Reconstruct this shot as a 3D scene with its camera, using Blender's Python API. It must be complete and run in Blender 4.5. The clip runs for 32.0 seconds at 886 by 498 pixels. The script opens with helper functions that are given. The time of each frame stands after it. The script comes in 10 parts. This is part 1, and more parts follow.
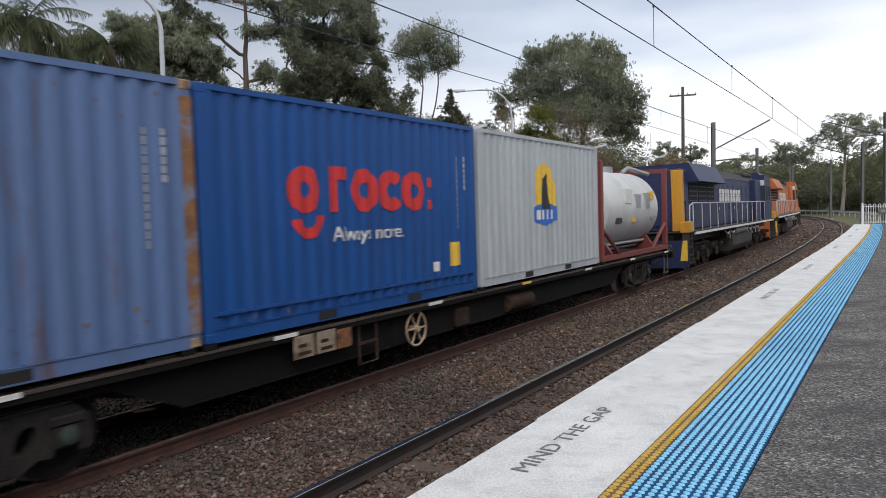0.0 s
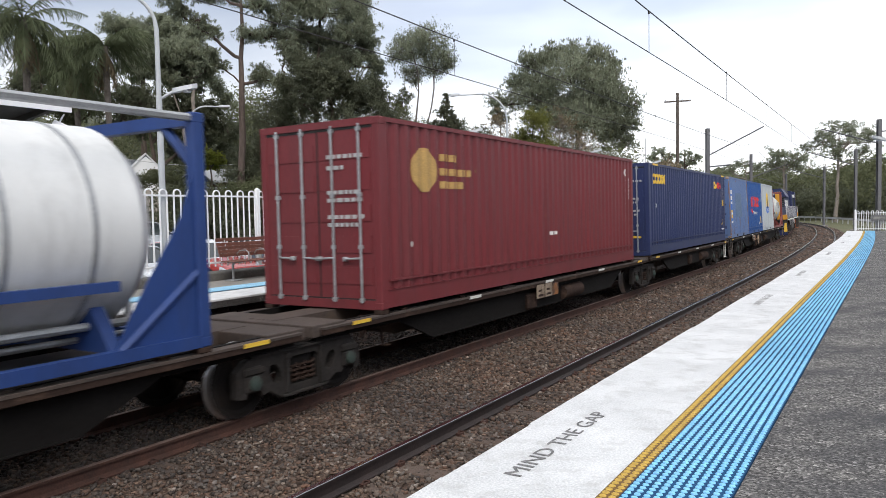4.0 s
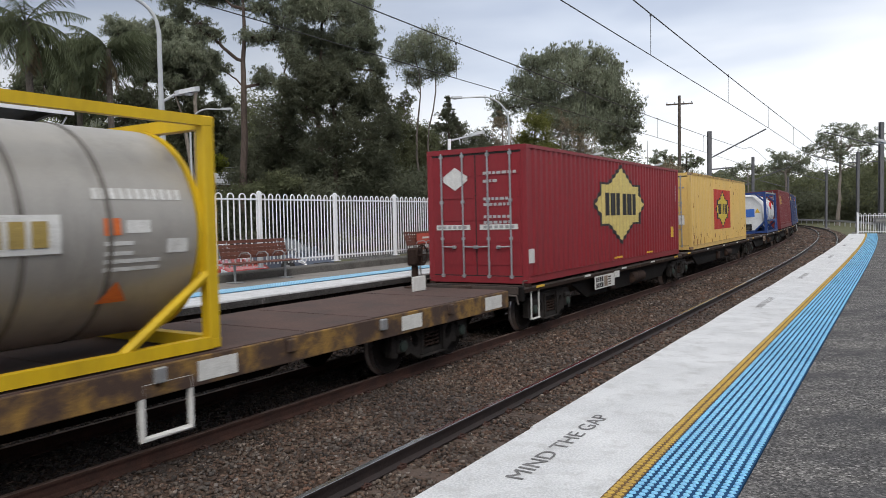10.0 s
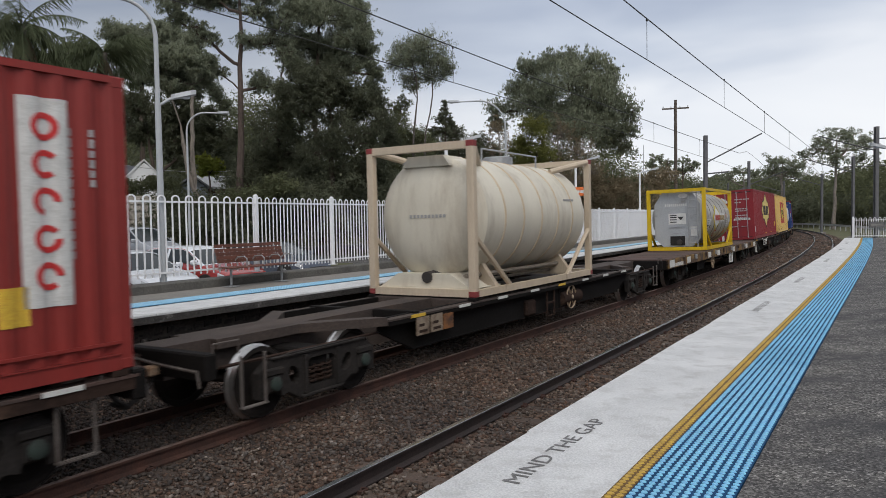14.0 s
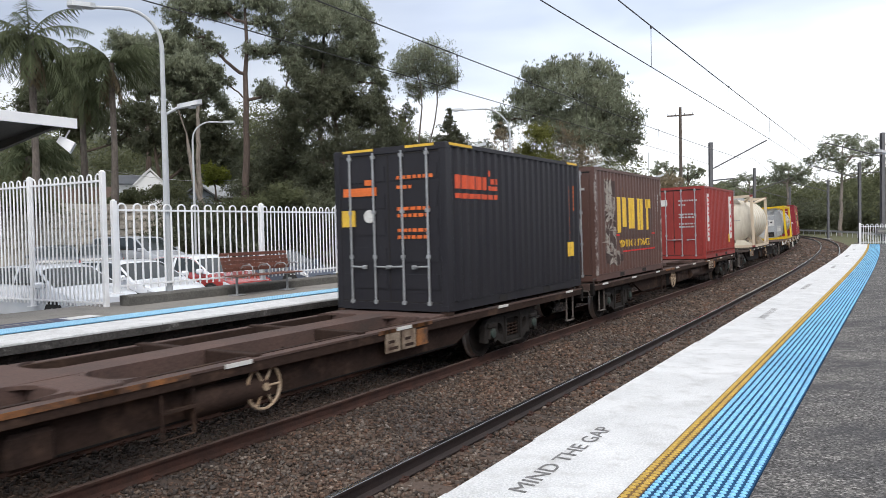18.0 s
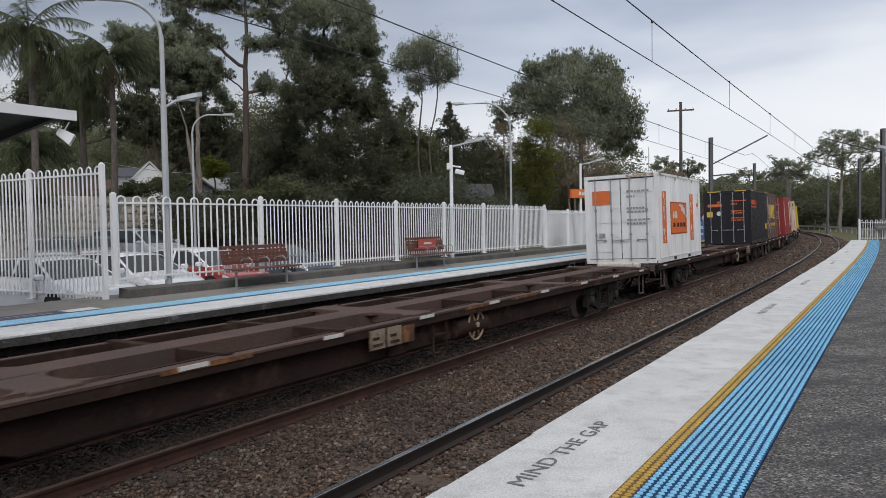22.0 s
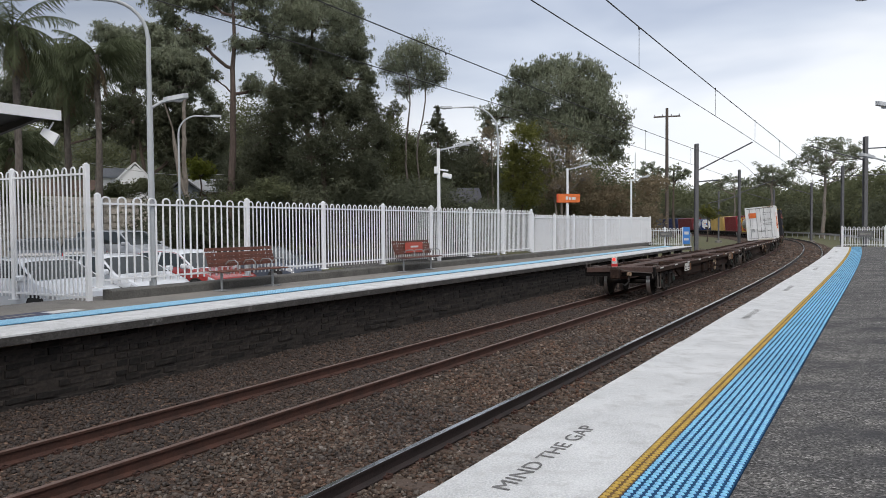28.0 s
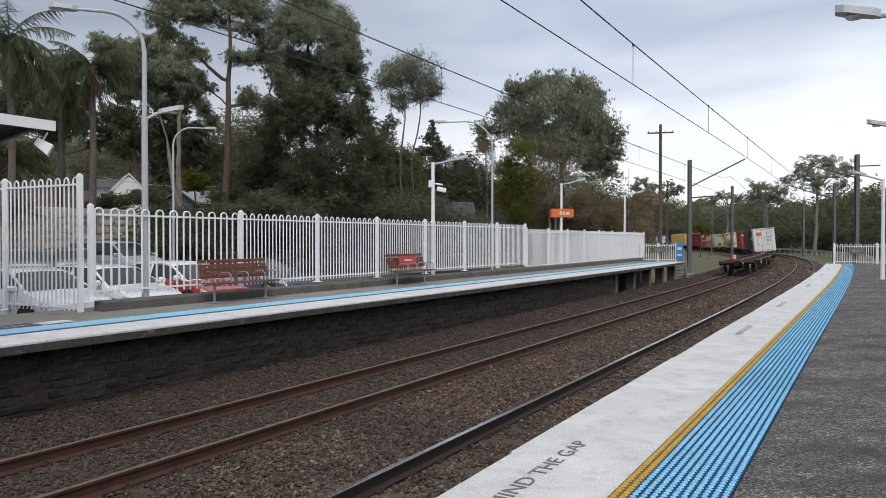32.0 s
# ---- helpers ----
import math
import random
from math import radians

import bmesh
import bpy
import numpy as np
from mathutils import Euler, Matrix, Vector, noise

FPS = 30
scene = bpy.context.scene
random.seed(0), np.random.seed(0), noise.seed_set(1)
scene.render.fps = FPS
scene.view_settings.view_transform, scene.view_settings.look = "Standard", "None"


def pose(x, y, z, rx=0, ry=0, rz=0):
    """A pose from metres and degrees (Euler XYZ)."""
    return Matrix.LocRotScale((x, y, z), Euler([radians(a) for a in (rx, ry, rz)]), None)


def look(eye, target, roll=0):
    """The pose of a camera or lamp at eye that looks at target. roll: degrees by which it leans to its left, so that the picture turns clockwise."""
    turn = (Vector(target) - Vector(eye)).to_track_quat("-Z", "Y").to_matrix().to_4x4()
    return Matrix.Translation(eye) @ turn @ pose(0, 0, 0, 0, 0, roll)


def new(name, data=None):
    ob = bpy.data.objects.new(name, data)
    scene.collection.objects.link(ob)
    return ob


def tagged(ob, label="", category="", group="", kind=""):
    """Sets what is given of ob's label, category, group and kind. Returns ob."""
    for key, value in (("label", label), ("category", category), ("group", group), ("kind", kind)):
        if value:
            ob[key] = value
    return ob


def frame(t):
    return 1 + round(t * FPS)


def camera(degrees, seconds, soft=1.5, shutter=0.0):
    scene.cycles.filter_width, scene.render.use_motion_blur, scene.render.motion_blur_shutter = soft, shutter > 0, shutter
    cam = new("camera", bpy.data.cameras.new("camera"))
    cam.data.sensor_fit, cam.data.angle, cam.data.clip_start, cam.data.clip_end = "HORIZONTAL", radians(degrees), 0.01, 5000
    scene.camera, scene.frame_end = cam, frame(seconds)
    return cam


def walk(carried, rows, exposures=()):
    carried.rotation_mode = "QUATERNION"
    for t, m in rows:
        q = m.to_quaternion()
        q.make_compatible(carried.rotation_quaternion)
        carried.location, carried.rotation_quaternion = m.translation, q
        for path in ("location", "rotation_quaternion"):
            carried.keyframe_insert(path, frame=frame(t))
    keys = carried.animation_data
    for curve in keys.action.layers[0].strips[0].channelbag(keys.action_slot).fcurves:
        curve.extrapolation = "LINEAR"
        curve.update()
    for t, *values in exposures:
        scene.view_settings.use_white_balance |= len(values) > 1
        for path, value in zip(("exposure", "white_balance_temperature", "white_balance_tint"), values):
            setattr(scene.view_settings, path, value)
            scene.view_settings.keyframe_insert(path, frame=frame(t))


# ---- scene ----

EXPO = 0.0
EYE = (0.0, 0.0, 1.469)
cam = camera(62.7, 32.0, soft=0.65, shutter=0.22)


def gaze(yaw, pitch, roll):
    y, p = radians(yaw), radians(pitch)
    aim = Vector((math.sin(y) * math.cos(p), math.cos(y) * math.cos(p), math.sin(p)))
    return look(EYE, Vector(EYE) + aim, roll)


walk(cam, [(t, gaze(a, b, c)) for t, a, b, c in (
    (0.0, -0.40, -3.06, -1.42), (0.5, -0.38, -3.14, -1.38), (1.0, -0.27, -3.18, -1.17), (1.5, -0.15, -3.17, -1.07), (2.0, -0.07, -3.15, -1.04),
    (2.5, 0.02, -3.07, -1.09), (3.0, 0.08, -2.94, -1.03), (3.5, 0.04, -2.82, -1.01), (5.5, -0.03, -2.71, -1.10), (6.0, -0.00, -2.63, -1.22),
    (6.5, 0.04, -2.57, -1.22), (7.0, -0.00, -2.50, -1.15), (7.5, -0.08, -2.44, -1.23), (8.0, -0.12, -2.38, -1.14), (8.5, -0.14, -2.39, -1.11),
    (9.0, -0.17, -2.43, -1.13), (9.5, -0.13, -2.50, -0.99), (10.0, -0.10, -2.56, -1.00), (10.5, -0.03, -2.55, -1.02), (11.0, 0.02, -2.49, -0.99),
    (11.5, 0.08, -2.48, -1.03), (12.0, 0.09, -2.43, -1.11), (12.5, 0.10, -2.41, -1.05), (13.0, 0.08, -2.37, -0.98), (13.5, 0.09, -2.31, -0.96),
    (14.0, 0.17, -2.26, -0.95), (14.5, 0.23, -2.24, -0.98), (16.5, -0.12, -1.84, -1.13), (17.0, -0.20, -1.74, -1.02), (17.5, -0.21, -1.65, -1.12),
    (18.0, -0.23, -1.63, -1.17), (18.5, -0.25, -1.65, -1.06), (19.0, -0.27, -1.75, -1.04), (19.5, -0.26, -1.85, -1.01), (20.0, -0.18, -1.99, -0.87),
    (20.5, -0.07, -2.10, -0.83), (21.0, -0.11, -2.09, -0.97), (21.5, -0.17, -2.10, -0.90), (22.0, -0.20, -2.10, -0.91), (22.5, -0.16, -2.16, -0.96),
    (23.0, -0.02, -2.24, -0.92), (23.5, 0.14, -2.24, -0.84), (24.0, 0.21, -2.18, -0.66), (24.5, 0.27, -2.07, -0.73), (25.0, 0.36, -2.09, -0.58),
    (25.5, 0.41, -2.05, -0.60), (27.5, 0.72, -1.84, -0.45), (28.0, 0.84, -1.83, -0.46), (28.5, 0.90, -1.76, -0.58), (29.0, 0.95, -1.75, -0.59),
    (29.5, 0.98, -1.76, -0.48), (30.0, 1.01, -1.70, -0.46), (30.5, 1.10, -1.39, -0.33), (31.0, 1.18, -1.08, -0.25), (31.5, 1.24, -0.89, 0.03),
    (32.0, 1.33, -0.75, 0.01))],
    exposures=[(t, EXPO + e) for t, e in (
        (0.0, 0.30), (1.0, 0.50), (2.0, 0.70), (3.5, 0.74), (5.5, 0.42), (6.0, 0.30), (7.0, 0.24), (8.0, 0.22), (10.0, 0.30), (12.0, 0.28), (13.0, 0.15), (14.0, 0.0),
        (15.3, 0.2), (17.0, 0.55), (18.0, 0.70), (18.6, 0.60), (19.0, 0.40), (19.5, 0.05), (20.0, -0.13), (21.0, -0.10), (22.0, -0.03), (23.0, 0.10), (24.0, 0.17), (25.0, 0.20), (32.0, 0.20))])

# ---- sky and sun ----
SUN_AZ, SUN_EL = radians(170), radians(50)
GLOW_AZ, GLOW_EL = radians(28), radians(14)
world = bpy.data.worlds.new("sky")
scene.world = world
world.use_nodes = True
wn = world.node_tree.nodes
wn.clear()


def node(tree, kind, **values):
    n = tree.nodes.new(kind)
    for k, v in values.items():
        n.inputs[k].default_value = v
    return n


def ramp(tree, stops, interpolation="LINEAR"):
    n = tree.nodes.new("ShaderNodeValToRGB")
    n.color_ramp.interpolation = interpolation
    while len(n.color_ramp.elements) < len(stops):
        n.color_ramp.elements.new(0.5)
    for e, (at, c) in zip(n.color_ramp.elements, stops):
        e.position, e.color = at, (*c, 1)
    return n


def build_sky():
    tree = world.node_tree
    out = tree.nodes.new("ShaderNodeOutputWorld")
    bg_sky = node(tree, "ShaderNodeBackground", Strength=0.08)
    sky = tree.nodes.new("ShaderNodeTexSky")
    sky.sky_type, sky.sun_disc = "NISHITA", False
    sky.sun_elevation, sky.sun_rotation = SUN_EL, SUN_AZ
    tree.links.new(sky.outputs[0], bg_sky.inputs["Color"])
    # cloud deck: colour by height above the horizon, broken up by noise, bright low down
    coord = tree.nodes.new("ShaderNodeTexCoord")
    sep = tree.nodes.new("ShaderNodeSeparateXYZ")
    tree.links.new(coord.outputs["Generated"], sep.inputs[0])
    stretch = tree.nodes.new("ShaderNodeMapping")
    stretch.inputs["Scale"].default_value = (1.2, 1.2, 4.2)
    tree.links.new(coord.outputs["Generated"], stretch.inputs["Vector"])
    noi = node(tree, "ShaderNodeTexNoise", Scale=2.1, Detail=4.0, Roughness=0.45, Distortion=0.25)
    tree.links.new(stretch.outputs[0], noi.inputs["Vector"])
    height = tree.nodes.new("ShaderNodeMapRange")
    height.inputs["From Min"].default_value, height.inputs["From Max"].default_value = 0.0, 0.55
    tree.links.new(sep.outputs["Z"], height.inputs["Value"])
    wob = node(tree, "ShaderNodeMath")
    wob.operation = "MULTIPLY_ADD"
    wob.inputs[1].default_value, wob.inputs[2].default_value = 0.85, -0.42
    tree.links.new(noi.outputs["Fac"], wob.inputs[0])
    add = tree.nodes.new("ShaderNodeMath")
    tree.links.new(height.outputs[0], add.inputs[0])
    tree.links.new(wob.outputs[0], add.inputs[1])
    deck = ramp(tree, ((0.0, SKY_LOW), (0.26, SKY_MID), (0.43, SKY_HIGH), (0.56, SKY_TOP), (1.0, SKY_ZENITH)))
    tree.links.new(add.outputs[0], deck.inputs[0])
    # thin bright cloud low beyond the bend
    aim = tree.nodes.new("ShaderNodeVectorMath")
    aim.operation = "DOT_PRODUCT"
    aim.inputs[1].default_value = (math.sin(GLOW_AZ) * math.cos(GLOW_EL), math.cos(GLOW_AZ) * math.cos(GLOW_EL), math.sin(GLOW_EL))
    tree.links.new(coord.outputs["Generated"], aim.inputs[0])
    lobe = tree.nodes.new("ShaderNodeMapRange")
    lobe.interpolation_type = "SMOOTHERSTEP"
    lobe.inputs["From Min"].default_value, lobe.inputs["From Max"].default_value = 0.72, 1.0
    tree.links.new(aim.outputs["Value"], lobe.inputs["Value"])
    amp = tree.nodes.new("ShaderNodeMath")
    amp.operation = "MULTIPLY_ADD"
    amp.inputs[1].default_value, amp.inputs[2].default_value = SUN_GLOW, 1.0
    tree.links.new(lobe.outputs[0], amp.inputs[0])
    # behind the station the deck is dull low down and thinner and brighter high up
    open_side = tree.nodes.new("ShaderNodeMapRange")
    open_side.interpolation_type = "SMOOTHSTEP"
    open_side.inputs["From Min"].default_value, open_side.inputs["From Max"].default_value = 0.0, -0.9
    tree.links.new(sep.outputs["Y"], open_side.inputs["Value"])
    climb = tree.nodes.new("ShaderNodeMapRange")
    climb.inputs["From Min"].default_value, climb.inputs["From Max"].default_value = 0.1, 0.75
    climb.inputs["To Min"].default_value, climb.inputs["To Max"].default_value = 0.15, OPEN_SKY
    tree.links.new(sep.outputs["Z"], climb.inputs["Value"])
    veil = tree.nodes.new("ShaderNodeMath")
    veil.operation = "MULTIPLY"
    tree.links.new(open_side.outputs[0], veil.inputs[0])
    tree.links.new(climb.outputs[0], veil.inputs[1])
    both = tree.nodes.new("ShaderNodeMath")
    tree.links.new(amp.outputs[0], both.inputs[0])
    tree.links.new(veil.outputs[0], both.inputs[1])
    amp = both
    bg_cloud = tree.nodes.new("ShaderNodeBackground")
    tree.links.new(deck.outputs[0], bg_cloud.inputs["Color"])
    tree.links.new(amp.outputs[0], bg_cloud.inputs["Strength"])
    mix = tree.nodes.new("ShaderNodeMixShader")
    mix.inputs[0].default_value = 0.9
    tree.links.new(bg_sky.outputs[0], mix.inputs[1])
    tree.links.new(bg_cloud.outputs[0], mix.inputs[2])
    tree.links.new(mix.outputs[0], out.inputs[0])


SKY_LOW, SKY_MID, SKY_HIGH, SKY_TOP, SKY_ZENITH = (0.69, 0.70, 0.72), (0.61, 0.63, 0.67), (0.43, 0.47, 0.545), (0.33, 0.372, 0.46), (0.60, 0.62, 0.66)
SUN_GLOW, OPEN_SKY = 0.45, 1.5
build_sky()
sun = new("sun", bpy.data.lights.new("sun", "SUN"))
sun.data.energy, sun.data.angle, sun.data.color = 1.25, radians(35), (1.0, 0.92, 0.82)
sun.matrix_world = look((0, 0, 0), (-math.sin(SUN_AZ), -math.cos(SUN_AZ), -math.tan(SUN_EL)))

# ---- materials ----
MATS = {}


def surface(name, base, other=None, scale=3.0, rough=0.7, metal=0.0, bump=0.0, grain=60.0, dirt=None, dirt_at=(0.55, 0.7), dirt_scale=1.2,
            island=0.0, each=0.0, stretch=(1, 1, 1), emit=0.0, speck=0.35, chips=0.0):
    """Two-scale procedural surface: base mottled with other, stained with dirt, fine bump."""
    if name in MATS:
        return MATS[name]
    m = bpy.data.materials.new(name)
    m.use_nodes = True
    tree = m.node_tree
    bsdf = tree.nodes["Principled BSDF"]
    other = other or tuple(c * 0.8 for c in base)
    coord = tree.nodes.new("ShaderNodeTexCoord")
    mp = tree.nodes.new("ShaderNodeMapping")
    mp.inputs["Scale"].default_value = stretch
    tree.links.new(coord.outputs["Object"], mp.inputs["Vector"])
    n1 = node(tree, "ShaderNodeTexNoise", Scale=scale, Detail=6.0, Roughness=0.6)
    n2 = node(tree, "ShaderNodeTexNoise", Scale=grain, Detail=3.0, Roughness=0.6)
    tree.links.new(mp.outputs[0], n1.inputs["Vector"])
    tree.links.new(mp.outputs[0], n2.inputs["Vector"])
    r1 = ramp(tree, ((0.3, base), (0.7, other)))
    tree.links.new(n1.outputs["Fac"], r1.inputs[0])
    colour = r1.outputs[0]
    mixg = tree.nodes.new("ShaderNodeMix")
    mixg.data_type, mixg.blend_type = "RGBA", "OVERLAY"
    mixg.inputs["Factor"].default_value = speck
    tree.links.new(colour, mixg.inputs["A"])
    sharp = ramp(tree, ((0.36, (0.2, 0.2, 0.2)), (0.64, (0.8, 0.8, 0.8))))
    tree.links.new(n2.outputs["Fac"], sharp.inputs[0])
    tree.links.new(sharp.outputs[0], mixg.inputs["B"])
    colour = mixg.outputs["Result"]
    if chips:
        vor = node(tree, "ShaderNodeTexVoronoi", Scale=chips)
        tree.links.new(coord.outputs["Object"], vor.inputs["Vector"])
        bw = tree.nodes.new("ShaderNodeSeparateColor")
        tree.links.new(vor.outputs["Color"], bw.inputs[0])
        tone = ramp(tree, ((0.0, (0.25, 0.25, 0.25)), (0.55, (0.78, 0.78, 0.77)), (0.88, (1.25, 1.24, 1.22)), (1.0, (2.2, 2.15, 2.1))))
        tree.links.new(bw.outputs[0], tone.inputs[0])
        mc = tree.nodes.new("ShaderNodeMix")
        mc.data_type, mc.blend_type = "RGBA", "MULTIPLY"
        mc.inputs["Factor"].default_value = 1.0
        tree.links.new(colour, mc.inputs["A"])
        tree.links.new(tone.outputs[0], mc.inputs["B"])
        colour = mc.outputs["Result"]
    if dirt:
        n3 = node(tree, "ShaderNodeTexNoise", Scale=dirt_scale, Detail=8.0, Roughness=0.7)
        tree.links.new(mp.outputs[0], n3.inputs["Vector"])
        rd = ramp(tree, ((dirt_at[0], (0, 0, 0)), (dirt_at[1], (1, 1, 1))))
        tree.links.new(n3.outputs["Fac"], rd.inputs[0])
        md = tree.nodes.new("ShaderNodeMix")
        md.data_type = "RGBA"
        tree.links.new(rd.outputs[0], md.inputs["Factor"])
        tree.links.new(colour, md.inputs["A"])
        md.inputs["B"].default_value = (*dirt, 1)
        colour = md.outputs["Result"]
    if island or each:
        src = tree.nodes.new("ShaderNodeNewGeometry" if island else "ShaderNodeObjectInfo")
        hsv = tree.nodes.new("ShaderNodeHueSaturation")
        mr = tree.nodes.new("ShaderNodeMapRange")
        k = island or each
        mr.inputs["To Min"].default_value, mr.inputs["To Max"].default_value = 1 - k, 1 + k
        tree.links.new(src.outputs["Random Per Island" if island else "Random"], mr.inputs["Value"])
        tree.links.new(mr.outputs[0], hsv.inputs["Value"])
        tree.links.new(colour, hsv.inputs["Color"])
        colour = hsv.outputs[0]
    tree.links.new(colour, bsdf.inputs["Base Color"])
    bsdf.inputs["Roughness"].default_value = rough
    bsdf.inputs["Metallic"].default_value = metal
    if bump:
        b = node(tree, "ShaderNodeBump", Strength=min(1.0, bump), Distance=0.01)
        tree.links.new(n2.outputs["Fac"], b.inputs["Height"])
        tree.links.new(b.outputs[0], bsdf.inputs["Normal"])
    if emit:
        bsdf.inputs["Emission Color"].default_value = (*base, 1)
        bsdf.inputs["Emission Strength"].default_value = emit
    MATS[name] = m
    return m


def glass(name, tint=(0.05, 0.06, 0.07)):
    m = surface(name, tint, tint, rough=0.06)
    m.node_tree.nodes["Principled BSDF"].inputs["Specular IOR Level"].default_value = 0.45
    return m


def leaf_mat(name, a, b):
    m = surface(name, a, b, scale=0.35, rough=0.7, island=0.28, grain=1.2)
    bs = m.node_tree.nodes["Principled BSDF"]
    bs.inputs["Specular IOR Level"].default_value = 0.15
    tr = m.node_tree.nodes.new("ShaderNodeBsdfTranslucent")
    tr.inputs["Color"].default_value = (*(min(1, c * 1.2) for c in b), 1)
    mx = m.node_tree.nodes.new("ShaderNodeMixShader")
    mx.inputs[0].default_value = 0.42
    out = m.node_tree.nodes["Material Output"]
    m.node_tree.links.new(bs.outputs[0], mx.inputs[1])
    m.node_tree.links.new(tr.outputs[0], mx.inputs[2])
    m.node_tree.links.new(mx.outputs[0], out.inputs[0])
    return m


CONCRETE = surface("aged_concrete", (0.30, 0.29, 0.27), (0.2, 0.195, 0.185), 1.5, 0.9, bump=0.5, grain=40, dirt=(0.09, 0.085, 0.08))
KERB = surface("mossy_kerb", (0.14, 0.135, 0.125), (0.085, 0.082, 0.076), 2.5, 0.95, bump=0.6, grain=30, dirt=(0.05, 0.05, 0.045))
COPING = surface("white_painted_coping", (0.69, 0.70, 0.71), (0.53, 0.54, 0.55), 1.6, 0.85, bump=1.0, grain=70, speck=0.4, dirt=(0.44, 0.44, 0.44), dirt_at=(0.50, 0.72), dirt_scale=4.5)
ASPHALT = surface("platform_asphalt", (0.112, 0.110, 0.113), (0.205, 0.198, 0.19), 1.7, 0.9, bump=1.0, grain=60, speck=0.95, chips=70, dirt=(0.055, 0.055, 0.059), dirt_at=(0.46, 0.66), dirt_scale=0.9, stretch=(1.0, 1.6, 1.0))
ASPHALT.node_tree.nodes["Principled BSDF"].inputs["Specular IOR Level"].default_value = 0.25
FARTOP = surface("platform_paving", (0.24, 0.225, 0.205), (0.19, 0.18, 0.165), 0.8, 0.9, bump=0.4, grain=40, dirt=(0.14, 0.13, 0.12))
# sooty wall below the coping, its colour deepened to hold the overhang's shade
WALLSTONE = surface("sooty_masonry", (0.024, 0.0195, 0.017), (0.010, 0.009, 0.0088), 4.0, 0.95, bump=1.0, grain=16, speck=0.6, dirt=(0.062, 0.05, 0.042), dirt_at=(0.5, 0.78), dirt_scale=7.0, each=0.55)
WALLREST = surface("sooty_shaded_masonry_far", (0.024, 0.0195, 0.017), (0.010, 0.009, 0.0088), 4.0, 0.95, bump=1.0, grain=16, speck=0.6, dirt=(0.062, 0.05, 0.042), dirt_at=(0.5, 0.78), dirt_scale=7.0, island=0.55)
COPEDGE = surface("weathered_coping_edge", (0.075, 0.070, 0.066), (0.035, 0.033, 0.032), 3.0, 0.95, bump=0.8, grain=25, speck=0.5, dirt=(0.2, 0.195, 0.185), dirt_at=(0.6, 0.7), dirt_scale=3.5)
MORTAR = surface("sooty_shaded_mortar", (0.045, 0.036, 0.030), (0.022, 0.019, 0.017), 2.0, 0.95, bump=0.8, grain=20)
BALLAST = surface("ballast_bed", (0.085, 0.055, 0.043), (0.115, 0.085, 0.068), 9.0, 0.95, bump=1.0, grain=26, chips=26, dirt=(0.06, 0.052, 0.045), dirt_scale=5)


def stone_mat(name, shade=1.0):
    """Crushed stone: every piece takes its own tint of grey, brown or rust."""
    m = surface(name, (0.6, 0.6, 0.6), (0.9, 0.9, 0.9), 9.0, 0.9, grain=60, speck=0.4, bump=0.3)
    tree = m.node_tree
    bsdf = tree.nodes["Principled BSDF"]
    old = bsdf.inputs["Base Color"].links[0].from_socket
    geo = tree.nodes.new("ShaderNodeNewGeometry")
    tint = ramp(tree, ((0.0, (0.03, 0.025, 0.022)), (0.2, (0.09, 0.062, 0.047)), (0.38, (0.165, 0.10, 0.072)), (0.5, (0.07, 0.058, 0.053)), (0.66, (0.155, 0.117, 0.092)), (0.8, (0.145, 0.128, 0.116)), (0.95, (0.22, 0.175, 0.14)), (1.0, (0.34, 0.30, 0.275))))
    tree.links.new(geo.outputs["Random Per Island"], tint.inputs[0])
    mul = tree.nodes.new("ShaderNodeMix")
    mul.data_type, mul.blend_type = "RGBA", "MULTIPLY"
    mul.inputs["Factor"].default_value = 1.0
    tree.links.new(tint.outputs[0], mul.inputs["A"])
    tree.links.new(old, mul.inputs["B"])
    # broad drifts of brake dust and rust over the bed
    wide = node(tree, "ShaderNodeTexNoise", Scale=0.55, Detail=4.0, Roughness=0.6)
    tree.links.new(geo.outputs["Position"], wide.inputs["Vector"])
    drift = ramp(tree, ((0.32, (0.62, 0.62, 0.66)), (0.48, (1.0, 0.98, 0.96)), (0.62, (1.15, 1.0, 0.9)), (0.74, (0.85, 0.8, 0.8))))
    tree.links.new(wide.outputs["Fac"], drift.inputs[0])
    over = tree.nodes.new("ShaderNodeMix")
    over.data_type, over.blend_type = "RGBA", "MULTIPLY"
    over.inputs["Factor"].default_value = 1.0
    tree.links.new(mul.outputs["Result"], over.inputs["A"])
    tree.links.new(drift.outputs[0], over.inputs["B"])
    # mix towards a dark tone: grime together with painted-in shade
    soot_and_shade = tree.nodes.new("ShaderNodeMix")
    soot_and_shade.data_type = "RGBA"
    soot_and_shade.inputs["Factor"].default_value = shade
    soot_and_shade.inputs["A"].default_value = (0.034, 0.027, 0.025, 1)
    tree.links.new(over.outputs["Result"], soot_and_shade.inputs["B"])
    tree.links.new(soot_and_shade.outputs["Result"], bsdf.inputs["Base Color"])
    return m


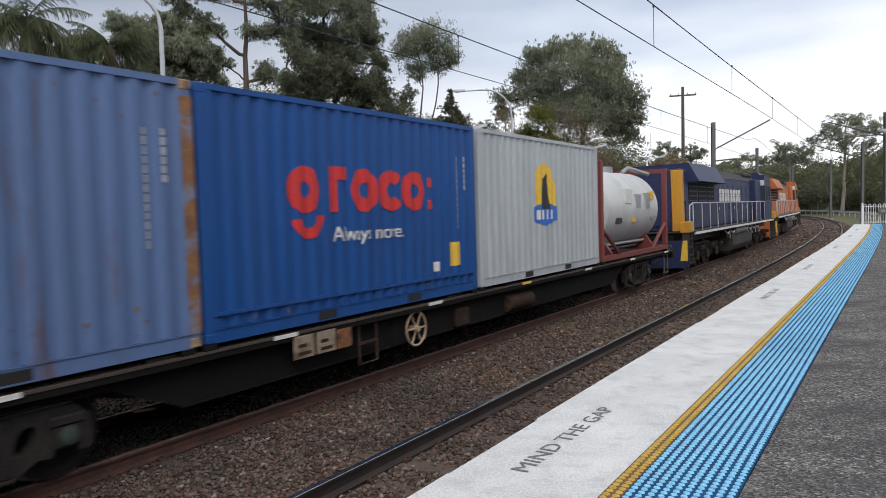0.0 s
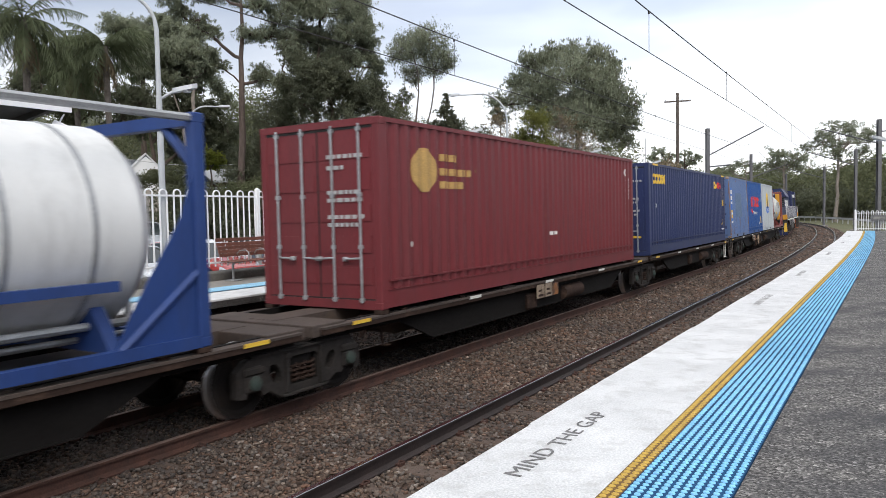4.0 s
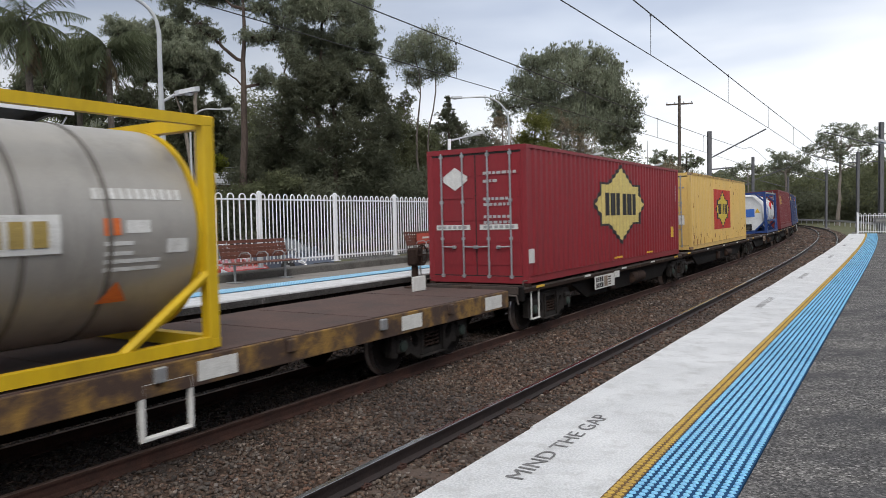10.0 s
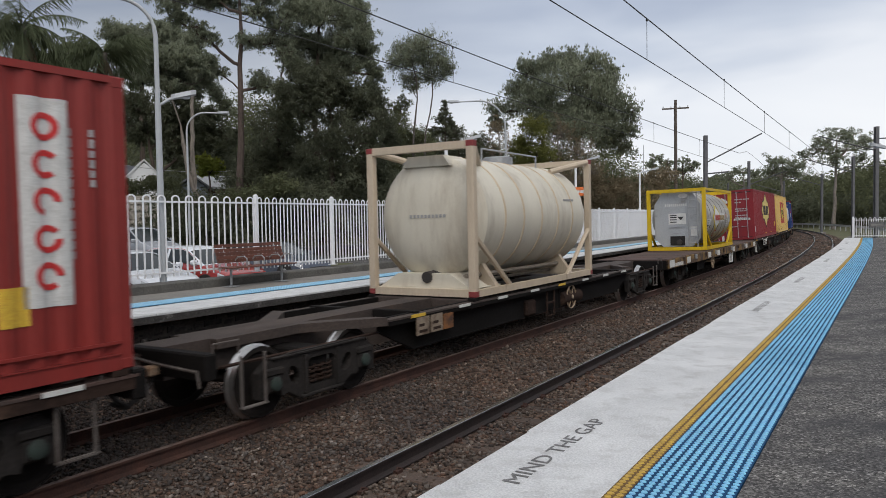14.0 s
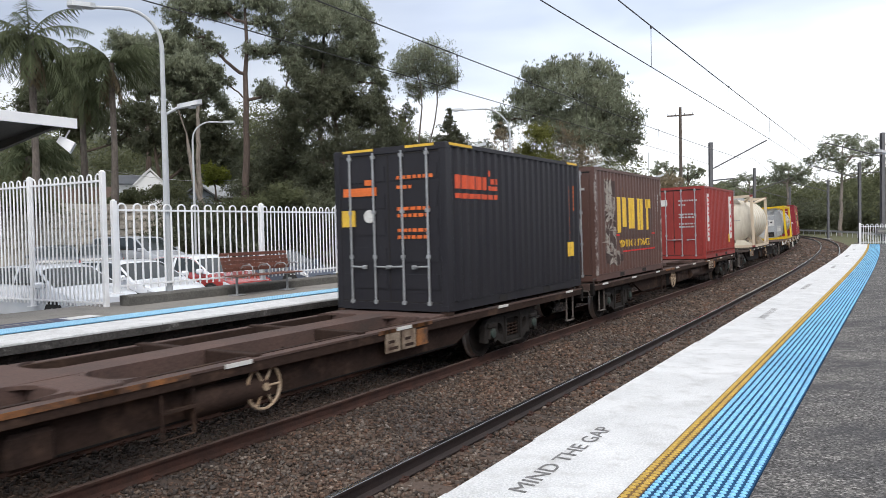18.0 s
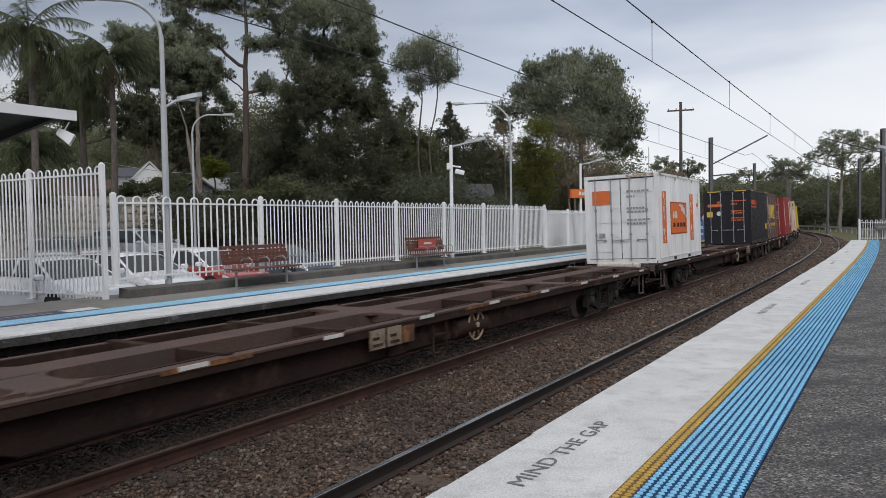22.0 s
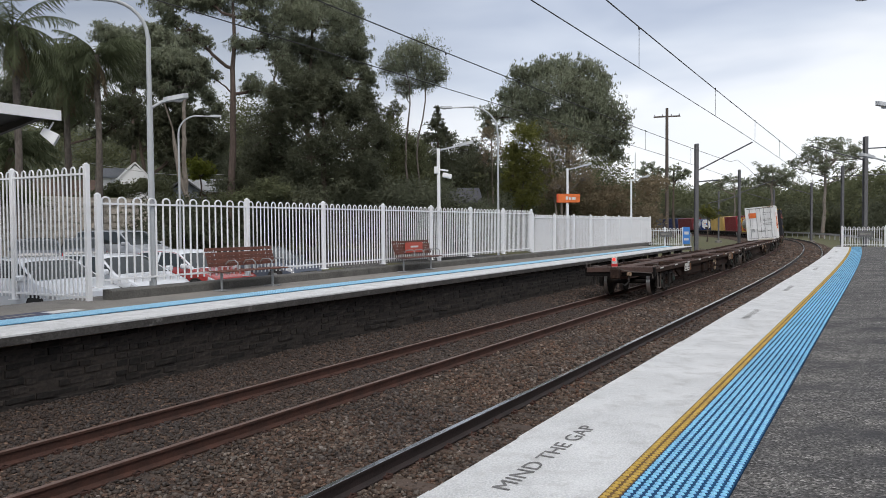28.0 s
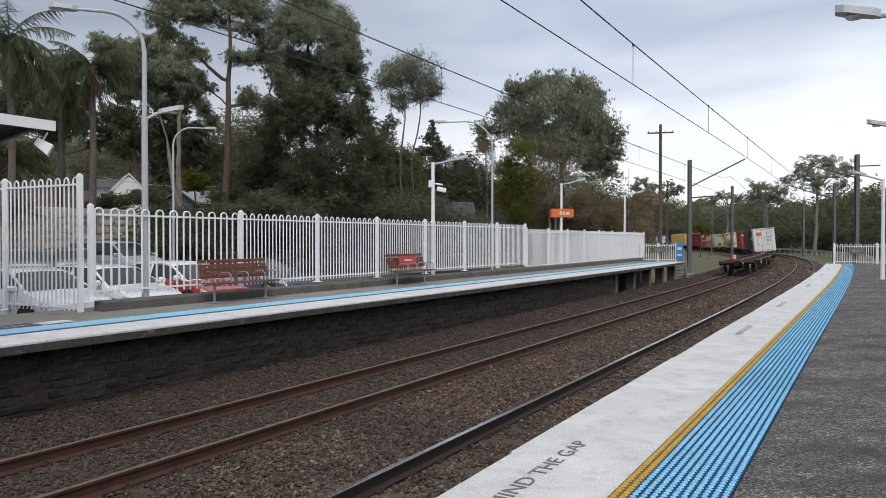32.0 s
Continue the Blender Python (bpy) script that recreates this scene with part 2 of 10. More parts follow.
STONE = stone_mat("ballast_stone")
# far track and wall side: stain plus train and platform shade in the colour
STAINED_SHADED = stone_mat("oily_shaded_stone", 0.34)
GRIMY_SHADED = stone_mat("sooty_shaded_stone", 0.27)
BALLAST.node_tree.nodes["Principled BSDF"].inputs["Specular IOR Level"].default_value = 0.1
RUST = surface("rusty_rail", (0.078, 0.033, 0.023), (0.04, 0.02, 0.015), 4.0, 0.85, 0.1, bump=0.3, grain=50)
RUSTDARK = surface("sooty_rail", (0.038, 0.026, 0.025), (0.022, 0.017, 0.017), 4.0, 0.7, 0.2, bump=0.3, grain=50)
SHINY = surface("worn_rail_head", (0.58, 0.57, 0.56), (0.45, 0.44, 0.43), 5, 0.2, 1.0)
DULLHEAD = surface("dull_rail_head", (0.15, 0.09, 0.07), (0.2, 0.14, 0.12), 5, 0.55, 0.4)
SLEEPER = surface("weathered_sleeper", (0.085, 0.058, 0.045), (0.05, 0.038, 0.031), 5, 0.95, bump=0.7, grain=40, each=0.3)
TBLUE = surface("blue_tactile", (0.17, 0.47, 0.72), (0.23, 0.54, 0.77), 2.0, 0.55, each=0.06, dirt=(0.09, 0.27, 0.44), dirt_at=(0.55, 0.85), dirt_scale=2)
# tile base far darker than its studs: shade of the gaps is painted in
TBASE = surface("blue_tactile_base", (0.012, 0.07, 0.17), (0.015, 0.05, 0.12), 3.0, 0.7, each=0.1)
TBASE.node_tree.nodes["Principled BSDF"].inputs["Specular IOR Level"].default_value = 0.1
TPALE = surface("faded_blue_tactile", (0.26, 0.50, 0.68), (0.32, 0.55, 0.70), 2.0, 0.6, each=0.06)
TPBASE = surface("faded_blue_tactile_base", (0.13, 0.34, 0.52), (0.11, 0.28, 0.44), 3.0, 0.7, each=0.06)
TYEL = surface("yellow_tactile", (0.50, 0.33, 0.055), (0.42, 0.27, 0.05), 3.0, 0.7, dirt=(0.3, 0.2, 0.06))
# yellow base likewise darkened for the shade between its studs
TYELB = surface("shaded_yellow_tactile_base", (0.17, 0.09, 0.02), (0.12, 0.065, 0.018), 3.0, 0.8)
BLACKP = surface("black_stencil_paint", (0.09, 0.09, 0.09), (0.22, 0.22, 0.22), 14, 0.9)
WHITEP = surface("white_fence_paint", (0.84, 0.85, 0.87), (0.77, 0.78, 0.80), 2.0, 0.5, grain=30, speck=0.1)
GALV = surface("galvanised_steel", (0.42, 0.43, 0.44), (0.34, 0.35, 0.36), 3, 0.5, 0.6)
DARKSTEEL = surface("grimy_black_steel", (0.028, 0.026, 0.025), (0.045, 0.039, 0.035), 2.5, 0.75, 0.1, bump=0.3, dirt=(0.10, 0.075, 0.055), dirt_at=(0.58, 0.78))
GRASS = surface("rough_grass", (0.075, 0.085, 0.032), (0.11, 0.10, 0.05), 0.4, 0.95, bump=0.8, grain=8, dirt=(0.05, 0.05, 0.025), dirt_scale=0.2)
BARK = surface("eucalypt_bark", (0.11, 0.085, 0.068), (0.06, 0.045, 0.036), 1.5, 0.95, bump=0.6, grain=12, stretch=(1, 1, 0.3))
PALEBARK = surface("pale_gum_bark", (0.27, 0.235, 0.205), (0.14, 0.12, 0.10), 1.2, 0.9, bump=0.4, grain=12, stretch=(1, 1, 0.3))
GREYBARK = surface("grey_brown_bark", (0.15, 0.128, 0.112), (0.085, 0.072, 0.063), 1.2, 0.95, bump=0.5, grain=12, stretch=(1, 1, 0.3))
REDBARK = surface("reddish_bark", (0.115, 0.084, 0.071), (0.066, 0.05, 0.043), 1.5, 0.95, bump=0.6, grain=12, stretch=(1, 1, 0.3))
LEAF_A = leaf_mat("eucalypt_leaves", (0.175, 0.198, 0.138), (0.27, 0.292, 0.21))
LEAF_B = leaf_mat("dark_leaves", (0.086, 0.096, 0.066), (0.14, 0.15, 0.10))
LEAF_C = leaf_mat("olive_leaves", (0.115, 0.125, 0.036), (0.20, 0.205, 0.062))
LEAF_D = leaf_mat("palm_leaves", (0.075, 0.092, 0.052), (0.125, 0.142, 0.08))
DEADFROND = leaf_mat("dead_palm_fronds", (0.10, 0.08, 0.052), (0.16, 0.13, 0.085))
LEAF_E = leaf_mat("dry_scrub", (0.17, 0.14, 0.09), (0.27, 0.22, 0.15))
LEAF_G = leaf_mat("bright_green_leaves", (0.16, 0.19, 0.035), (0.26, 0.28, 0.06))
LEAF_F = leaf_mat("mid_green_leaves", (0.10, 0.114, 0.063), (0.165, 0.176, 0.097))
HILL = surface("wooded_slope", (0.05, 0.058, 0.038), (0.085, 0.09, 0.058), 0.35, 0.95, bump=1.0, grain=2.0, dirt=(0.03, 0.035, 0.022), dirt_scale=0.2)


# ---- mesh building ----
class Shape:
    """Collects vertices and faces of one mesh."""

    def __init__(self):
        self.v, self.f = [], []

    def add(self, verts, faces, m=None):
        k = len(self.v)
        self.v += [tuple(m @ Vector(p)) for p in verts] if m else [tuple(p) for p in verts]
        self.f += [tuple(i + k for i in f) for f in faces]
        return self

    def box(self, x0, x1, y0, y1, z0, z1, m=None):
        vs = [(x, y, z) for x in (x0, x1) for y in (y0, y1) for z in (z0, z1)]
        return self.add(vs, [(0, 1, 3, 2), (4, 6, 7, 5), (0, 4, 5, 1), (2, 3, 7, 6), (0, 2, 6, 4), (1, 5, 7, 3)], m)

    def bbox(self, x0, x1, y0, y1, z0, z1, b=0.01, m=None):
        """Box with a chamfer on its four long z edges and its top and bottom."""
        ring = lambda c: [(x0 + c, y0), (x1 - c, y0), (x1, y0 + c), (x1, y1 - c), (x1 - c, y1), (x0 + c, y1), (x0, y1 - c), (x0, y0 + c)]
        inner = lambda: [(x0 + b, y0 + b), (x1 - b, y0 + b), (x1 - b, y0 + b), (x1 - b, y1 - b), (x1 - b, y1 - b), (x0 + b, y1 - b), (x0 + b, y1 - b), (x0 + b, y0 + b)]
        vs = [(x, y, z0 + b) for x, y in ring(b)] + [(x, y, z1 - b) for x, y in ring(b)]
        vs += [(x, y, z1) for x, y in inner()] + [(x, y, z0) for x, y in inner()]
        fs = [(i, (i + 1) % 8, 8 + (i + 1) % 8, 8 + i) for i in range(8)] + [(8 + i, 8 + (i + 1) % 8, 16 + (i + 1) % 8, 16 + i) for i in range(8)]
        fs += [(24 + i, 24 + (i + 1) % 8, (i + 1) % 8, i) for i in range(8)] + [tuple(range(16, 24)), tuple(range(31, 23, -1))]
        return self.add(vs, fs, m)

    def prism(self, outline, axis, a, b, m=None):
        """Outline of (u, w) pairs pushed from a to b along x, y or z."""
        put = {"x": lambda u, w, t: (t, u, w), "y": lambda u, w, t: (u, t, w), "z": lambda u, w, t: (u, w, t)}[axis]
        n = len(outline)
        vs = [put(u, w, a) for u, w in outline] + [put(u, w, b) for u, w in outline]
        return self.add(vs, [(i, (i + 1) % n, n + (i + 1) % n, n + i) for i in range(n)] + [tuple(range(n - 1, -1, -1)), tuple(range(n, 2 * n))], m)

    def tube(self, points, radii, n=8, caps=True):
        """Round bar through points."""
        pts = [Vector(p) for p in points]
        radii = radii if isinstance(radii, (list, tuple)) else [radii] * len(pts)
        rings, side = [], None
        for i, p in enumerate(pts):
            d = (pts[min(i + 1, len(pts) - 1)] - pts[max(i - 1, 0)]).normalized()
            if side is None:
                side = d.orthogonal().normalized()
            side = (side - d * side.dot(d)).normalized()
            up = d.cross(side)
            rings.append([p + (side * math.cos(a) + up * math.sin(a)) * radii[i] for a in (2 * math.pi * j / n for j in range(n))])
        vs = [q for r in rings for q in r]
        fs = [(i * n + j, i * n + (j + 1) % n, (i + 1) * n + (j + 1) % n, (i + 1) * n + j) for i in range(len(pts) - 1) for j in range(n)]
        if caps:
            fs += [tuple(range(n - 1, -1, -1)), tuple(range((len(pts) - 1) * n, len(pts) * n))]
        return self.add(vs, fs)

    def spin(self, profile, axis="x", n=20, centre=(0, 0, 0), m=None, caps=True):
        """Profile of (along, radius) turned about an axis through centre."""
        c = Vector(centre)
        put = {"x": lambda t, r, a: (t, r * math.cos(a), r * math.sin(a)), "y": lambda t, r, a: (r * math.cos(a), t, r * math.sin(a)), "z": lambda t, r, a: (r * math.cos(a), r * math.sin(a), t)}[axis]
        vs = [Vector(put(t, r, 2 * math.pi * j / n)) + c for t, r in profile for j in range(n)]
        k = len(profile)
        fs = [(i * n + j, i * n + (j + 1) % n, (i + 1) * n + (j + 1) % n, (i + 1) * n + j) for i in range(k - 1) for j in range(n)]
        if caps and profile[0][1] > 1e-6:
            fs.append(tuple(range(n - 1, -1, -1)))
        if caps and profile[-1][1] > 1e-6:
            fs.append(tuple(range((k - 1) * n, k * n)))
        return self.add(vs, fs, m)

    def mesh(self, name, mat, smooth=False):
        me = bpy.data.meshes.new(name)
        me.from_pydata(self.v, [], self.f)
        bm = bmesh.new()
        bm.from_mesh(me)
        bmesh.ops.recalc_face_normals(bm, faces=bm.faces)
        bm.to_mesh(me)
        bm.free()
        me.materials.append(mat)
        if smooth:
            me.polygons.foreach_set("use_smooth", [True] * len(me.polygons))
            me.set_sharp_from_angle(angle=radians(35))
        return me


def part(name, shape, mat, parent, label="", smooth=False, at=None):
    """Links a shape (or a mesh) as one mesh object under a thing or a part."""
    ob = new(name, shape if isinstance(shape, bpy.types.Mesh) else shape.mesh(name, mat, smooth))
    ob.parent = parent
    if at:
        ob.matrix_basis = at
    if label:
        tagged(ob, label)
    return ob


def thing(name, label, category, group="", kind="", at=None):
    ob = new(name)
    ob.empty_display_size = 0.3
    if at:
        ob.matrix_basis = at
    return tagged(ob, label, category, group, kind)


def solid(name, shape, mat, label, category="", group="", kind="", smooth=False, at=None):
    ob = new(name, shape.mesh(name, mat, smooth))
    if at:
        ob.matrix_basis = at
    return tagged(ob, label, category, group, kind)


def quads_mesh(name, corners, mat):
    """Mesh from an array (n, 4, 3) of loose quads."""
    n = len(corners)
    me = bpy.data.meshes.new(name)
    me.vertices.add(4 * n), me.loops.add(4 * n), me.polygons.add(n)
    me.vertices.foreach_set("co", corners.astype(np.float32).ravel())
    me.loops.foreach_set("vertex_index", np.arange(4 * n, dtype=np.int32))
    me.polygons.foreach_set("loop_start", np.arange(0, 4 * n, 4, dtype=np.int32))
    me.update(calc_edges=True)
    me.materials.append(mat)
    return me


def many_mesh(name, verts, faces, mat):
    """Mesh from vertex and triangle arrays."""
    me = bpy.data.meshes.new(name)
    n = len(faces)
    me.vertices.add(len(verts)), me.loops.add(3 * n), me.polygons.add(n)
    me.vertices.foreach_set("co", verts.astype(np.float32).ravel())
    me.loops.foreach_set("vertex_index", faces.astype(np.int32).ravel())
    me.polygons.foreach_set("loop_start", np.arange(0, 3 * n, 3, dtype=np.int32))
    me.update(calc_edges=True)
    me.materials.append(mat)
    return me


# ---- the line of the railway ----
# s runs along the edge of the near platform, l is the distance to the left of that edge
KNOTS_S = (-15, 0, 25, 50, 75, 100, 130, 170, 230)
KNOTS_K = (0.00103, 0.00103, -0.00071, -0.00151, -0.00157, -0.00253, -0.00382, -0.00372, -0.00371)
LS = np.arange(-260, 430, 0.5)
LH = np.cumsum(np.interp(LS, KNOTS_S, KNOTS_K)) * 0.5
LI = int(np.argmin(abs(LS)))
LH += 0.55287 - LH[LI]
LX = np.cumsum(np.sin(LH)) * 0.5
LY = np.cumsum(np.cos(LH)) * 0.5
LX += -2.5175 - LX[LI]
LY -= LY[LI]
RAIL_Z = -1.03
R4, R3, R2, R1 = 0.90, 2.405, 4.812, 6.317
TRACK_L = (R1 + R2) / 2


def heading(s):
    return float(np.interp(s, LS, LH))


def place(s, l, z):
    a = heading(s)
    return Vector((float(np.interp(s, LS, LX)) - math.cos(a) * l, float(np.interp(s, LS, LY)) + math.sin(a) * l, z))


def along(s, l, z, turn=0.0):
    """Pose on the line: x forward, y to the left, z up."""
    return Matrix.Translation(place(s, l, z)) @ Matrix.Rotation(math.pi / 2 - heading(s) + radians(turn), 4, "Z")


def sweep(shape, section, s0, s1, step=1.0, closed=True):
    """Section of (l, z) pairs drawn along the line."""
    n = max(1, int(round((s1 - s0) / step)))
    k = len(section)
    vs = [place(s0 + (s1 - s0) * i / n, l, z) for i in range(n + 1) for l, z in section]
    fs = [(i * k + j, i * k + (j + 1) % k, (i + 1) * k + (j + 1) % k, (i + 1) * k + j) for i in range(n) for j in range(k if closed else k - 1)]
    if closed:
        fs += [tuple(range(k - 1, -1, -1)), tuple(range(n * k, (n + 1) * k))]
    return shape.add(vs, fs)


def bearing(az, d, z=0.0):
    """Point at a bearing (degrees right of y) and distance from the eye."""
    return Vector((d * math.sin(radians(az)), d * math.cos(radians(az)), z))


def rise(elev, d):
    """Height of what is seen at that elevation, d metres away."""
    return EYE[2] + d * math.tan(radians(elev))


# ---- ground, track and platforms ----
def line_coords(x, y):
    """(s, l) of plan points, as arrays."""
    k = slice(LI - 80, LI + 700, 3)
    px, py, ph, ps = LX[k], LY[k], LH[k], LS[k]
    i = np.argmin((x[:, None] - px) ** 2 + (y[:, None] - py) ** 2, axis=1)
    dx, dy = x - px[i], y - py[i]
    return ps[i] + dx * np.sin(ph[i]) + dy * np.cos(ph[i]), -(dx * np.cos(ph[i]) - dy * np.sin(ph[i]))


def step01(v, a, b):
    t = np.clip((v - a) / (b - a), 0, 1)
    return t * t * (3 - 2 * t)


def ground_height(s, l):
    z = np.full_like(l, -1.45)
    z += 0.8 * step01(l, 11.6, 12.4) * (1 - step01(s, 55, 75))
    z += 3.6 * step01(l, 35.2, 36.5) * (1 - step01(s, 40, 60)) + 0.35 * step01(l, 22, 30) * (1 - step01(s, 40, 60)) + 5 * step01(l, 50, 130) + 9 * step01(l, 130, 500)
    z += 0.5 * step01(-l, 12, 30) + 12 * step01(-l, 60, 400)
    return z


def build_ground():
    angles = np.linspace(0, 2 * math.pi, 241)[:-1]
    radii = np.concatenate([np.linspace(1.5, 60, 60), np.geomspace(62, 4000, 45)])
    a, r = np.meshgrid(angles, radii, indexing="ij")
    x, y = (r * np.sin(a)).ravel(), (r * np.cos(a)).ravel()
    s, l = line_coords(x, y)
    z = ground_height(s, l) + 0.03 * np.sin(x * 0.9) * np.cos(y * 0.7)
    v = np.column_stack([x, y, z])
    na, nr = len(angles), len(radii)
    sh = Shape()
    sh.v = [(0.0, 0.0, -1.45)] + [tuple(p) for p in v]
    sh.f = [(1 + i * nr + j, 1 + i * nr + j + 1, 1 + ((i + 1) % na) * nr + j + 1, 1 + ((i + 1) % na) * nr + j) for i in range(na) for j in range(nr - 1)]
    sh.f += [(0, 1 + i * nr, 1 + ((i + 1) % na) * nr) for i in range(na)]
    solid("ground", sh, GRASS, "rough grassy ground round the railway station", kind="structure", smooth=True)


def build_track():
    bed = Shape()
    sweep(bed, ((-0.2, -1.44), (-0.2, -1.26), (2.9, -1.21), (3.6, -1.25), (4.2, -1.21), (7.0, -1.21), (8.44, -1.12), (9.6, -1.42)), -45, 380, 2.0)
    solid("track_bed", bed, BALLAST, "brown crushed stone ballast bed under two tracks", "ballast", kind="structure", smooth=True)
    # rails
    for l, head in ((R1, DULLHEAD), (R2, DULLHEAD), (R3, SHINY), (R4, SHINY)):
        z = RAIL_Z
        rail = thing("rail", "long rusty steel rail with a %s head, curving away" % ("shiny worn" if head is SHINY else "dull brown"), "rail", "rails of the two tracks", "structure")
        web = ((-0.07, -0.17), (0.07, -0.17), (0.07, -0.155), (0.012, -0.13), (0.012, -0.04), (0.036, -0.032), (0.036, -0.004), (-0.036, -0.004), (-0.036, -0.032), (-0.012, -0.04), (-0.012, -0.13), (-0.07, -0.155))
        sh = Shape()
        sweep(sh, [(l + a, z + b) for a, b in web], -45, 380, 1.5)
        part("web_and_foot", sh, RUSTDARK if head is SHINY else RUST, rail)
        sh = Shape()
        sweep(sh, [(l + a, z + b) for a, b in ((-0.034, -0.006), (0.034, -0.006), (0.03, 0.0), (-0.03, 0.0))], -45, 380, 1.5)
        part("running_head", sh, head, rail)


def build_sleepers():
    me = Shape().bbox(-0.12, 0.12, -1.25, 1.25, -0.14, 0.0, 0.015).mesh("sleeper", SLEEPER)
    clip = Shape()
    for y in (-0.7525, 0.7525):
        for d in (-1, 1):
            clip.box(-0.05, 0.05, y + d * 0.075, y + d * 0.13, 0.0, 0.035)
            clip.tube([(-0.06, y + d * 0.12, 0.03), (0.0, y + d * 0.09, 0.055), (0.06, y + d * 0.12, 0.03)], 0.011, 5)
    clip = clip.mesh("rail_clips", RUST)
    for track, l in (("far", TRACK_L), ("near", (R3 + R4) / 2)):
        bed = thing("sleeper_row", "row of weathered sleepers half sunk in the ballast of the %s track" % track, "sleepers", kind="structure")
        for i in range(150):
            s = -3 + i * 0.62
            ob = part("sleeper", me, None, bed, at=along(s + random.uniform(-0.02, 0.02), l, RAIL_Z - 0.175 + random.uniform(-0.02, 0.004), random.uniform(-0.6, 0.6)))
            if i < 70:
                part("rail_clips", clip, None, ob)


def build_stones():
    """Loose ballast stones, thick near the platform."""
    rng = np.random.default_rng(5)
    base = np.array([(x, y, z) for x in (-.85, .85) for y in (-.62, .62) for z in (-.6, .6)], float)
    tri = np.array([(0, 1, 3), (0, 3, 2), (4, 6, 7), (4, 7, 5), (0, 4, 5), (0, 5, 1), (2, 3, 7), (2, 7, 6), (0, 2, 6), (0, 6, 4), (1, 5, 7), (1, 7, 3)])
    clean, stained, grimy = [], [], []
    for s0, s1, dens, size in ((2, 12, 700, 0.025), (12, 24, 340, 0.032), (24, 50, 100, 0.045), (50, 105, 22, 0.085)):
        n = int((s1 - s0) * 8.5 * dens * 0.62)
        s, l = rng.uniform(s0, s1, n), rng.uniform(0.0, 8.45, n)
        size_i = size * rng.uniform(0.55, 1.25, n)
        for lr in (R1, R2, R3, R4):
            keep = abs(l - lr) > 0.085
            s, l, size_i = s[keep], l[keep], size_i[keep]
        on = (abs((s + 3 + 0.31) % 0.62 - 0.31) < 0.13) & ((abs(l - TRACK_L) < 1.25) | (abs(l - 1.65) < 1.25))
        drop = on & (rng.random(len(s)) < 0.12)
        s, l, size_i = s[~drop], l[~drop], size_i[~drop]
        n = len(s)
        h = np.interp(s, LS, LH)
        x, y = np.interp(s, LS, LX) - np.cos(h) * l, np.interp(s, LS, LY) + np.sin(h) * l
        z = np.interp(l, (0, 2.9, 3.6, 4.2, 7, 8.44), (-1.255, -1.21, -1.25, -1.21, -1.21, -1.12)) + rng.uniform(-0.008, 0.02, n)
        v = base[None] * rng.uniform(0.55, 1.25, (n, len(base), 3)) * size_i[:, None, None] * rng.uniform(0.7, 1.3, (n, 1, 3))
        a = rng.uniform(0, 6.28, n)
        c, sn = np.cos(a)[:, None], np.sin(a)[:, None]
        t = rng.uniform(-1.0, 1.0, n)[:, None]
        vx, vy, vz = v[..., 0], v[..., 1], v[..., 2]
        vy, vz = vy * np.cos(t) - vz * np.sin(t), vy * np.sin(t) + vz * np.cos(t)
        v = np.stack([vx * c - vy * sn + x[:, None], vx * sn + vy * c + y[:, None], vz + z[:, None]], -1)
        # darker stones under the train and by the wall carry painted shade
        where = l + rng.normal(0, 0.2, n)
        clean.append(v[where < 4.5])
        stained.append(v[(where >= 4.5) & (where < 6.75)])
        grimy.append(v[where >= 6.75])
    for name, label, lumps, mat in (("ballast_stones", "loose grey and rust-brown crushed stones between the rails", clean, STONE), ("stained_ballast", "oily brown crushed stones in the far track, darkened for shade under trains", stained, STAINED_SHADED), ("grimy_ballast", "dark sooty crushed stones against the platform wall, darkened for its shade", grimy, GRIMY_SHADED)):
        v = np.concatenate(lumps)
        f = tri[None] + (np.arange(len(v)) * len(base))[:, None, None]
        tagged(new(name, many_mesh(name, v.reshape(-1, 3), f.reshape(-1, 3), mat)), label, "ballast", kind="stuff")


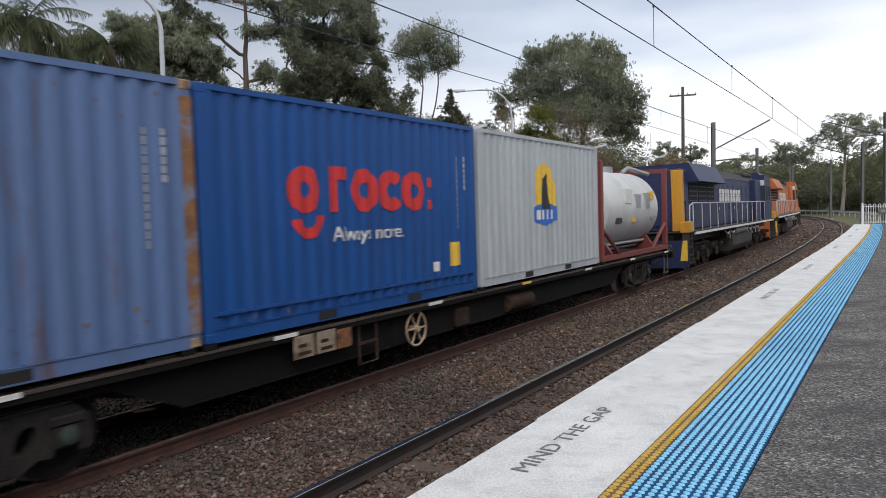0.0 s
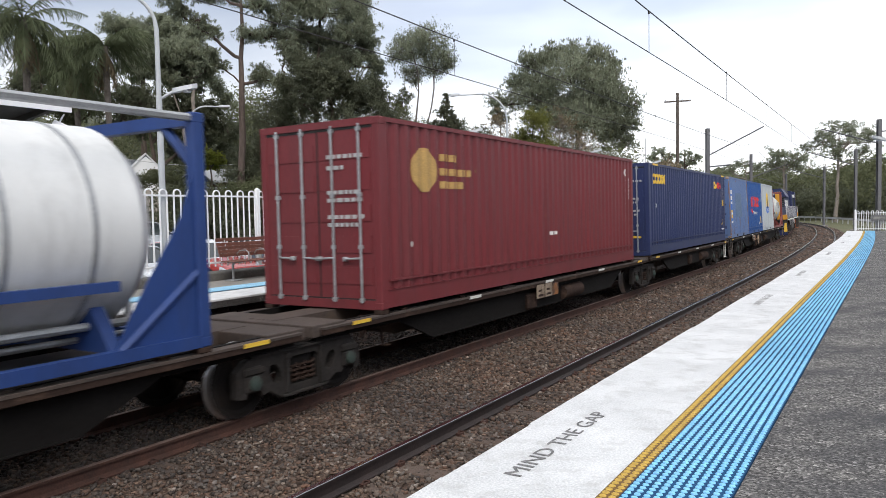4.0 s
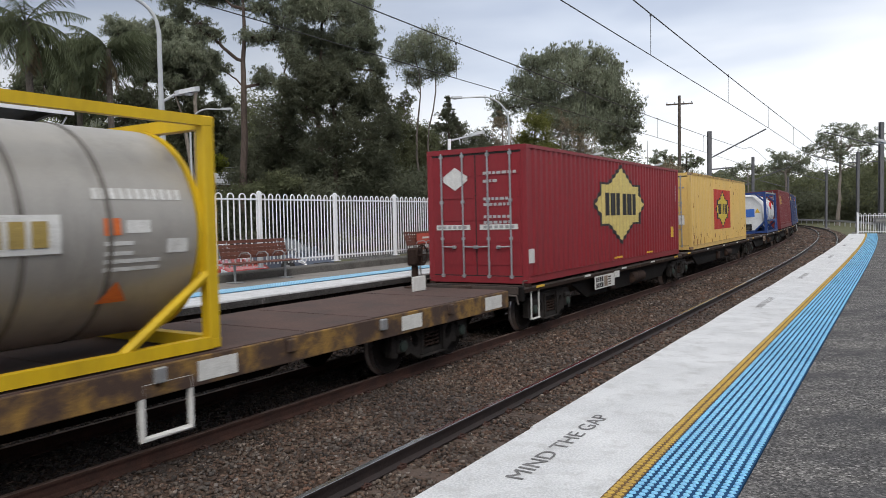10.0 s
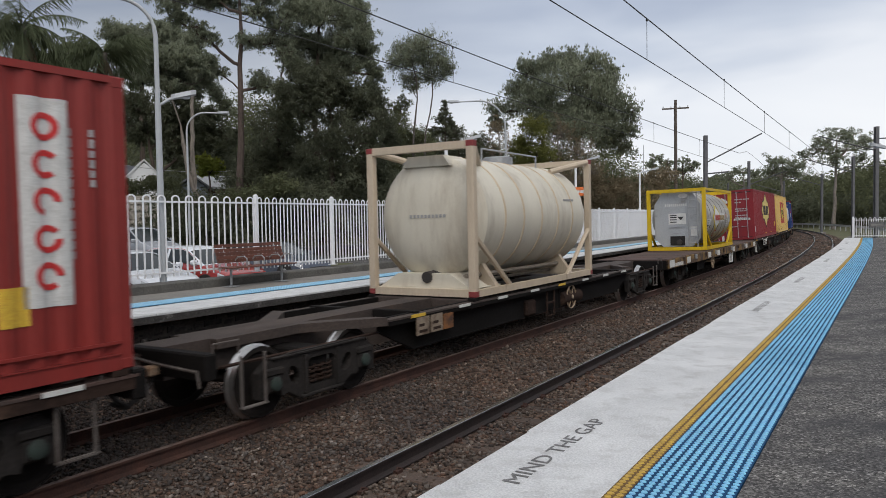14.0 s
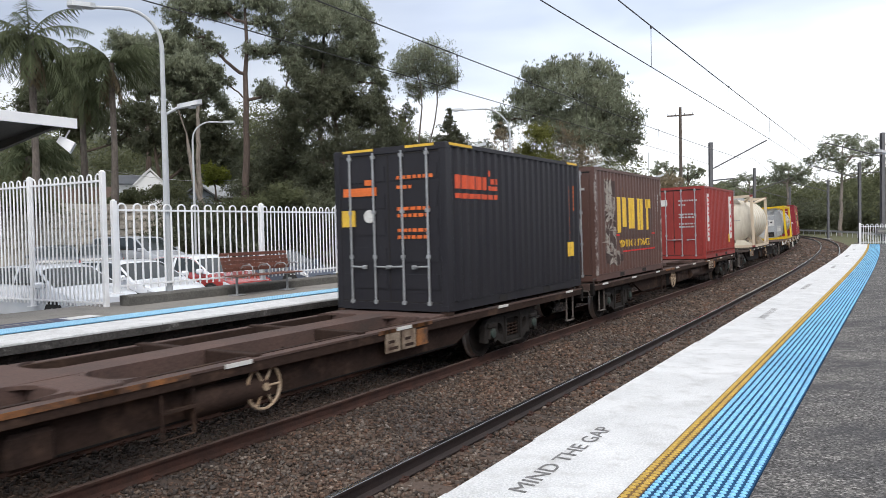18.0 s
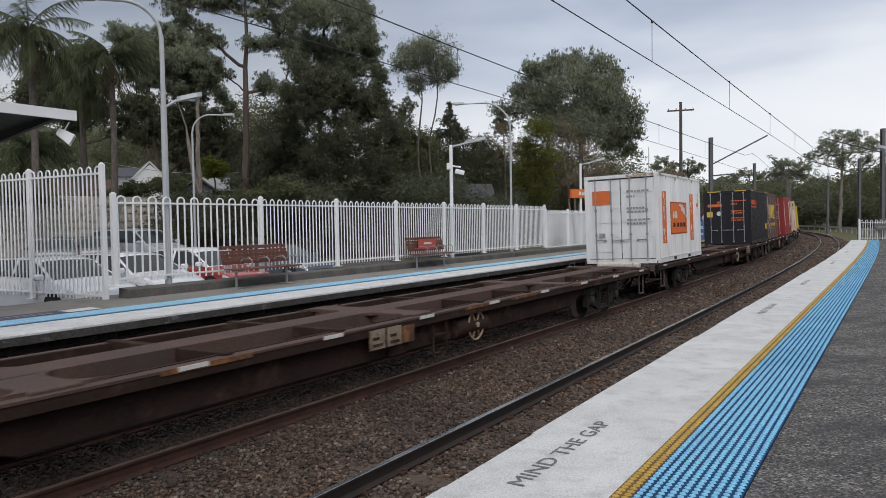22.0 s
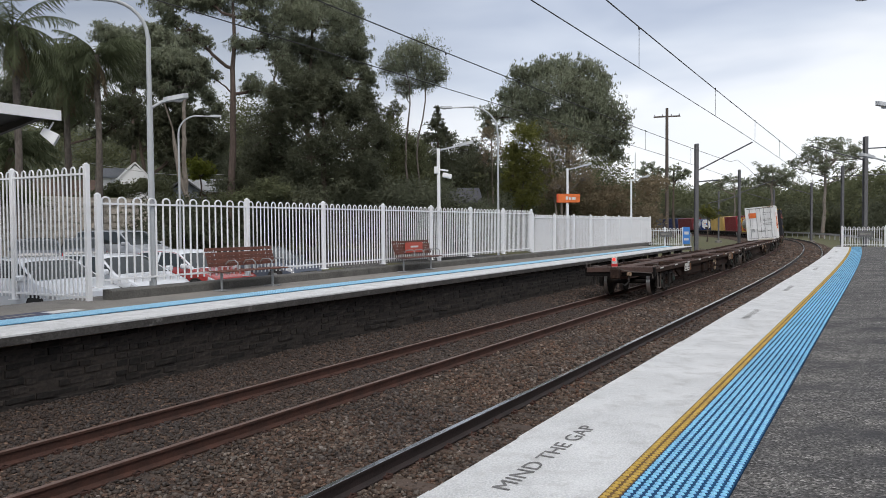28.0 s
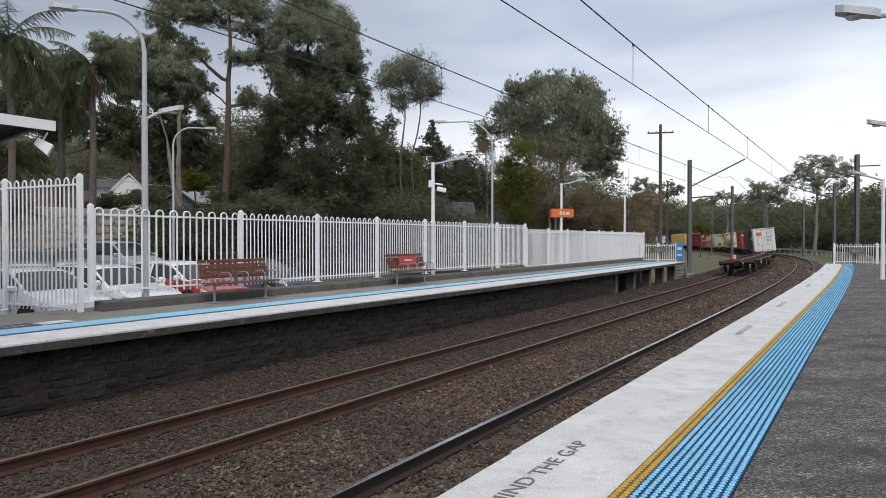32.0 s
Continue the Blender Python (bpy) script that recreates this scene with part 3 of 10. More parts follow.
def build_near_platform():
    plat = thing("platform_near", "concrete station platform with a white painted edge and dark asphalt", "platform", kind="structure")
    sh = Shape()
    sweep(sh, ((-9.5, -1.45), (-9.5, -0.01), (-1.46, -0.006), (-1.46, -0.1), (-0.25, -0.14), (-0.25, -1.45)), -14, 51.6, 1.0)
    part("paving", sh, ASPHALT, plat)
    # coping slabs, a little uneven along their outer edge
    for i in range(55):
        s0 = -13 + i * 1.18
        j = random.uniform(-0.012, 0.012)
        sh = Shape()
        sweep(sh, ((-0.862, -0.15), (-0.862, 0.0), (-0.012 + j, 0.002), (j, -0.012), (j, -0.15)), s0, min(s0 + 1.18, 51.6), 0.6)
        part("coping_slab", sh, COPING, plat)
    studs = []
    for n in (8, 4):
        dot = Shape()
        for i in range(12):
            for j in range(10):
                dot.spin(((0.0, 0.0188), (0.006, 0.0155)), "z", n, (0.025 + i * 0.05 - 0.3, -0.1 - 0.025 - j * 0.05, 0.006))
        studs.append(dot.mesh("blue_studs", TBLUE))
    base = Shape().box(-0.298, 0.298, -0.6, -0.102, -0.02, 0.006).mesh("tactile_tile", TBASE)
    ydot = Shape()
    for i in range(12):
        for j in range(2):
            ydot.spin(((0.0, 0.021), (0.005, 0.016), (0.0055, 0.0)), "z", 7, (0.025 + i * 0.05 - 0.3, -0.025 - j * 0.05, 0.006))
    ydot = ydot.mesh("yellow_studs", TYEL)
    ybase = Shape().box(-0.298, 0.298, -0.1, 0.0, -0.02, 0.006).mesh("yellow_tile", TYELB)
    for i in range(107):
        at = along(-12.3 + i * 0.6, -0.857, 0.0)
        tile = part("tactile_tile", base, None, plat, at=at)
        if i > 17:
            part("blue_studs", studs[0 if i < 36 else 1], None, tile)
        tile = part("yellow_tile", ybase, None, plat, at=at)
        if i > 17:
            part("yellow_studs", ydot, None, tile)
    # pale expansion joints across the asphalt
    for s in (21.9, 33.0, 43.0):
        sh = Shape()
        sh.box(-0.02, 0.02, -9.0, -1.5, -0.004, 0.002)
        part("paving_joint", sh, CONCRETE, plat, at=along(s, 0, 0))
    # added wall, never in view: closes the platform's back and blocks low sky light
    sh = Shape()
    sweep(sh, ((-9.5, -1.45), (-9.5, 3.6), (-9.85, 3.6), (-9.85, -1.45)), -30, 49, 2.0)
    solid("wall_rear", sh, surface("rear_brick", (0.2, 0.12, 0.09), (0.15, 0.095, 0.075), 2, 0.9), "plain brick wall added out of view along the back of the near platform", kind="structure")
    sh = Shape()
    sweep(sh, ((-0.25, -1.45), (-0.25, -0.1), (-0.4, -0.1), (-0.4, -1.45)), -14, 51.5, 1.0)
    part("platform_face", sh, CONCRETE, plat)


def words(text, size, mat, name="lettering", squeeze=1.0, thick=0.001, spacing=1.0):
    """Mesh of flat lettering in the xy plane, starting at the origin."""
    cu = bpy.data.curves.new(name, "FONT")
    cu.body, cu.size, cu.extrude, cu.space_character, cu.resolution_u = text, size, thick, spacing, 4
    ob = bpy.data.objects.new(name, cu)
    me = bpy.data.meshes.new_from_object(ob)
    bpy.data.objects.remove(ob)
    co = np.empty(len(me.vertices) * 3, np.float32)
    me.vertices.foreach_get("co", co)
    co = co.reshape(-1, 3)
    co[:, 0] *= squeeze
    me.vertices.foreach_set("co", co.ravel())
    me.materials.clear()
    me.materials.append(mat)
    return me


def build_warning_text():
    fresh = words("MIND THE GAP", 0.155, BLACKP, squeeze=1.38)
    worn = words("MIND THE GAP", 0.155, surface("worn_stencil_paint", (0.26, 0.26, 0.27), (0.5, 0.5, 0.5), 14, 0.9), squeeze=1.38)
    for s in (4.9, 13.2, 18.6, 26.5, 34.5, 42.0):
        ob = new("floor_lettering", fresh if s < 10 else worn)
        ob.matrix_basis = along(s, -0.395, 0.0045)
        tagged(ob, "black stencilled warning lettering on the white platform edge" if s < 10 else "worn grey warning lettering on the white platform edge", "lettering", "warnings along the platform")


def hoop_panel(width, n, z0, z1, hoop):
    """Balusters joined in pairs by hoops, with top and bottom rails."""
    gap = width / (2 * n)
    r = gap / 2
    pts = [(-r, 0, z0)] + [(-r * math.cos(a), 0, z1 - hoop + r * math.sin(a) * 1.15) for a in np.linspace(0, math.pi, 9)] + [(r, 0, z0)]
    bars = Shape().tube(pts, 0.017, 6)
    rails = Shape().box(0, width, -0.02, 0.02, -0.02, 0.02)
    return bars, rails, [(2 * i + 1) * gap for i in range(n)], (z0 + 0.09, z1 - hoop - 0.06)


def fence_run(name, label, group, pts, z0, z1, width, n):
    """Posts and panels through plan points."""
    bars, rails, places, levels = hoop_panel(width, n, z0 + 0.06, z1 - 0.02, 0.06)
    bars, rails = bars.mesh("hoop_bars", WHITEP, True), rails.mesh("fence_rails", WHITEP)
    post = Shape().bbox(-0.05, 0.05, -0.05, 0.05, z0, z1 + 0.05, 0.008)
    post.spin(((z1 + 0.05, 0.045), (z1 + 0.075, 0.03), (z1 + 0.08, 0.0)), "z", 8)
    post.box(-0.1, 0.1, -0.1, 0.1, z0, z0 + 0.015)
    post = post.mesh("post", WHITEP)
    fence = thing(name, label, "fence", group)
    for i, p in enumerate(pts):
        d = (pts[min(i + 1, len(pts) - 1)] - pts[max(i - 1, 0)])
        part("post", post, None, fence, at=Matrix.Translation(p) @ Matrix.Rotation(math.atan2(d.y, d.x), 4, "Z"))
        if i + 1 < len(pts):
            d = pts[i + 1] - p
            m = Matrix.Translation(p) @ Matrix.Rotation(math.atan2(d.y, d.x), 4, "Z") @ Matrix.Diagonal((d.length / width, 1, 1, 1))
            for z in levels:
                part("rail", rails, None, fence, at=m @ Matrix.Translation((0, 0, z)))
            for x in places:
                part("hoop_bar", bars, None, fence, at=m @ Matrix.Translation((x, 0, 0)))
    return fence


def build_far_platform():
    plat = thing("platform_far", "opposite station platform with a white edge and blue tactile strip", "platform", kind="structure")
    sh = Shape()
    sweep(sh, ((8.45, -0.2), (8.3, -0.03), (11.35, 0.0), (12.4, 0.0), (12.4, -1.3), (12.0, -1.3), (12.0, -0.2)), -12, 50.6, 1.0)
    part("paving", sh, FARTOP, plat)
    for i in range(42):
        s0 = -12 + i * 1.5
        j = random.uniform(0.0, 0.008)
        sh = Shape()
        sweep(sh, ((9.2, -0.13), (9.2, 0.006), (8.21 + j, 0.006), (8.2 + j, -0.005), (8.2 + j, -0.15), (8.3, -0.16)), s0, s0 + 1.49, 0.75)
        part("coping_slab", sh, COPING, plat)
    sh = Shape()
    sweep(sh, ((8.185, -0.145), (8.185, -0.03), (8.215, -0.03), (8.215, -0.145)), -12, 50.9, 0.75)
    part("coping_face", sh, COPEDGE, plat)
    dots = Shape()
    for i in range(12):
        for j in range(12):
            dots.spin(((0.0, 0.019), (0.005, 0.0145)), "z", 4, (0.025 + i * 0.05 - 0.3, 0.025 + j * 0.05, 0.014))
    dots = dots.mesh("blue_studs", TPALE)
    base = Shape().box(-0.298, 0.298, 0.0, 0.6, 0.0, 0.014).mesh("tactile_tile", TPBASE)
    for i in range(100):
        tile = part("tactile_tile", base, None, plat, at=along(-9 + i * 0.6, 9.32, 0.0))
        if 4 < -9 + i * 0.6 < 30:
            part("blue_studs", dots, None, tile)
        else:
            part("blue_cover", Shape().box(-0.297, 0.297, 0.003, 0.597, 0.013, 0.016).mesh("blue_cover", TPALE), None, tile)
    # dark blue painted notice on the paving, its lettering worn to bars
    patch = part("painted_notice", Shape().box(-1.6, 0.75, 0.0, 0.62, 0.002, 0.007), surface("notice_navy", (0.04, 0.045, 0.09), (0.07, 0.075, 0.12), 6, 0.8), plat, at=along(8.0, 9.97, 0.0))
    for k in range(14):
        part("notice_bar", Shape().box(-1.5 + k * 0.135, -1.44 + k * 0.135, 0.22, 0.42, 0.007, 0.010), CONCRETE, patch)
    part("notice_arrow", Shape().box(0.55, 1.15, 0.12, 0.5, 0.008, 0.011), COPING, patch)
    kerb = Shape()
    sweep(kerb, ((11.3, 0.0), (11.3, 0.17), (11.33, 0.2), (11.62, 0.21), (11.62, -0.1)), 10.5, 53.5, 1.0)
    part("kerb", kerb, KERB, plat)
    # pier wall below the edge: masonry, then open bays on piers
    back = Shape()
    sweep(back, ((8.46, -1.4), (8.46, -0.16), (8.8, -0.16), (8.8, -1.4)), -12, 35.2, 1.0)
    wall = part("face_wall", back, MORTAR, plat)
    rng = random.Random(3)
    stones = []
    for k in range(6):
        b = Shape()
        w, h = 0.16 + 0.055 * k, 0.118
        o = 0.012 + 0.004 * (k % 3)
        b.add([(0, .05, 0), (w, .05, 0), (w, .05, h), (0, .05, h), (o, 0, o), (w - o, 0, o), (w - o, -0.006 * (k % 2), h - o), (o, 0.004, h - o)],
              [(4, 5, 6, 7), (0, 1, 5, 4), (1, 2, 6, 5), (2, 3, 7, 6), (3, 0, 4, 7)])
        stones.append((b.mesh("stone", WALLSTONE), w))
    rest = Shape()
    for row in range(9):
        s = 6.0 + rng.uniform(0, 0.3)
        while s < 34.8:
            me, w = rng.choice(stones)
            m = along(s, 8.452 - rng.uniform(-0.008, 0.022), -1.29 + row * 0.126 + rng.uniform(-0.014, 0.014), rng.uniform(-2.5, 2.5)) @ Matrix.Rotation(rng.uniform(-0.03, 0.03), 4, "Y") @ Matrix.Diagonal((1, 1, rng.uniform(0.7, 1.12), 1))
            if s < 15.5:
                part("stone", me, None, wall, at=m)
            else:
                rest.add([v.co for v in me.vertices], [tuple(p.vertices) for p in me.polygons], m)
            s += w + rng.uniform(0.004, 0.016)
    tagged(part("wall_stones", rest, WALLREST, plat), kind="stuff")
    for s in np.arange(36.0, 50.7, 3.3):
        sh = Shape().bbox(-0.22, 0.22, 8.5 - 8.45, 8.95 - 8.45, -1.45, -0.16, 0.02)
        part("pier", sh, KERB, plat, at=along(float(s), 8.45, 0))
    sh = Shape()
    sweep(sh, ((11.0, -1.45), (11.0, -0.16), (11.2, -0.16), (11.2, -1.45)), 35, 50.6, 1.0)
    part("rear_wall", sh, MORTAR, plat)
    # fences
    fence_run("platform_fence", "white hoop-topped steel fence on a low kerb along the platform", "fences of the station", [place(11.5 + 2.9 * i - (1.0 if i == 0 else 0) - 0.0, 11.5, 0) if i else place(10.35, 11.5, 0) for i in range(8)], 0.26, 2.12, 2.9, 11)
    fence_run("platform_fence", "slightly lower white hoop-topped steel fence further along the platform", "fences of the station", [place(31.95 + 2.7 * i, 11.5, 0) for i in range(9)], 0.1, 1.95, 2.7, 11)
    fence_run("end_fence", "short white railing closing the end of the platform", "fences of the station", [place(52.2, 11.4 - 1.2 * i, 0) for i in range(3)], -0.05, 1.18, 1.2, 5)
    fence_run("tall_fence", "tall white hoop-topped fence beside the way to the car park", "fences of the station", [place(10.2, 11.62, 0), place(10.12, 14.2, 0), place(10.05, 16.8, 0)], -0.08, 2.72, 2.6, 9)
    fence_run("end_fence", "white railing across the end of the near platform", "fences of the station", [place(52.6, -0.45 - 2.3 * i, 0) for i in range(4)], -0.05, 1.2, 2.3, 9)


# ---- the train: local x forward, y left, z up from the rail head ----
# wagons: name, rear, front, bogie places, style; positions are metres ahead of the white hire container's rear
DECK = 1.06
S_POLY = (1.15624e-06, -5.85885e-05, 0.000678072, -0.00472711, 7.85297, -22.3958)


def run(t):
    """Metres along the line reached by the white container's rear at t."""
    v = 0.0
    for c in S_POLY:
        v = v * (t - 16) + c
    return v


def cant(s):
    t = min(1.0, max(0.0, (s - 15) / 70))
    return 0.007 + 0.083 * t * t * (3 - 2 * t)


def riding(q, base, t):
    """Pose of a vehicle whose centre is q and whose bogies are base apart."""
    s = run(t) + q
    a, b = place(s - base / 2, TRACK_L, RAIL_Z), place(s + base / 2, TRACK_L, RAIL_Z)
    d = b - a
    return Matrix.Translation((a + b) / 2) @ Matrix.Rotation(math.atan2(d.y, d.x), 4, "Z") @ Matrix.Rotation(-cant(s), 4, "X")


TIMES = [i * 0.5 for i in range(65)]
RIDERS = []  # (object, q, base, offset)


def paint(name, c, rust=0.0, rough=0.5):
    other = tuple(v * 0.82 + 0.012 for v in c)
    m = surface("%s_%d_%d_%d" % (name, *(int(v * 100) for v in c)), c, other, 0.9, rough, 0.0, bump=0.06, grain=25, speck=0.12, dirt=(0.12, 0.055, 0.03) if rust else tuple(v * 0.62 + 0.008 for v in c),
                   dirt_at=(0.68 - rust, 0.78 - rust * 0.6) if rust else (0.48, 0.82), dirt_scale=1.4, stretch=(2.0, 2.0, 0.3))
    m.node_tree.nodes["Principled BSDF"].inputs["Specular IOR Level"].default_value = 0.3
    return m


STEEL_ROD = surface("zinc_rod", (0.42, 0.44, 0.46), (0.28, 0.29, 0.30), 4, 0.5, 0.4)
WHITE_MARK = surface("white_marking", (0.68, 0.68, 0.66), (0.55, 0.55, 0.53), 8, 0.7)
YELLOW_MARK = surface("yellow_marking", (0.75, 0.48, 0.05), (0.62, 0.4, 0.05), 8, 0.6)
RED_MARK = surface("red_marking", (0.58, 0.025, 0.025), (0.48, 0.03, 0.03), 6, 0.6)
ORANGE_MARK = surface("orange_marking", (0.72, 0.16, 0.03), (0.62, 0.14, 0.03), 6, 0.6)
BLACK_MARK = surface("black_marking", (0.02, 0.02, 0.022), (0.03, 0.03, 0.03), 6, 0.6)
BLUE_MARK = surface("blue_marking", (0.03, 0.12, 0.5), (0.04, 0.14, 0.45), 6, 0.6)
DARKIN = surface("black_opening", (0.012, 0.011, 0.011), (0.02, 0.018, 0.017), 6, 0.9)


def corrugated(x0, x1, z0, z1, pitch, depth):
    """Trapezoid-ribbed sheet in the xz plane; ribs stand towards -y."""
    n = max(1, int(round((x1 - x0) / pitch)))
    p = (x1 - x0) / n
    line = []
    for i in range(n):
        a = x0 + i * p
        line += [(a, 0.0), (a + 0.26 * p, 0.0), (a + 0.5 * p, depth), (a + 0.76 * p, depth)]
    line.append((x1, 0.0))
    sh = Shape()
    vs = [(x, y, z) for x, y in line for z in (z0, z1)]
    sh.add(vs, [(2 * i, 2 * i + 2, 2 * i + 3, 2 * i + 1) for i in range(len(line) - 1)])
    return sh


def container(name, label, colour, length, height=2.9, rust=0.0, rod=None, door_colour=None, plain_base=False, cast=None, rails=None):
    """Corrugated steel box; its rear end has the doors. Origin at the middle of its base."""
    box = thing(name, label, "container", "containers on the train")
    mat = paint(name + "_paint", colour, rust)
    dmat = paint(name + "_door_paint", door_colour, rust) if door_colour else mat
    L, W = length / 2, 1.219
    base = 0.16 if not plain_base else 0.3
    for y in (-1, 1):
        y0, y1 = sorted((y * W, y * (W - 0.06)))
        part("bottom_rail", Shape().box(-L + 0.14, L - 0.14, y0, y1, 0.0 if not plain_base else 0.02, base), mat, box)
        part("rail_lip", Shape().box(-L + 0.14, L - 0.14, *sorted((y * (W + 0.012), y * (W - 0.03))), base - 0.012, base), rails or mat, box)
        part("top_rail", Shape().box(-L + 0.14, L - 0.14, y0, y1, height - 0.07, height), rails or mat, box)
    for x in (-1, 1):
        x0, x1 = sorted((x * L, x * (L - 0.08)))
        part("door_sill" if x < 0 else "end_sill", Shape().box(x0, x1, -W + 0.12, W - 0.12, 0.0, 0.14), mat, box)
        part("header", Shape().box(x0, x1, -W + 0.12, W - 0.12, height - 0.11, height), mat, box)
    for x in (-1, 1):
        for y in (-1, 1):
            x0, x1 = sorted((x * L, x * (L - 0.15)))
            y0, y1 = sorted((y * (W + 0.002), y * (W - 0.13)))
            post = part("corner_post", Shape().bbox(x0, x1, y0, y1, 0.1, height - 0.1, 0.012), mat, box)
            for z in (0.0, height - 0.118):
                c = Shape().bbox(x0 - 0.004, x1 + 0.004, y0 - 0.004, y1 + 0.004, z, z + 0.118, 0.014)
                part("corner_casting", c, cast or mat, post)
                h = Shape().spin(((0, 0.032), (0.003, 0.032)), "y", 8, ((x0 + x1) / 2, y * (W + 0.004) if y < 0 else y * (W + 0.004) - 0.003, z + 0.06))
                part("casting_hole", h, DARKIN, post)
    pitch = 0.28
    near = corrugated(-L + 0.15, L - 0.15, base, height - 0.07, pitch, 0.036)
    for i, v in enumerate(near.v):
        near.v[i] = (v[0], -W + 0.008 + v[1], v[2])
    part("side_wall", near, mat, box)
    far = corrugated(-L + 0.15, L - 0.15, base, height - 0.07, pitch, 0.036)
    far.v = [(v[0], W - 0.008 - v[1], v[2]) for v in far.v]
    part("side_wall", far, mat, box)
    front = corrugated(-W + 0.13, W - 0.13, 0.14, height - 0.11, 0.25, 0.04)
    front.v = [(L - 0.03 - v[1], v[0], v[2]) for v in front.v]
    part("end_wall", front, mat, box)
    part("roof", Shape().box(-L + 0.02, L - 0.02, -W + 0.02, W - 0.02, height - 0.03, height - 0.012), mat, box)
    part("floor", Shape().box(-L + 0.05, L - 0.05, -W + 0.05, W - 0.05, 0.12, 0.15), DARKSTEEL, box)
    # fork pockets
    if length < 7:
        for x in (-1.02, 1.02):
            part("fork_pocket", Shape().box(x - 0.18, x + 0.18, -W - 0.003, -W + 0.03, 0.02, 0.125), DARKIN, box)
    # doors
    for z in (0.145, height - 0.135):
        part("door_gasket", Shape().box(-L + 0.012, -L + 0.03, -W + 0.13, W - 0.13, z - 0.016, z + 0.016), DARKIN, box)
    part("door_gasket", Shape().box(-L + 0.014, -L + 0.03, -0.011, 0.011, 0.16, height - 0.15), DARKIN, box)
    for y in (-1, 1):
        y0, y1 = sorted((y * 0.012, y * (W - 0.125)))
        d = Shape().box(-L + 0.02, -L + 0.06, y0, y1, 0.15, height - 0.12)
        door = part("door", d, dmat, box)
        for z in np.linspace(0.38, height - 0.6, 5):
            part("door_rib", Shape().prism([(y0 + 0.06, z), (y1 - 0.06, z), (y1 - 0.06, z + 0.26), (y0 + 0.06, z + 0.26)], "x", -L + 0.008, -L + 0.022), dmat, door)
        for k in (0.28, 0.78):
            yy = y * (0.012 + k * (W - 0.15))
            r = Shape().tube([(-L - 0.012, yy, 0.1), (-L - 0.012, yy, height - 0.08)], 0.02, 7)
            for z in (0.14, 0.95, 1.75, height - 0.16):
                r.box(-L - 0.03, -L + 0.02, yy - 0.036, yy + 0.036, z - 0.03, z + 0.03)
            part("lock_rod", r, STEEL_ROD if rod is None else rod, door, "")
            part("handle", Shape().tube([(-L - 0.03, yy, 0.78), (-L - 0.045, yy - y * 0.3, 0.765)], 0.017, 6).bbox(-L - 0.05, -L + 0.02, yy - y * 0.3 - 0.04, yy - y * 0.3 + 0.04, 0.73, 0.80, 0.01), STEEL_ROD, door)
    return box


PAINTED = {"logo_shape", "lettering", "red_panel", "badge_edge", "badge", "badge_block", "code_bar", "emblem_arch", "emblem_tower", "emblem_base", "emblem_blocks", "white_panel", "panel_block", "caution_label",
           "word_panel", "letter", "company_panel", "panel_face", "claw_stripes", "sign_block", "sign_bracket", "old_logo_patch", "hire_sign", "sign_bars", "sign_panel", "small_logo", "small_red_logo",
           "gold_emblem", "gold_line", "side_code_round", "small_plate", "warning_plate", "warning_triangle", "white_plate", "carved_picture", "yellow_block", "red_line", "orange_logo", "orange_line",
           "rust_spot", "drop_shade", "sill_strip"}


def drape(box, length, height):
    """Lets flat signs on the near side follow the ribs of the wall, as paint does."""
    L = length / 2
    n = max(1, int(round((length - 0.3) / 0.28)))
    p = (length - 0.3) / n
    edges = [-L + 0.15 + p * (i + q) for i in range(n) for q in (0.0, 0.26, 0.5, 0.76)]
    for ob in box.children_recursive:
        if ob.name.split(".")[0] not in PAINTED:
            continue
        ob.data.transform(ob.matrix_basis)
        ob.matrix_basis = Matrix.Identity(4)
        bm = bmesh.new()
        bm.from_mesh(ob.data)
        xs, ys, zs = ([v.co[i] for v in bm.verts] for i in range(3))
        if max(ys) < -1.15 and min(xs) > -L + 0.15 and max(xs) < L - 0.15 and min(zs) > 0.15 and max(zs) < height - 0.06:
            for e in edges:
                if min(xs) + 1e-3 < e < max(xs) - 1e-3:
                    bmesh.ops.bisect_plane(bm, geom=bm.verts[:] + bm.edges[:] + bm.faces[:], plane_co=(e, 0, 0), plane_no=(1, 0, 0))
            for v in bm.verts:
                u = ((v.co.x + L - 0.15) % p) / p
                v.co.y += 0.009 + 0.036 * float(np.interp(u, (0, 0.26, 0.5, 0.76, 1), (0, 0, 1, 1, 0)))
            bm.to_mesh(ob.data)
        bm.free()


def scuffs(box, length, height, n, seed):
    """Small rust spots where the paint is knocked off the near side."""
    rng = random.Random(seed)
    rust = surface("chipped_rust", (0.20, 0.10, 0.05), (0.11, 0.055, 0.03), 5, 0.9)
    for i in range(n):
        x, z = rng.uniform(-length / 2 + 0.2, length / 2 - 0.2), rng.choice((rng.uniform(0.18, 0.5), rng.uniform(0.2, height - 0.2), rng.uniform(height - 0.5, height - 0.1)))
        w, h = rng.uniform(0.006, 0.022), rng.uniform(0.01, 0.07)
        pts = [(x - w, z), (x, z - h * 0.4), (x + w, z - h * 0.1), (x + w * 0.8, z + h * 0.7), (x - w * 0.9, z + h * 0.5)]
        part("rust_spot", Shape().prism(pts, "y", -1.2225, -1.21), rust, box)


def side_patch(sh, x0, x1, z0, z1, y=-1.226):
    return sh.box(x0, x1, y - 0.003, y + 0.012, z0, z1)


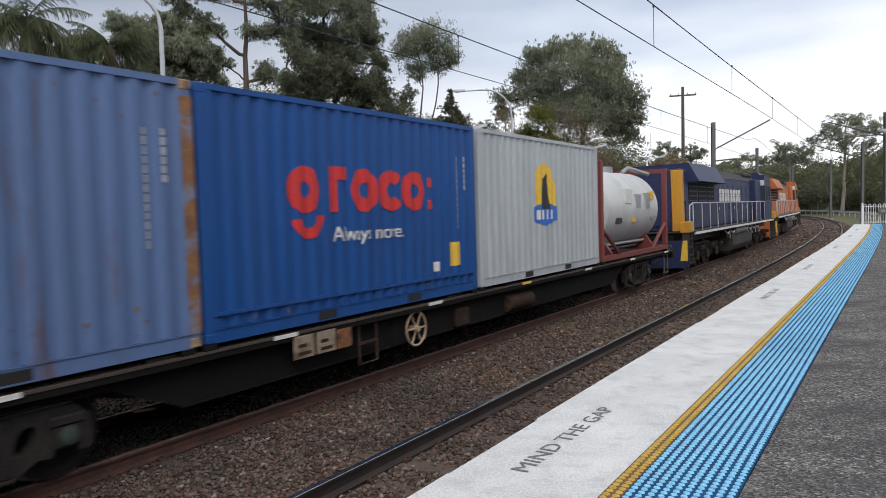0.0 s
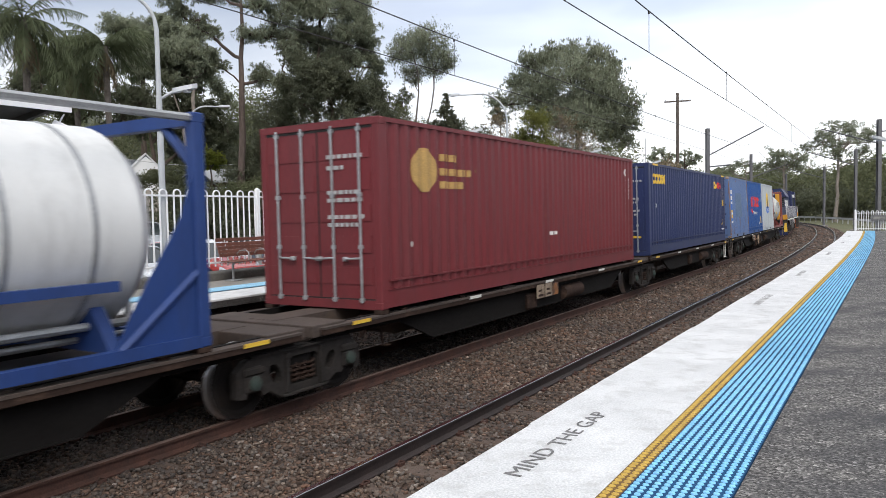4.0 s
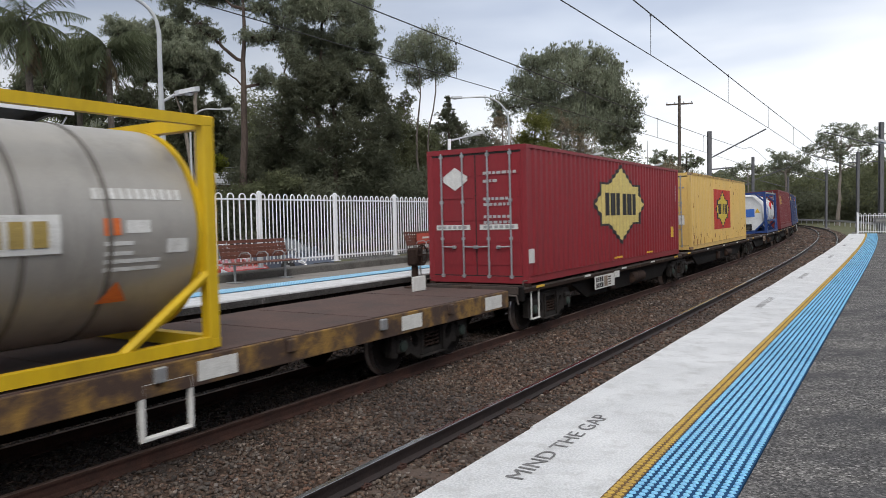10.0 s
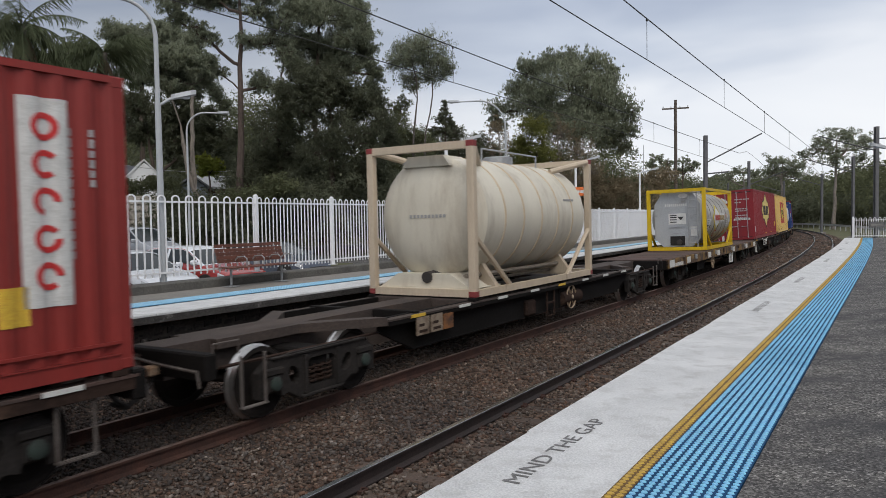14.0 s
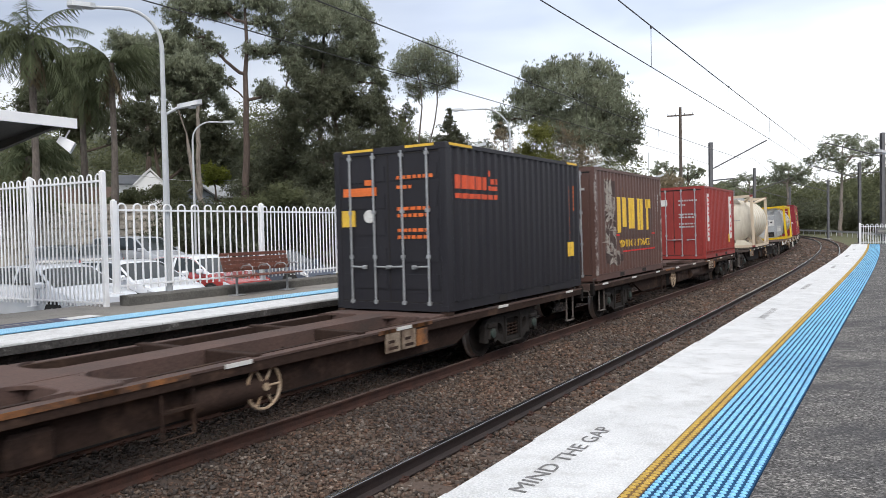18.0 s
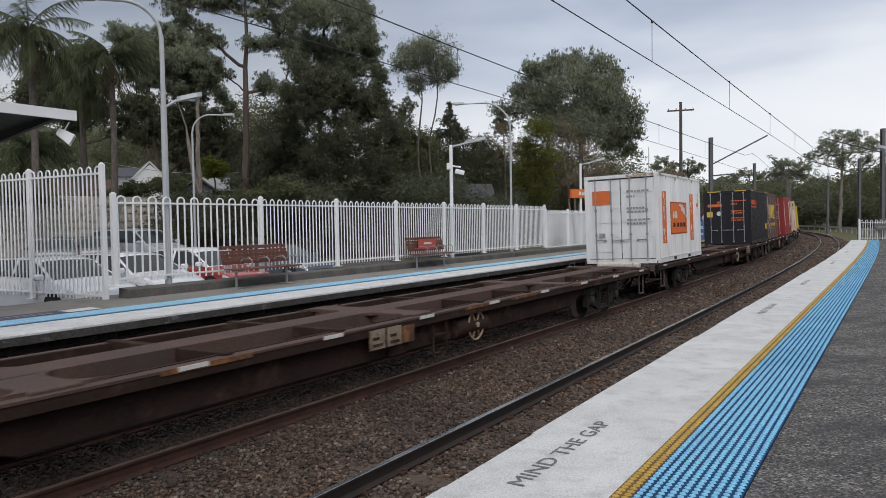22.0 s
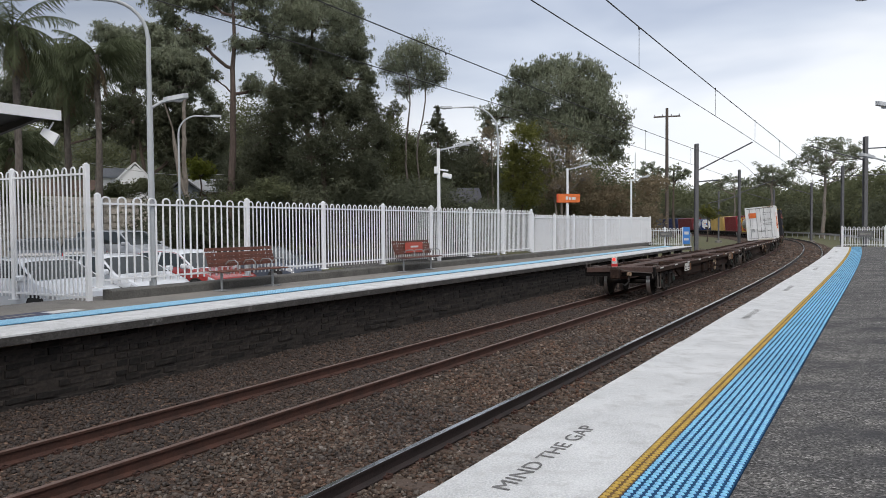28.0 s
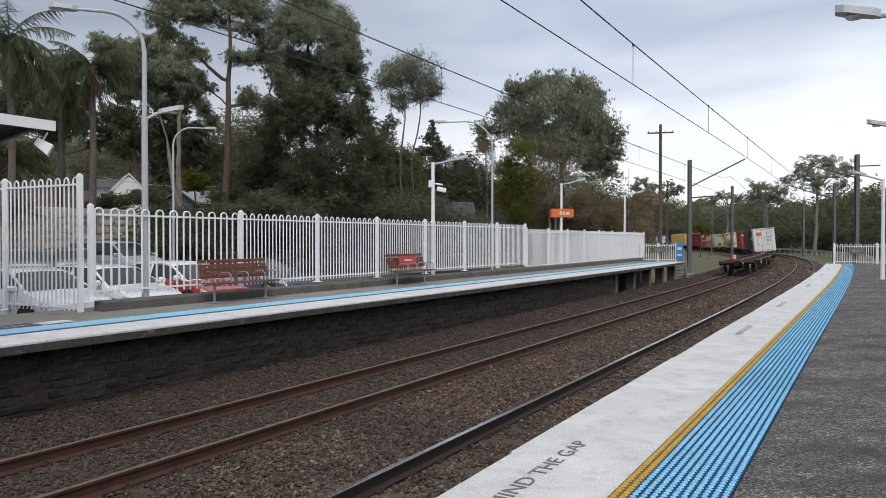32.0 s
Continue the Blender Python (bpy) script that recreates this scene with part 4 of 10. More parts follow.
def marks(box, length, height, mat=None, door_mat=None, codes=True, seed=0):
    """Rows of unreadable codes: on the near side by the front end, and on the right-hand door."""
    L = length / 2
    rng = random.Random(seed)
    mat = mat or surface("dull_code", (0.46, 0.46, 0.46), (0.36, 0.36, 0.36), 8, 0.7)
    if codes:
        z = height - 0.55
        while z > height - 1.75:
            h = rng.uniform(0.065, 0.085)
            part("code_bar", side_patch(Shape(), L - 0.605, L - 0.555, z - h, z), mat, box)
            if z > height - 1.1:
                part("code_bar", side_patch(Shape(), L - 0.39, L - 0.34, z - h, z), mat, box)
            z -= h + 0.022
    for row, (z, n) in enumerate(((height - 0.55, 7), (height - 0.72, 3), (height - 1.1, 6), (height - 1.22, 6), (height - 1.48, 6), (height - 1.6, 6))):
        y = -0.2
        for k in range(n):
            w = rng.uniform(0.05, 0.11)
            part("code_bar", Shape().box(-L + 0.001, -L + 0.008, y - w, y, z - 0.035, z + 0.025), door_mat or mat, box)
            y -= w + 0.035
            if y < -0.95:
                break


# --- wagons ---
WSTEEL = surface("brown_wagon_steel", (0.045, 0.028, 0.022), (0.028, 0.0185, 0.0155), 1.6, 0.85, 0.05, bump=0.35, grain=30, dirt=(0.13, 0.08, 0.055), dirt_at=(0.55, 0.75))
WDARK = surface("dark_wagon_steel", (0.011, 0.0095, 0.009), (0.008, 0.007, 0.0065), 1.6, 0.85, 0.05, bump=0.35, grain=30, dirt=(0.022, 0.016, 0.013), dirt_at=(0.6, 0.85))
WDARK.node_tree.nodes["Principled BSDF"].inputs["Specular IOR Level"].default_value = 0.15
WDECK = surface("rust_brown_deck", (0.10, 0.058, 0.047), (0.06, 0.039, 0.034), 1.2, 0.9, 0.0, bump=0.35, grain=30, dirt=(0.06, 0.045, 0.04))
EDGERUST = surface("orange_rust_edge", (0.28, 0.115, 0.035), (0.12, 0.055, 0.03), 4, 0.9, dirt=(0.06, 0.035, 0.025), dirt_at=(0.45, 0.6), dirt_scale=4)
YSILL = surface("worn_yellow_sill", (0.27, 0.155, 0.035), (0.12, 0.07, 0.038), 2.6, 0.85, bump=0.4, dirt=(0.06, 0.036, 0.026), dirt_at=(0.40, 0.55), dirt_scale=2.6)
WHEELM = surface("wheel_steel", (0.013, 0.0115, 0.011), (0.022, 0.018, 0.016), 3, 0.8, 0.0)
for dull in (WHEELM, WSTEEL):
    dull.node_tree.nodes["Principled BSDF"].inputs["Specular IOR Level"].default_value = 0.12
TREAD = surface("bright_tread", (0.62, 0.61, 0.60), (0.48, 0.47, 0.46), 4, 0.28, 0.9)
RUSTY = surface("rusty_casting", (0.26, 0.15, 0.08), (0.38, 0.30, 0.22), 9, 0.9, dirt=(0.12, 0.06, 0.035), dirt_at=(0.5, 0.62), dirt_scale=8)
DDECK = surface("sooty_deck", (0.072, 0.052, 0.043), (0.042, 0.032, 0.028), 1.4, 0.85, bump=0.3, grain=30, dirt=(0.085, 0.058, 0.042), dirt_at=(0.58, 0.75))
BOGIEM = surface("cast_bogie_steel", (0.032, 0.028, 0.026), (0.018, 0.016, 0.015), 2.5, 0.85, bump=0.4, grain=30, dirt=(0.042, 0.032, 0.026), dirt_at=(0.57, 0.78), dirt_scale=3)
GREYSTEP = surface("worn_grey_step", (0.13, 0.115, 0.105), (0.07, 0.055, 0.048), 5, 0.8)
PLATE = surface("grimy_plate", (0.30, 0.24, 0.18), (0.2, 0.15, 0.11), 4, 0.8, dirt=(0.12, 0.08, 0.055), dirt_at=(0.5, 0.65), dirt_scale=4)
HANDW = surface("pale_handwheel", (0.46, 0.37, 0.27), (0.26, 0.17, 0.10), 5, 0.7)
BOGIEM.node_tree.nodes["Principled BSDF"].inputs["Specular IOR Level"].default_value = 0.2
ADAPTER = surface("green_adapter", (0.026, 0.045, 0.038), (0.03, 0.034, 0.03), 5, 0.85)


def wheel():
    prof = ((-0.70, 0.12), (-0.715, 0.40), (-0.70, 0.41), (-0.69, 0.488), (-0.72, 0.485), (-0.735, 0.462), (-0.82, 0.457), (-0.825, 0.40), (-0.79, 0.36), (-0.78, 0.16), (-0.85, 0.13))
    return Shape().spin(prof, "y", 24).mesh("wheel", WHEELM, True)


def tread_ring():
    return Shape().spin(((-0.692, 0.4885), (-0.722, 0.486), (-0.737, 0.4645), (-0.822, 0.4595)), "y", 24, caps=False).mesh("tread", TREAD, True)


def pierced(outer, holes, y0, y1):
    """Plate in the xz plane with openings through it, from y0 to y1."""
    bm = bmesh.new()
    edges = []
    for loop in [outer] + holes:
        vs = [bm.verts.new((x, y0, z)) for x, z in loop]
        edges += [bm.edges.new((a, b)) for a, b in zip(vs, vs[1:] + vs[:1])]
    bmesh.ops.triangle_fill(bm, edges=edges, use_beauty=True)
    grown = bmesh.ops.extrude_face_region(bm, geom=bm.faces[:])
    for v in grown["geom"]:
        if isinstance(v, bmesh.types.BMVert):
            v.co.y = y1
    bm.verts.index_update()
    sh = Shape().add([v.co.copy() for v in bm.verts], [tuple(v.index for v in f.verts) for f in bm.faces])
    bm.free()
    return sh


def side_frame():
    """Cast side frame of a three-piece bogie: arched beam, rounded openings, pedestal jaws and ribs."""
    half = [(0.6, 0.80), (1.0, 0.74), (1.16, 0.62), (1.17, 0.30), (1.03, 0.28), (1.0, 0.36), (0.8, 0.36), (0.77, 0.27), (0.64, 0.30), (0.40, 0.16)]
    outer = half + [(-x, z) for x, z in reversed(half)]
    oval = lambda cx, cz, rx, rz, lean: [(cx + rx * math.cos(a) + lean * rz * math.sin(a), cz + rz * math.sin(a)) for a in np.linspace(0, 2 * math.pi, 13)[:-1]]
    holes = [oval(0.53, 0.50, 0.10, 0.13, 0.35), oval(-0.53, 0.50, 0.10, 0.13, -0.35), [(-0.26, 0.30), (0.26, 0.30), (0.28, 0.62), (0.22, 0.67), (-0.22, 0.67), (-0.28, 0.62)]]
    sh = pierced(outer, holes, -1.05, -0.93)
    sh.box(-0.95, 0.95, -1.085, -0.92, 0.765, 0.785)
    sh.bbox(-0.42, 0.42, -1.09, -0.92, 0.17, 0.21, 0.01)
    for x in (-0.33, 0.33):
        sh.bbox(x - 0.035, x + 0.035, -1.085, -1.04, 0.22, 0.74, 0.008)
    for d in (-1, 1):
        sh.bbox(d * 0.915 - 0.16, d * 0.915 + 0.16, -1.10, -1.0, 0.56, 0.66, 0.02)
        sh.bbox(d * 0.915 - 0.13, d * 0.915 + 0.13, -1.09, -0.95, 0.34, 0.57, 0.03)
    return sh.mesh("side_frame", BOGIEM)


def spring_nest():
    sh = Shape()
    pts = [(0.062 * math.cos(a), 0.062 * math.sin(a), 0.31 + 0.25 * a / (2 * math.pi * 4)) for a in np.linspace(0, 2 * math.pi * 4, 33)]
    sh.tube(pts, 0.016, 5)
    return sh.mesh("spring", WSTEEL, True)


def journal_cap():
    return Shape().spin(((-1.08, 0.095), (-1.12, 0.09), (-1.135, 0.06), (-1.135, 0.0)), "y", 12, (0, 0, 0.46)).mesh("journal_cap", ADAPTER, True)


BOGIE = {}


def bogie(parent, x):
    if not BOGIE:
        BOGIE.update(frame=side_frame(), wheel=wheel(), tread=tread_ring(), spring=spring_nest(), cap=journal_cap(),
                     axle=Shape().tube([(0, -0.95, 0), (0, 0.95, 0)], 0.075, 10).mesh("axle", WHEELM, True),
                     bolster=Shape().bbox(-0.2, 0.2, -1.0, 1.0, 0.50, 0.78, 0.03).mesh("bolster", WDARK))
    at = Matrix.Translation((x, 0, 0))
    truck = part("bogie", BOGIE["bolster"], None, parent, at=at)
    half = Matrix.Rotation(math.pi, 4, "Z")
    for turned in (Matrix.Identity(4), half):
        part("side_frame", BOGIE["frame"], None, truck, at=turned)
        for x in (-0.16, 0.0, 0.16):
            part("spring", BOGIE["spring"], None, truck, at=turned @ Matrix.Translation((x, -0.99, 0)))
        for x in (-0.915, 0.915):
            part("journal_cap", BOGIE["cap"], None, truck, at=turned @ Matrix.Translation((x, 0, 0)))
    wheels_on(truck, (-0.915, 0.915), 0.46)


def wheels_on(truck, places, z):
    for d in places:
        m = Matrix.Translation((d, 0, z))
        part("axle", BOGIE["axle"], None, truck, at=m)
        for turned in (Matrix.Identity(4), Matrix.Rotation(math.pi, 4, "Z")):
            part("wheel", BOGIE["wheel"], None, truck, at=m @ turned)
            part("tread", BOGIE["tread"], None, truck, at=m @ turned)


def handwheel(parent, x, z=0.62, mat=None, y=-1.16, r=0.27):
    sh = Shape()
    ring = [(x + r * math.cos(a), y, z + r * math.sin(a)) for a in np.linspace(0, 2 * math.pi, 25)]
    sh.tube(ring, 0.018, 6, caps=False)
    rim = part("handbrake_wheel", sh, mat or HANDW, parent, "spoked handbrake wheel", smooth=True)
    for k in range(6):
        a = k * math.pi / 3
        part("spoke", Shape().tube([(x, y, z), (x + r * math.cos(a), y, z + r * math.sin(a))], 0.015, 5), mat or HANDW, rim)
    part("hub", Shape().spin(((y - 0.05, 0.05), (y + 0.25, 0.04)), "y", 8, (x, 0, z)), mat or HANDW, rim)


def coupler(parent, x, d):
    sh = Shape()
    sh.bbox(*sorted((x, x + d * 0.42)), -0.09, 0.09, 0.74, 0.96, 0.02)
    sh.bbox(*sorted((x + d * 0.36, x + d * 0.62)), -0.16, 0.13, 0.66, 1.02, 0.04)
    part("coupler", sh, WSTEEL, parent)
    hose = Shape().tube([(x, -0.35, 0.8), (x + d * 0.2, -0.38, 0.55), (x + d * 0.4, -0.3, 0.42), (x + d * 0.55, -0.25, 0.5)], 0.028, 6)
    part("brake_hose", hose, DARKIN, parent, smooth=True)


def steps(parent, x, white=False):
    for y in (-1, 1):
        yy = y * 1.16
        sh = Shape().tube([(x - 0.19, yy, 0.92), (x - 0.19, yy, 0.30), (x + 0.19, yy, 0.30), (x + 0.19, yy, 0.92)], 0.02, 6)
        sh.box(x - 0.2, x + 0.2, yy - 0.04, yy + 0.04, 0.285, 0.3)
        part("step", sh, WHITE_MARK if white else GREYSTEP, parent)


def number_board(w, x):
    """Long cream board under the sill; its writing is plain dark bars."""
    board = part("number_board", Shape().box(x, x + 1.45, -1.236, -1.216, 0.57, 0.90), WHITE_MARK, w, "grimy cream board with dark writing bars")
    for i in range(4):
        for z0, z1 in ((0.75, 0.87), (0.60, 0.72)):
            part("writing_bar", Shape().box(x + 0.05 + i * 0.14, x + 0.15 + i * 0.14, -1.24, -1.23, z0, z1), DARKIN, board)
    part("stained_patch", Shape().box(x + 0.64, x + 0.9, -1.239, -1.23, 0.60, 0.87), PLATE, board)
    for i in range(4):
        part("writing_bar", Shape().box(x + 0.95, x + 1.15, -1.24, -1.23, 0.62 + i * 0.065, 0.65 + i * 0.065), WSTEEL, board)
    part("small_plate", Shape().box(x + 1.5, x + 1.86, -1.238, -1.216, 0.76, 0.93), WHITE_MARK, w)


def skeleton_wagon(label, rear, front, bogies, containers, hw=None, plates=(), style="brown", ends=(True, True), reflect=8, open_ends=False):
    """Container flat: centre sill, side sills with a deeper middle, cross bearers and end platforms."""
    mid = (rear + front) / 2
    h = (front - rear) / 2
    mat = WSTEEL if style != "dark" else WDARK
    top = WDECK if style == "brown" else DDECK
    w = thing("container_wagon", label, "wagon", "wagons of the train")
    belly_a, belly_b = -h + 4.3, h - 4.3
    if len(bogies) and h > 5:
        belly_a, belly_b = min(bogies) - mid + 2.2, max(bogies) - mid - 2.2
        if len(bogies) == 1:
            belly_a, belly_b = -h + 3.0, h - 3.0
    f_a, f_b = (min(bogies) - mid + 1.35, max(bogies) - mid - 1.35) if open_ends else (-h + 0.1, h - 0.1)
    # centre sill
    cs = Shape().prism([(-h + 0.15, 0.62), (belly_a - 0.8, 0.62), (belly_a, 0.42), (belly_b, 0.42), (belly_b + 0.8, 0.62), (h - 0.15, 0.62), (h - 0.15, 1.03), (-h + 0.15, 1.03)], "y", -0.27, 0.27)
    part("centre_sill", cs, top, w)
    for y in (-1, 1):
        inset = 0.16
        low = 0.46 if style == "brown" else 0.42
        y0, y1 = sorted((y * (1.14 - inset), y * (1.21 - inset)))
        part("edge_beam", Shape().box(f_a, f_b, *sorted((y * 1.15, y * 1.215)), 0.89 if style != "brown" else 0.84, 0.96), mat, w)
        sill = Shape().prism([(f_a, 0.80), (belly_a - 0.9, 0.80), (belly_a, low), (belly_b, low), (belly_b + 0.9, 0.80), (f_b, 0.80), (f_b, 1.0), (f_a, 1.0)], "y", y0, y1)
        part("side_sill", sill, WSTEEL if style == "brown" else WDARK, w)
        f0, f1 = sorted((y * 1.05, y * 1.225))
        part("top_flange", Shape().box(f_a, f_b, f0, f1, 0.96, 0.99), top, w)
        if open_ends:
            for x, d in ((f_a, -1), (f_b, 1)):
                part("end_arm", Shape().prism([(x, y * 0.95), (x, y * 1.2), (x + d * 1.1, y * 0.42), (x + d * 2.6, y * 0.42), (x + d * 2.6, y * 0.24), (x + d * 0.9, y * 0.24)], "z", 0.9, 1.03), top, w)
        b0, b1 = sorted((y * (1.05 - inset), y * (1.225 - inset)))
        part("bottom_flange", Shape().box(belly_a, belly_b, b0, b1, low - 0.02, low), WDARK, w)
    n = max(3, int(round(2 * h / 2.0)))
    for i in range(n + 1):
        x = -h + 0.3 + (2 * h - 0.6) * i / n
        if open_ends and not f_a - 0.1 < x < f_b + 0.1:
            continue
        wide = 0.34 if i in (0, n) else (0.26 if i % 3 == 0 else 0.07)
        part("cross_bearer", Shape().bbox(x - wide, x + wide, -1.14, 1.14, 0.86, 1.025, 0.01), top if wide > 0.2 else mat, w)
        if wide > 0.2 and style == "brown":
            # rounded corner plates of the deck openings
            for d in (-1, 1):
                if abs(x + d * (wide + 0.3)) > h - 0.1:
                    continue
                for y in (-1, 1):
                    for edge, back in ((1.07, -1), (0.25, 1)):
                        arc = [(x + d * (wide - 0.01 + 0.3 * (1 - math.sin(k * 0.314))), y * (edge + back * 0.3 * (1 - math.cos(k * 0.314)))) for k in range(6)]
                        part("corner_plate", Shape().prism([(x + d * (wide - 0.01), y * edge)] + arc, "z", 0.985, 1.0275), top, w)
    for x, d in ((-h, -1), (h, 1)):
        if ends[0 if d < 0 else 1]:
            part("headstock", Shape().bbox(*sorted((x, x + -d * 0.16)), -1.22, 1.22, 0.72, 1.03, 0.02), WDARK, w)
            coupler(w, x, d)
            steps(w, x - d * 0.75, style == "pack")
            part("uncoupling_lever", Shape().tube([(x + d * 0.05, -1.16, 0.66), (x + d * 0.05, -1.12, 0.84), (x + d * 0.06, -0.4, 0.88), (x + d * 0.24, -0.02, 1.0)], 0.017, 6), GREYSTEP, w, smooth=True)
            part("end_cock", Shape().bbox(*sorted((x + d * 0.02, x + d * 0.16)), -0.44, -0.3, 0.74, 0.86, 0.02), RUSTY, w)
            for y in (-1, 1):
                part("grab_iron", Shape().tube([(x - d * 0.12, y * 1.19, 0.97), (x - d * 0.12, y * 1.19, 1.13), (x - d * 0.5, y * 1.19, 1.13), (x - d * 0.5, y * 1.19, 0.97)], 0.014, 6), GREYSTEP, w, smooth=True)
                if style == "brown":
                    part("lock_pedestal", Shape().bbox(*sorted((x - d * 0.62, x - d * 0.86)), *sorted((y * 0.98, y * 1.16)), 1.02, 1.055, 0.01), GREYSTEP, w)
    for b in bogies:
        bogie(w, b - mid)
    for x in hw or ():
        handwheel(w, x - mid)
        part("brake_box", Shape().bbox(x - mid - 0.55, x - mid - 0.2, -1.08, -0.75, 0.4, 0.85, 0.03), WDARK, w)
        part("brake_rod", Shape().tube([(x - mid, -0.95, 0.62), (x - mid + 0.9, -0.6, 0.5)], 0.03, 6), WDARK, w)
        st = x - mid - 1.25
        part("ladder_step", Shape().tube([(st - 0.2, -1.17, 0.92), (st - 0.2, -1.17, 0.32), (st + 0.2, -1.17, 0.32), (st + 0.2, -1.17, 0.92)], 0.02, 6).box(st - 0.2, st + 0.2, -1.2, -1.14, 0.6, 0.63), WSTEEL, w)
    # pipes, brackets and hanging gear along the near side
    part("train_pipe", Shape().tube([(-h + 0.4, -0.98, 0.80), (-1.0, -0.98, 0.76), (1.2, -0.98, 0.80), (h - 0.4, -0.98, 0.80)], 0.024, 6), WSTEEL, w, smooth=True)
    k = int(2 * h / 1.35)
    for i in range(1, k):
        x = -h + 2 * h * i / k
        if all(abs(x - (b - mid)) > 1.25 for b in bogies):
            part("sill_bracket", Shape().prism([(-1.15, 0.98), (-0.80, 0.98), (-0.80, 0.62)], "x", x - 0.012, x + 0.012), WSTEEL, w)
            if i % 3 == 1:
                part("hanger", Shape().tube([(x + 0.4, -0.9, 0.82), (x + 0.4, -0.92, 0.46), (x + 0.62, -0.92, 0.44)], 0.02, 5), WSTEEL, w)
    part("brake_valve", Shape().bbox(-0.9, -0.45, -1.14, -0.8, 0.42, 0.76, 0.04), WSTEEL, w)
    # air reservoir under the middle
    part("air_reservoir", Shape().spin(((-0.6, 0.0), (-0.56, 0.17), (0.56, 0.17), (0.6, 0.0)), "x", 14, (1.6, -1.03, 0.60)), WSTEEL, w, smooth=True)
    # twistlocks and pale reflective strips along the sill
    for c0, c1 in containers:
        for x in (c0 + 0.09 - mid, c1 - 0.09 - mid):
            for y in (-1.14, 1.14):
                part("twistlock", Shape().bbox(x - 0.09, x + 0.09, y - 0.08, y + 0.08, 0.99, DECK - 0.002, 0.01), mat, w)
    k = 0
    while k < reflect:
        x = f_a + 0.8 + (f_b - f_a - 1.6) * k / max(1, reflect - 1)
        part("reflector_strip", Shape().box(x - 0.2, x + 0.2, -1.232, -1.22, 0.945, 0.995), WHITE_MARK if k % 4 or style == "brown" else YELLOW_MARK, w)
        k += 1
    if style == "brown":
        rng = random.Random(int(mid * 10))
        for k in range(max(3, int(h / 2.5))):
            x = rng.uniform(-h + 1.5, h - 2.5)
            part("worn_edge", Shape().box(x, x + rng.uniform(0.6, 1.7), -1.2285, -1.222, 0.932, 0.991), EDGERUST, w)
    for x, c in plates:
        for x0, x1, z1 in ((-0.5, -0.14, 0.93), (-0.08, 0.28, 0.93), (0.32, 0.62, 0.9)):
            pl = part("data_plate", Shape().box(x - mid + x0, x - mid + x1, -1.226, -1.205, 0.64, z1), c if x1 < 0.3 else EDGERUST, w)
            if x1 < 0.3:
                for z in (0.70, 0.80):
                    part("plate_bar", Shape().box(x - mid + x0 + 0.06, x - mid + x1 - 0.06 - 0.08 * (z > 0.75), -1.23, -1.22, z - 0.022, z + 0.022), WSTEEL, pl)
    RIDERS.append((w, mid, (max(bogies) - min(bogies)) if len(bogies) > 1 else 2 * h - 1, Matrix.Identity(4)))
    return w, mid, (max(bogies) - min(bogies)) if len(bogies) > 1 else 2 * h - 1


def load(box, c0, c1, wagon):
    _, mid, base = wagon
    LOADED.append((box, c1 - c0))
    RIDERS.append((box, mid, base, Matrix.Translation(((c0 + c1) / 2 - mid, 0, DECK))))


LOADED = []


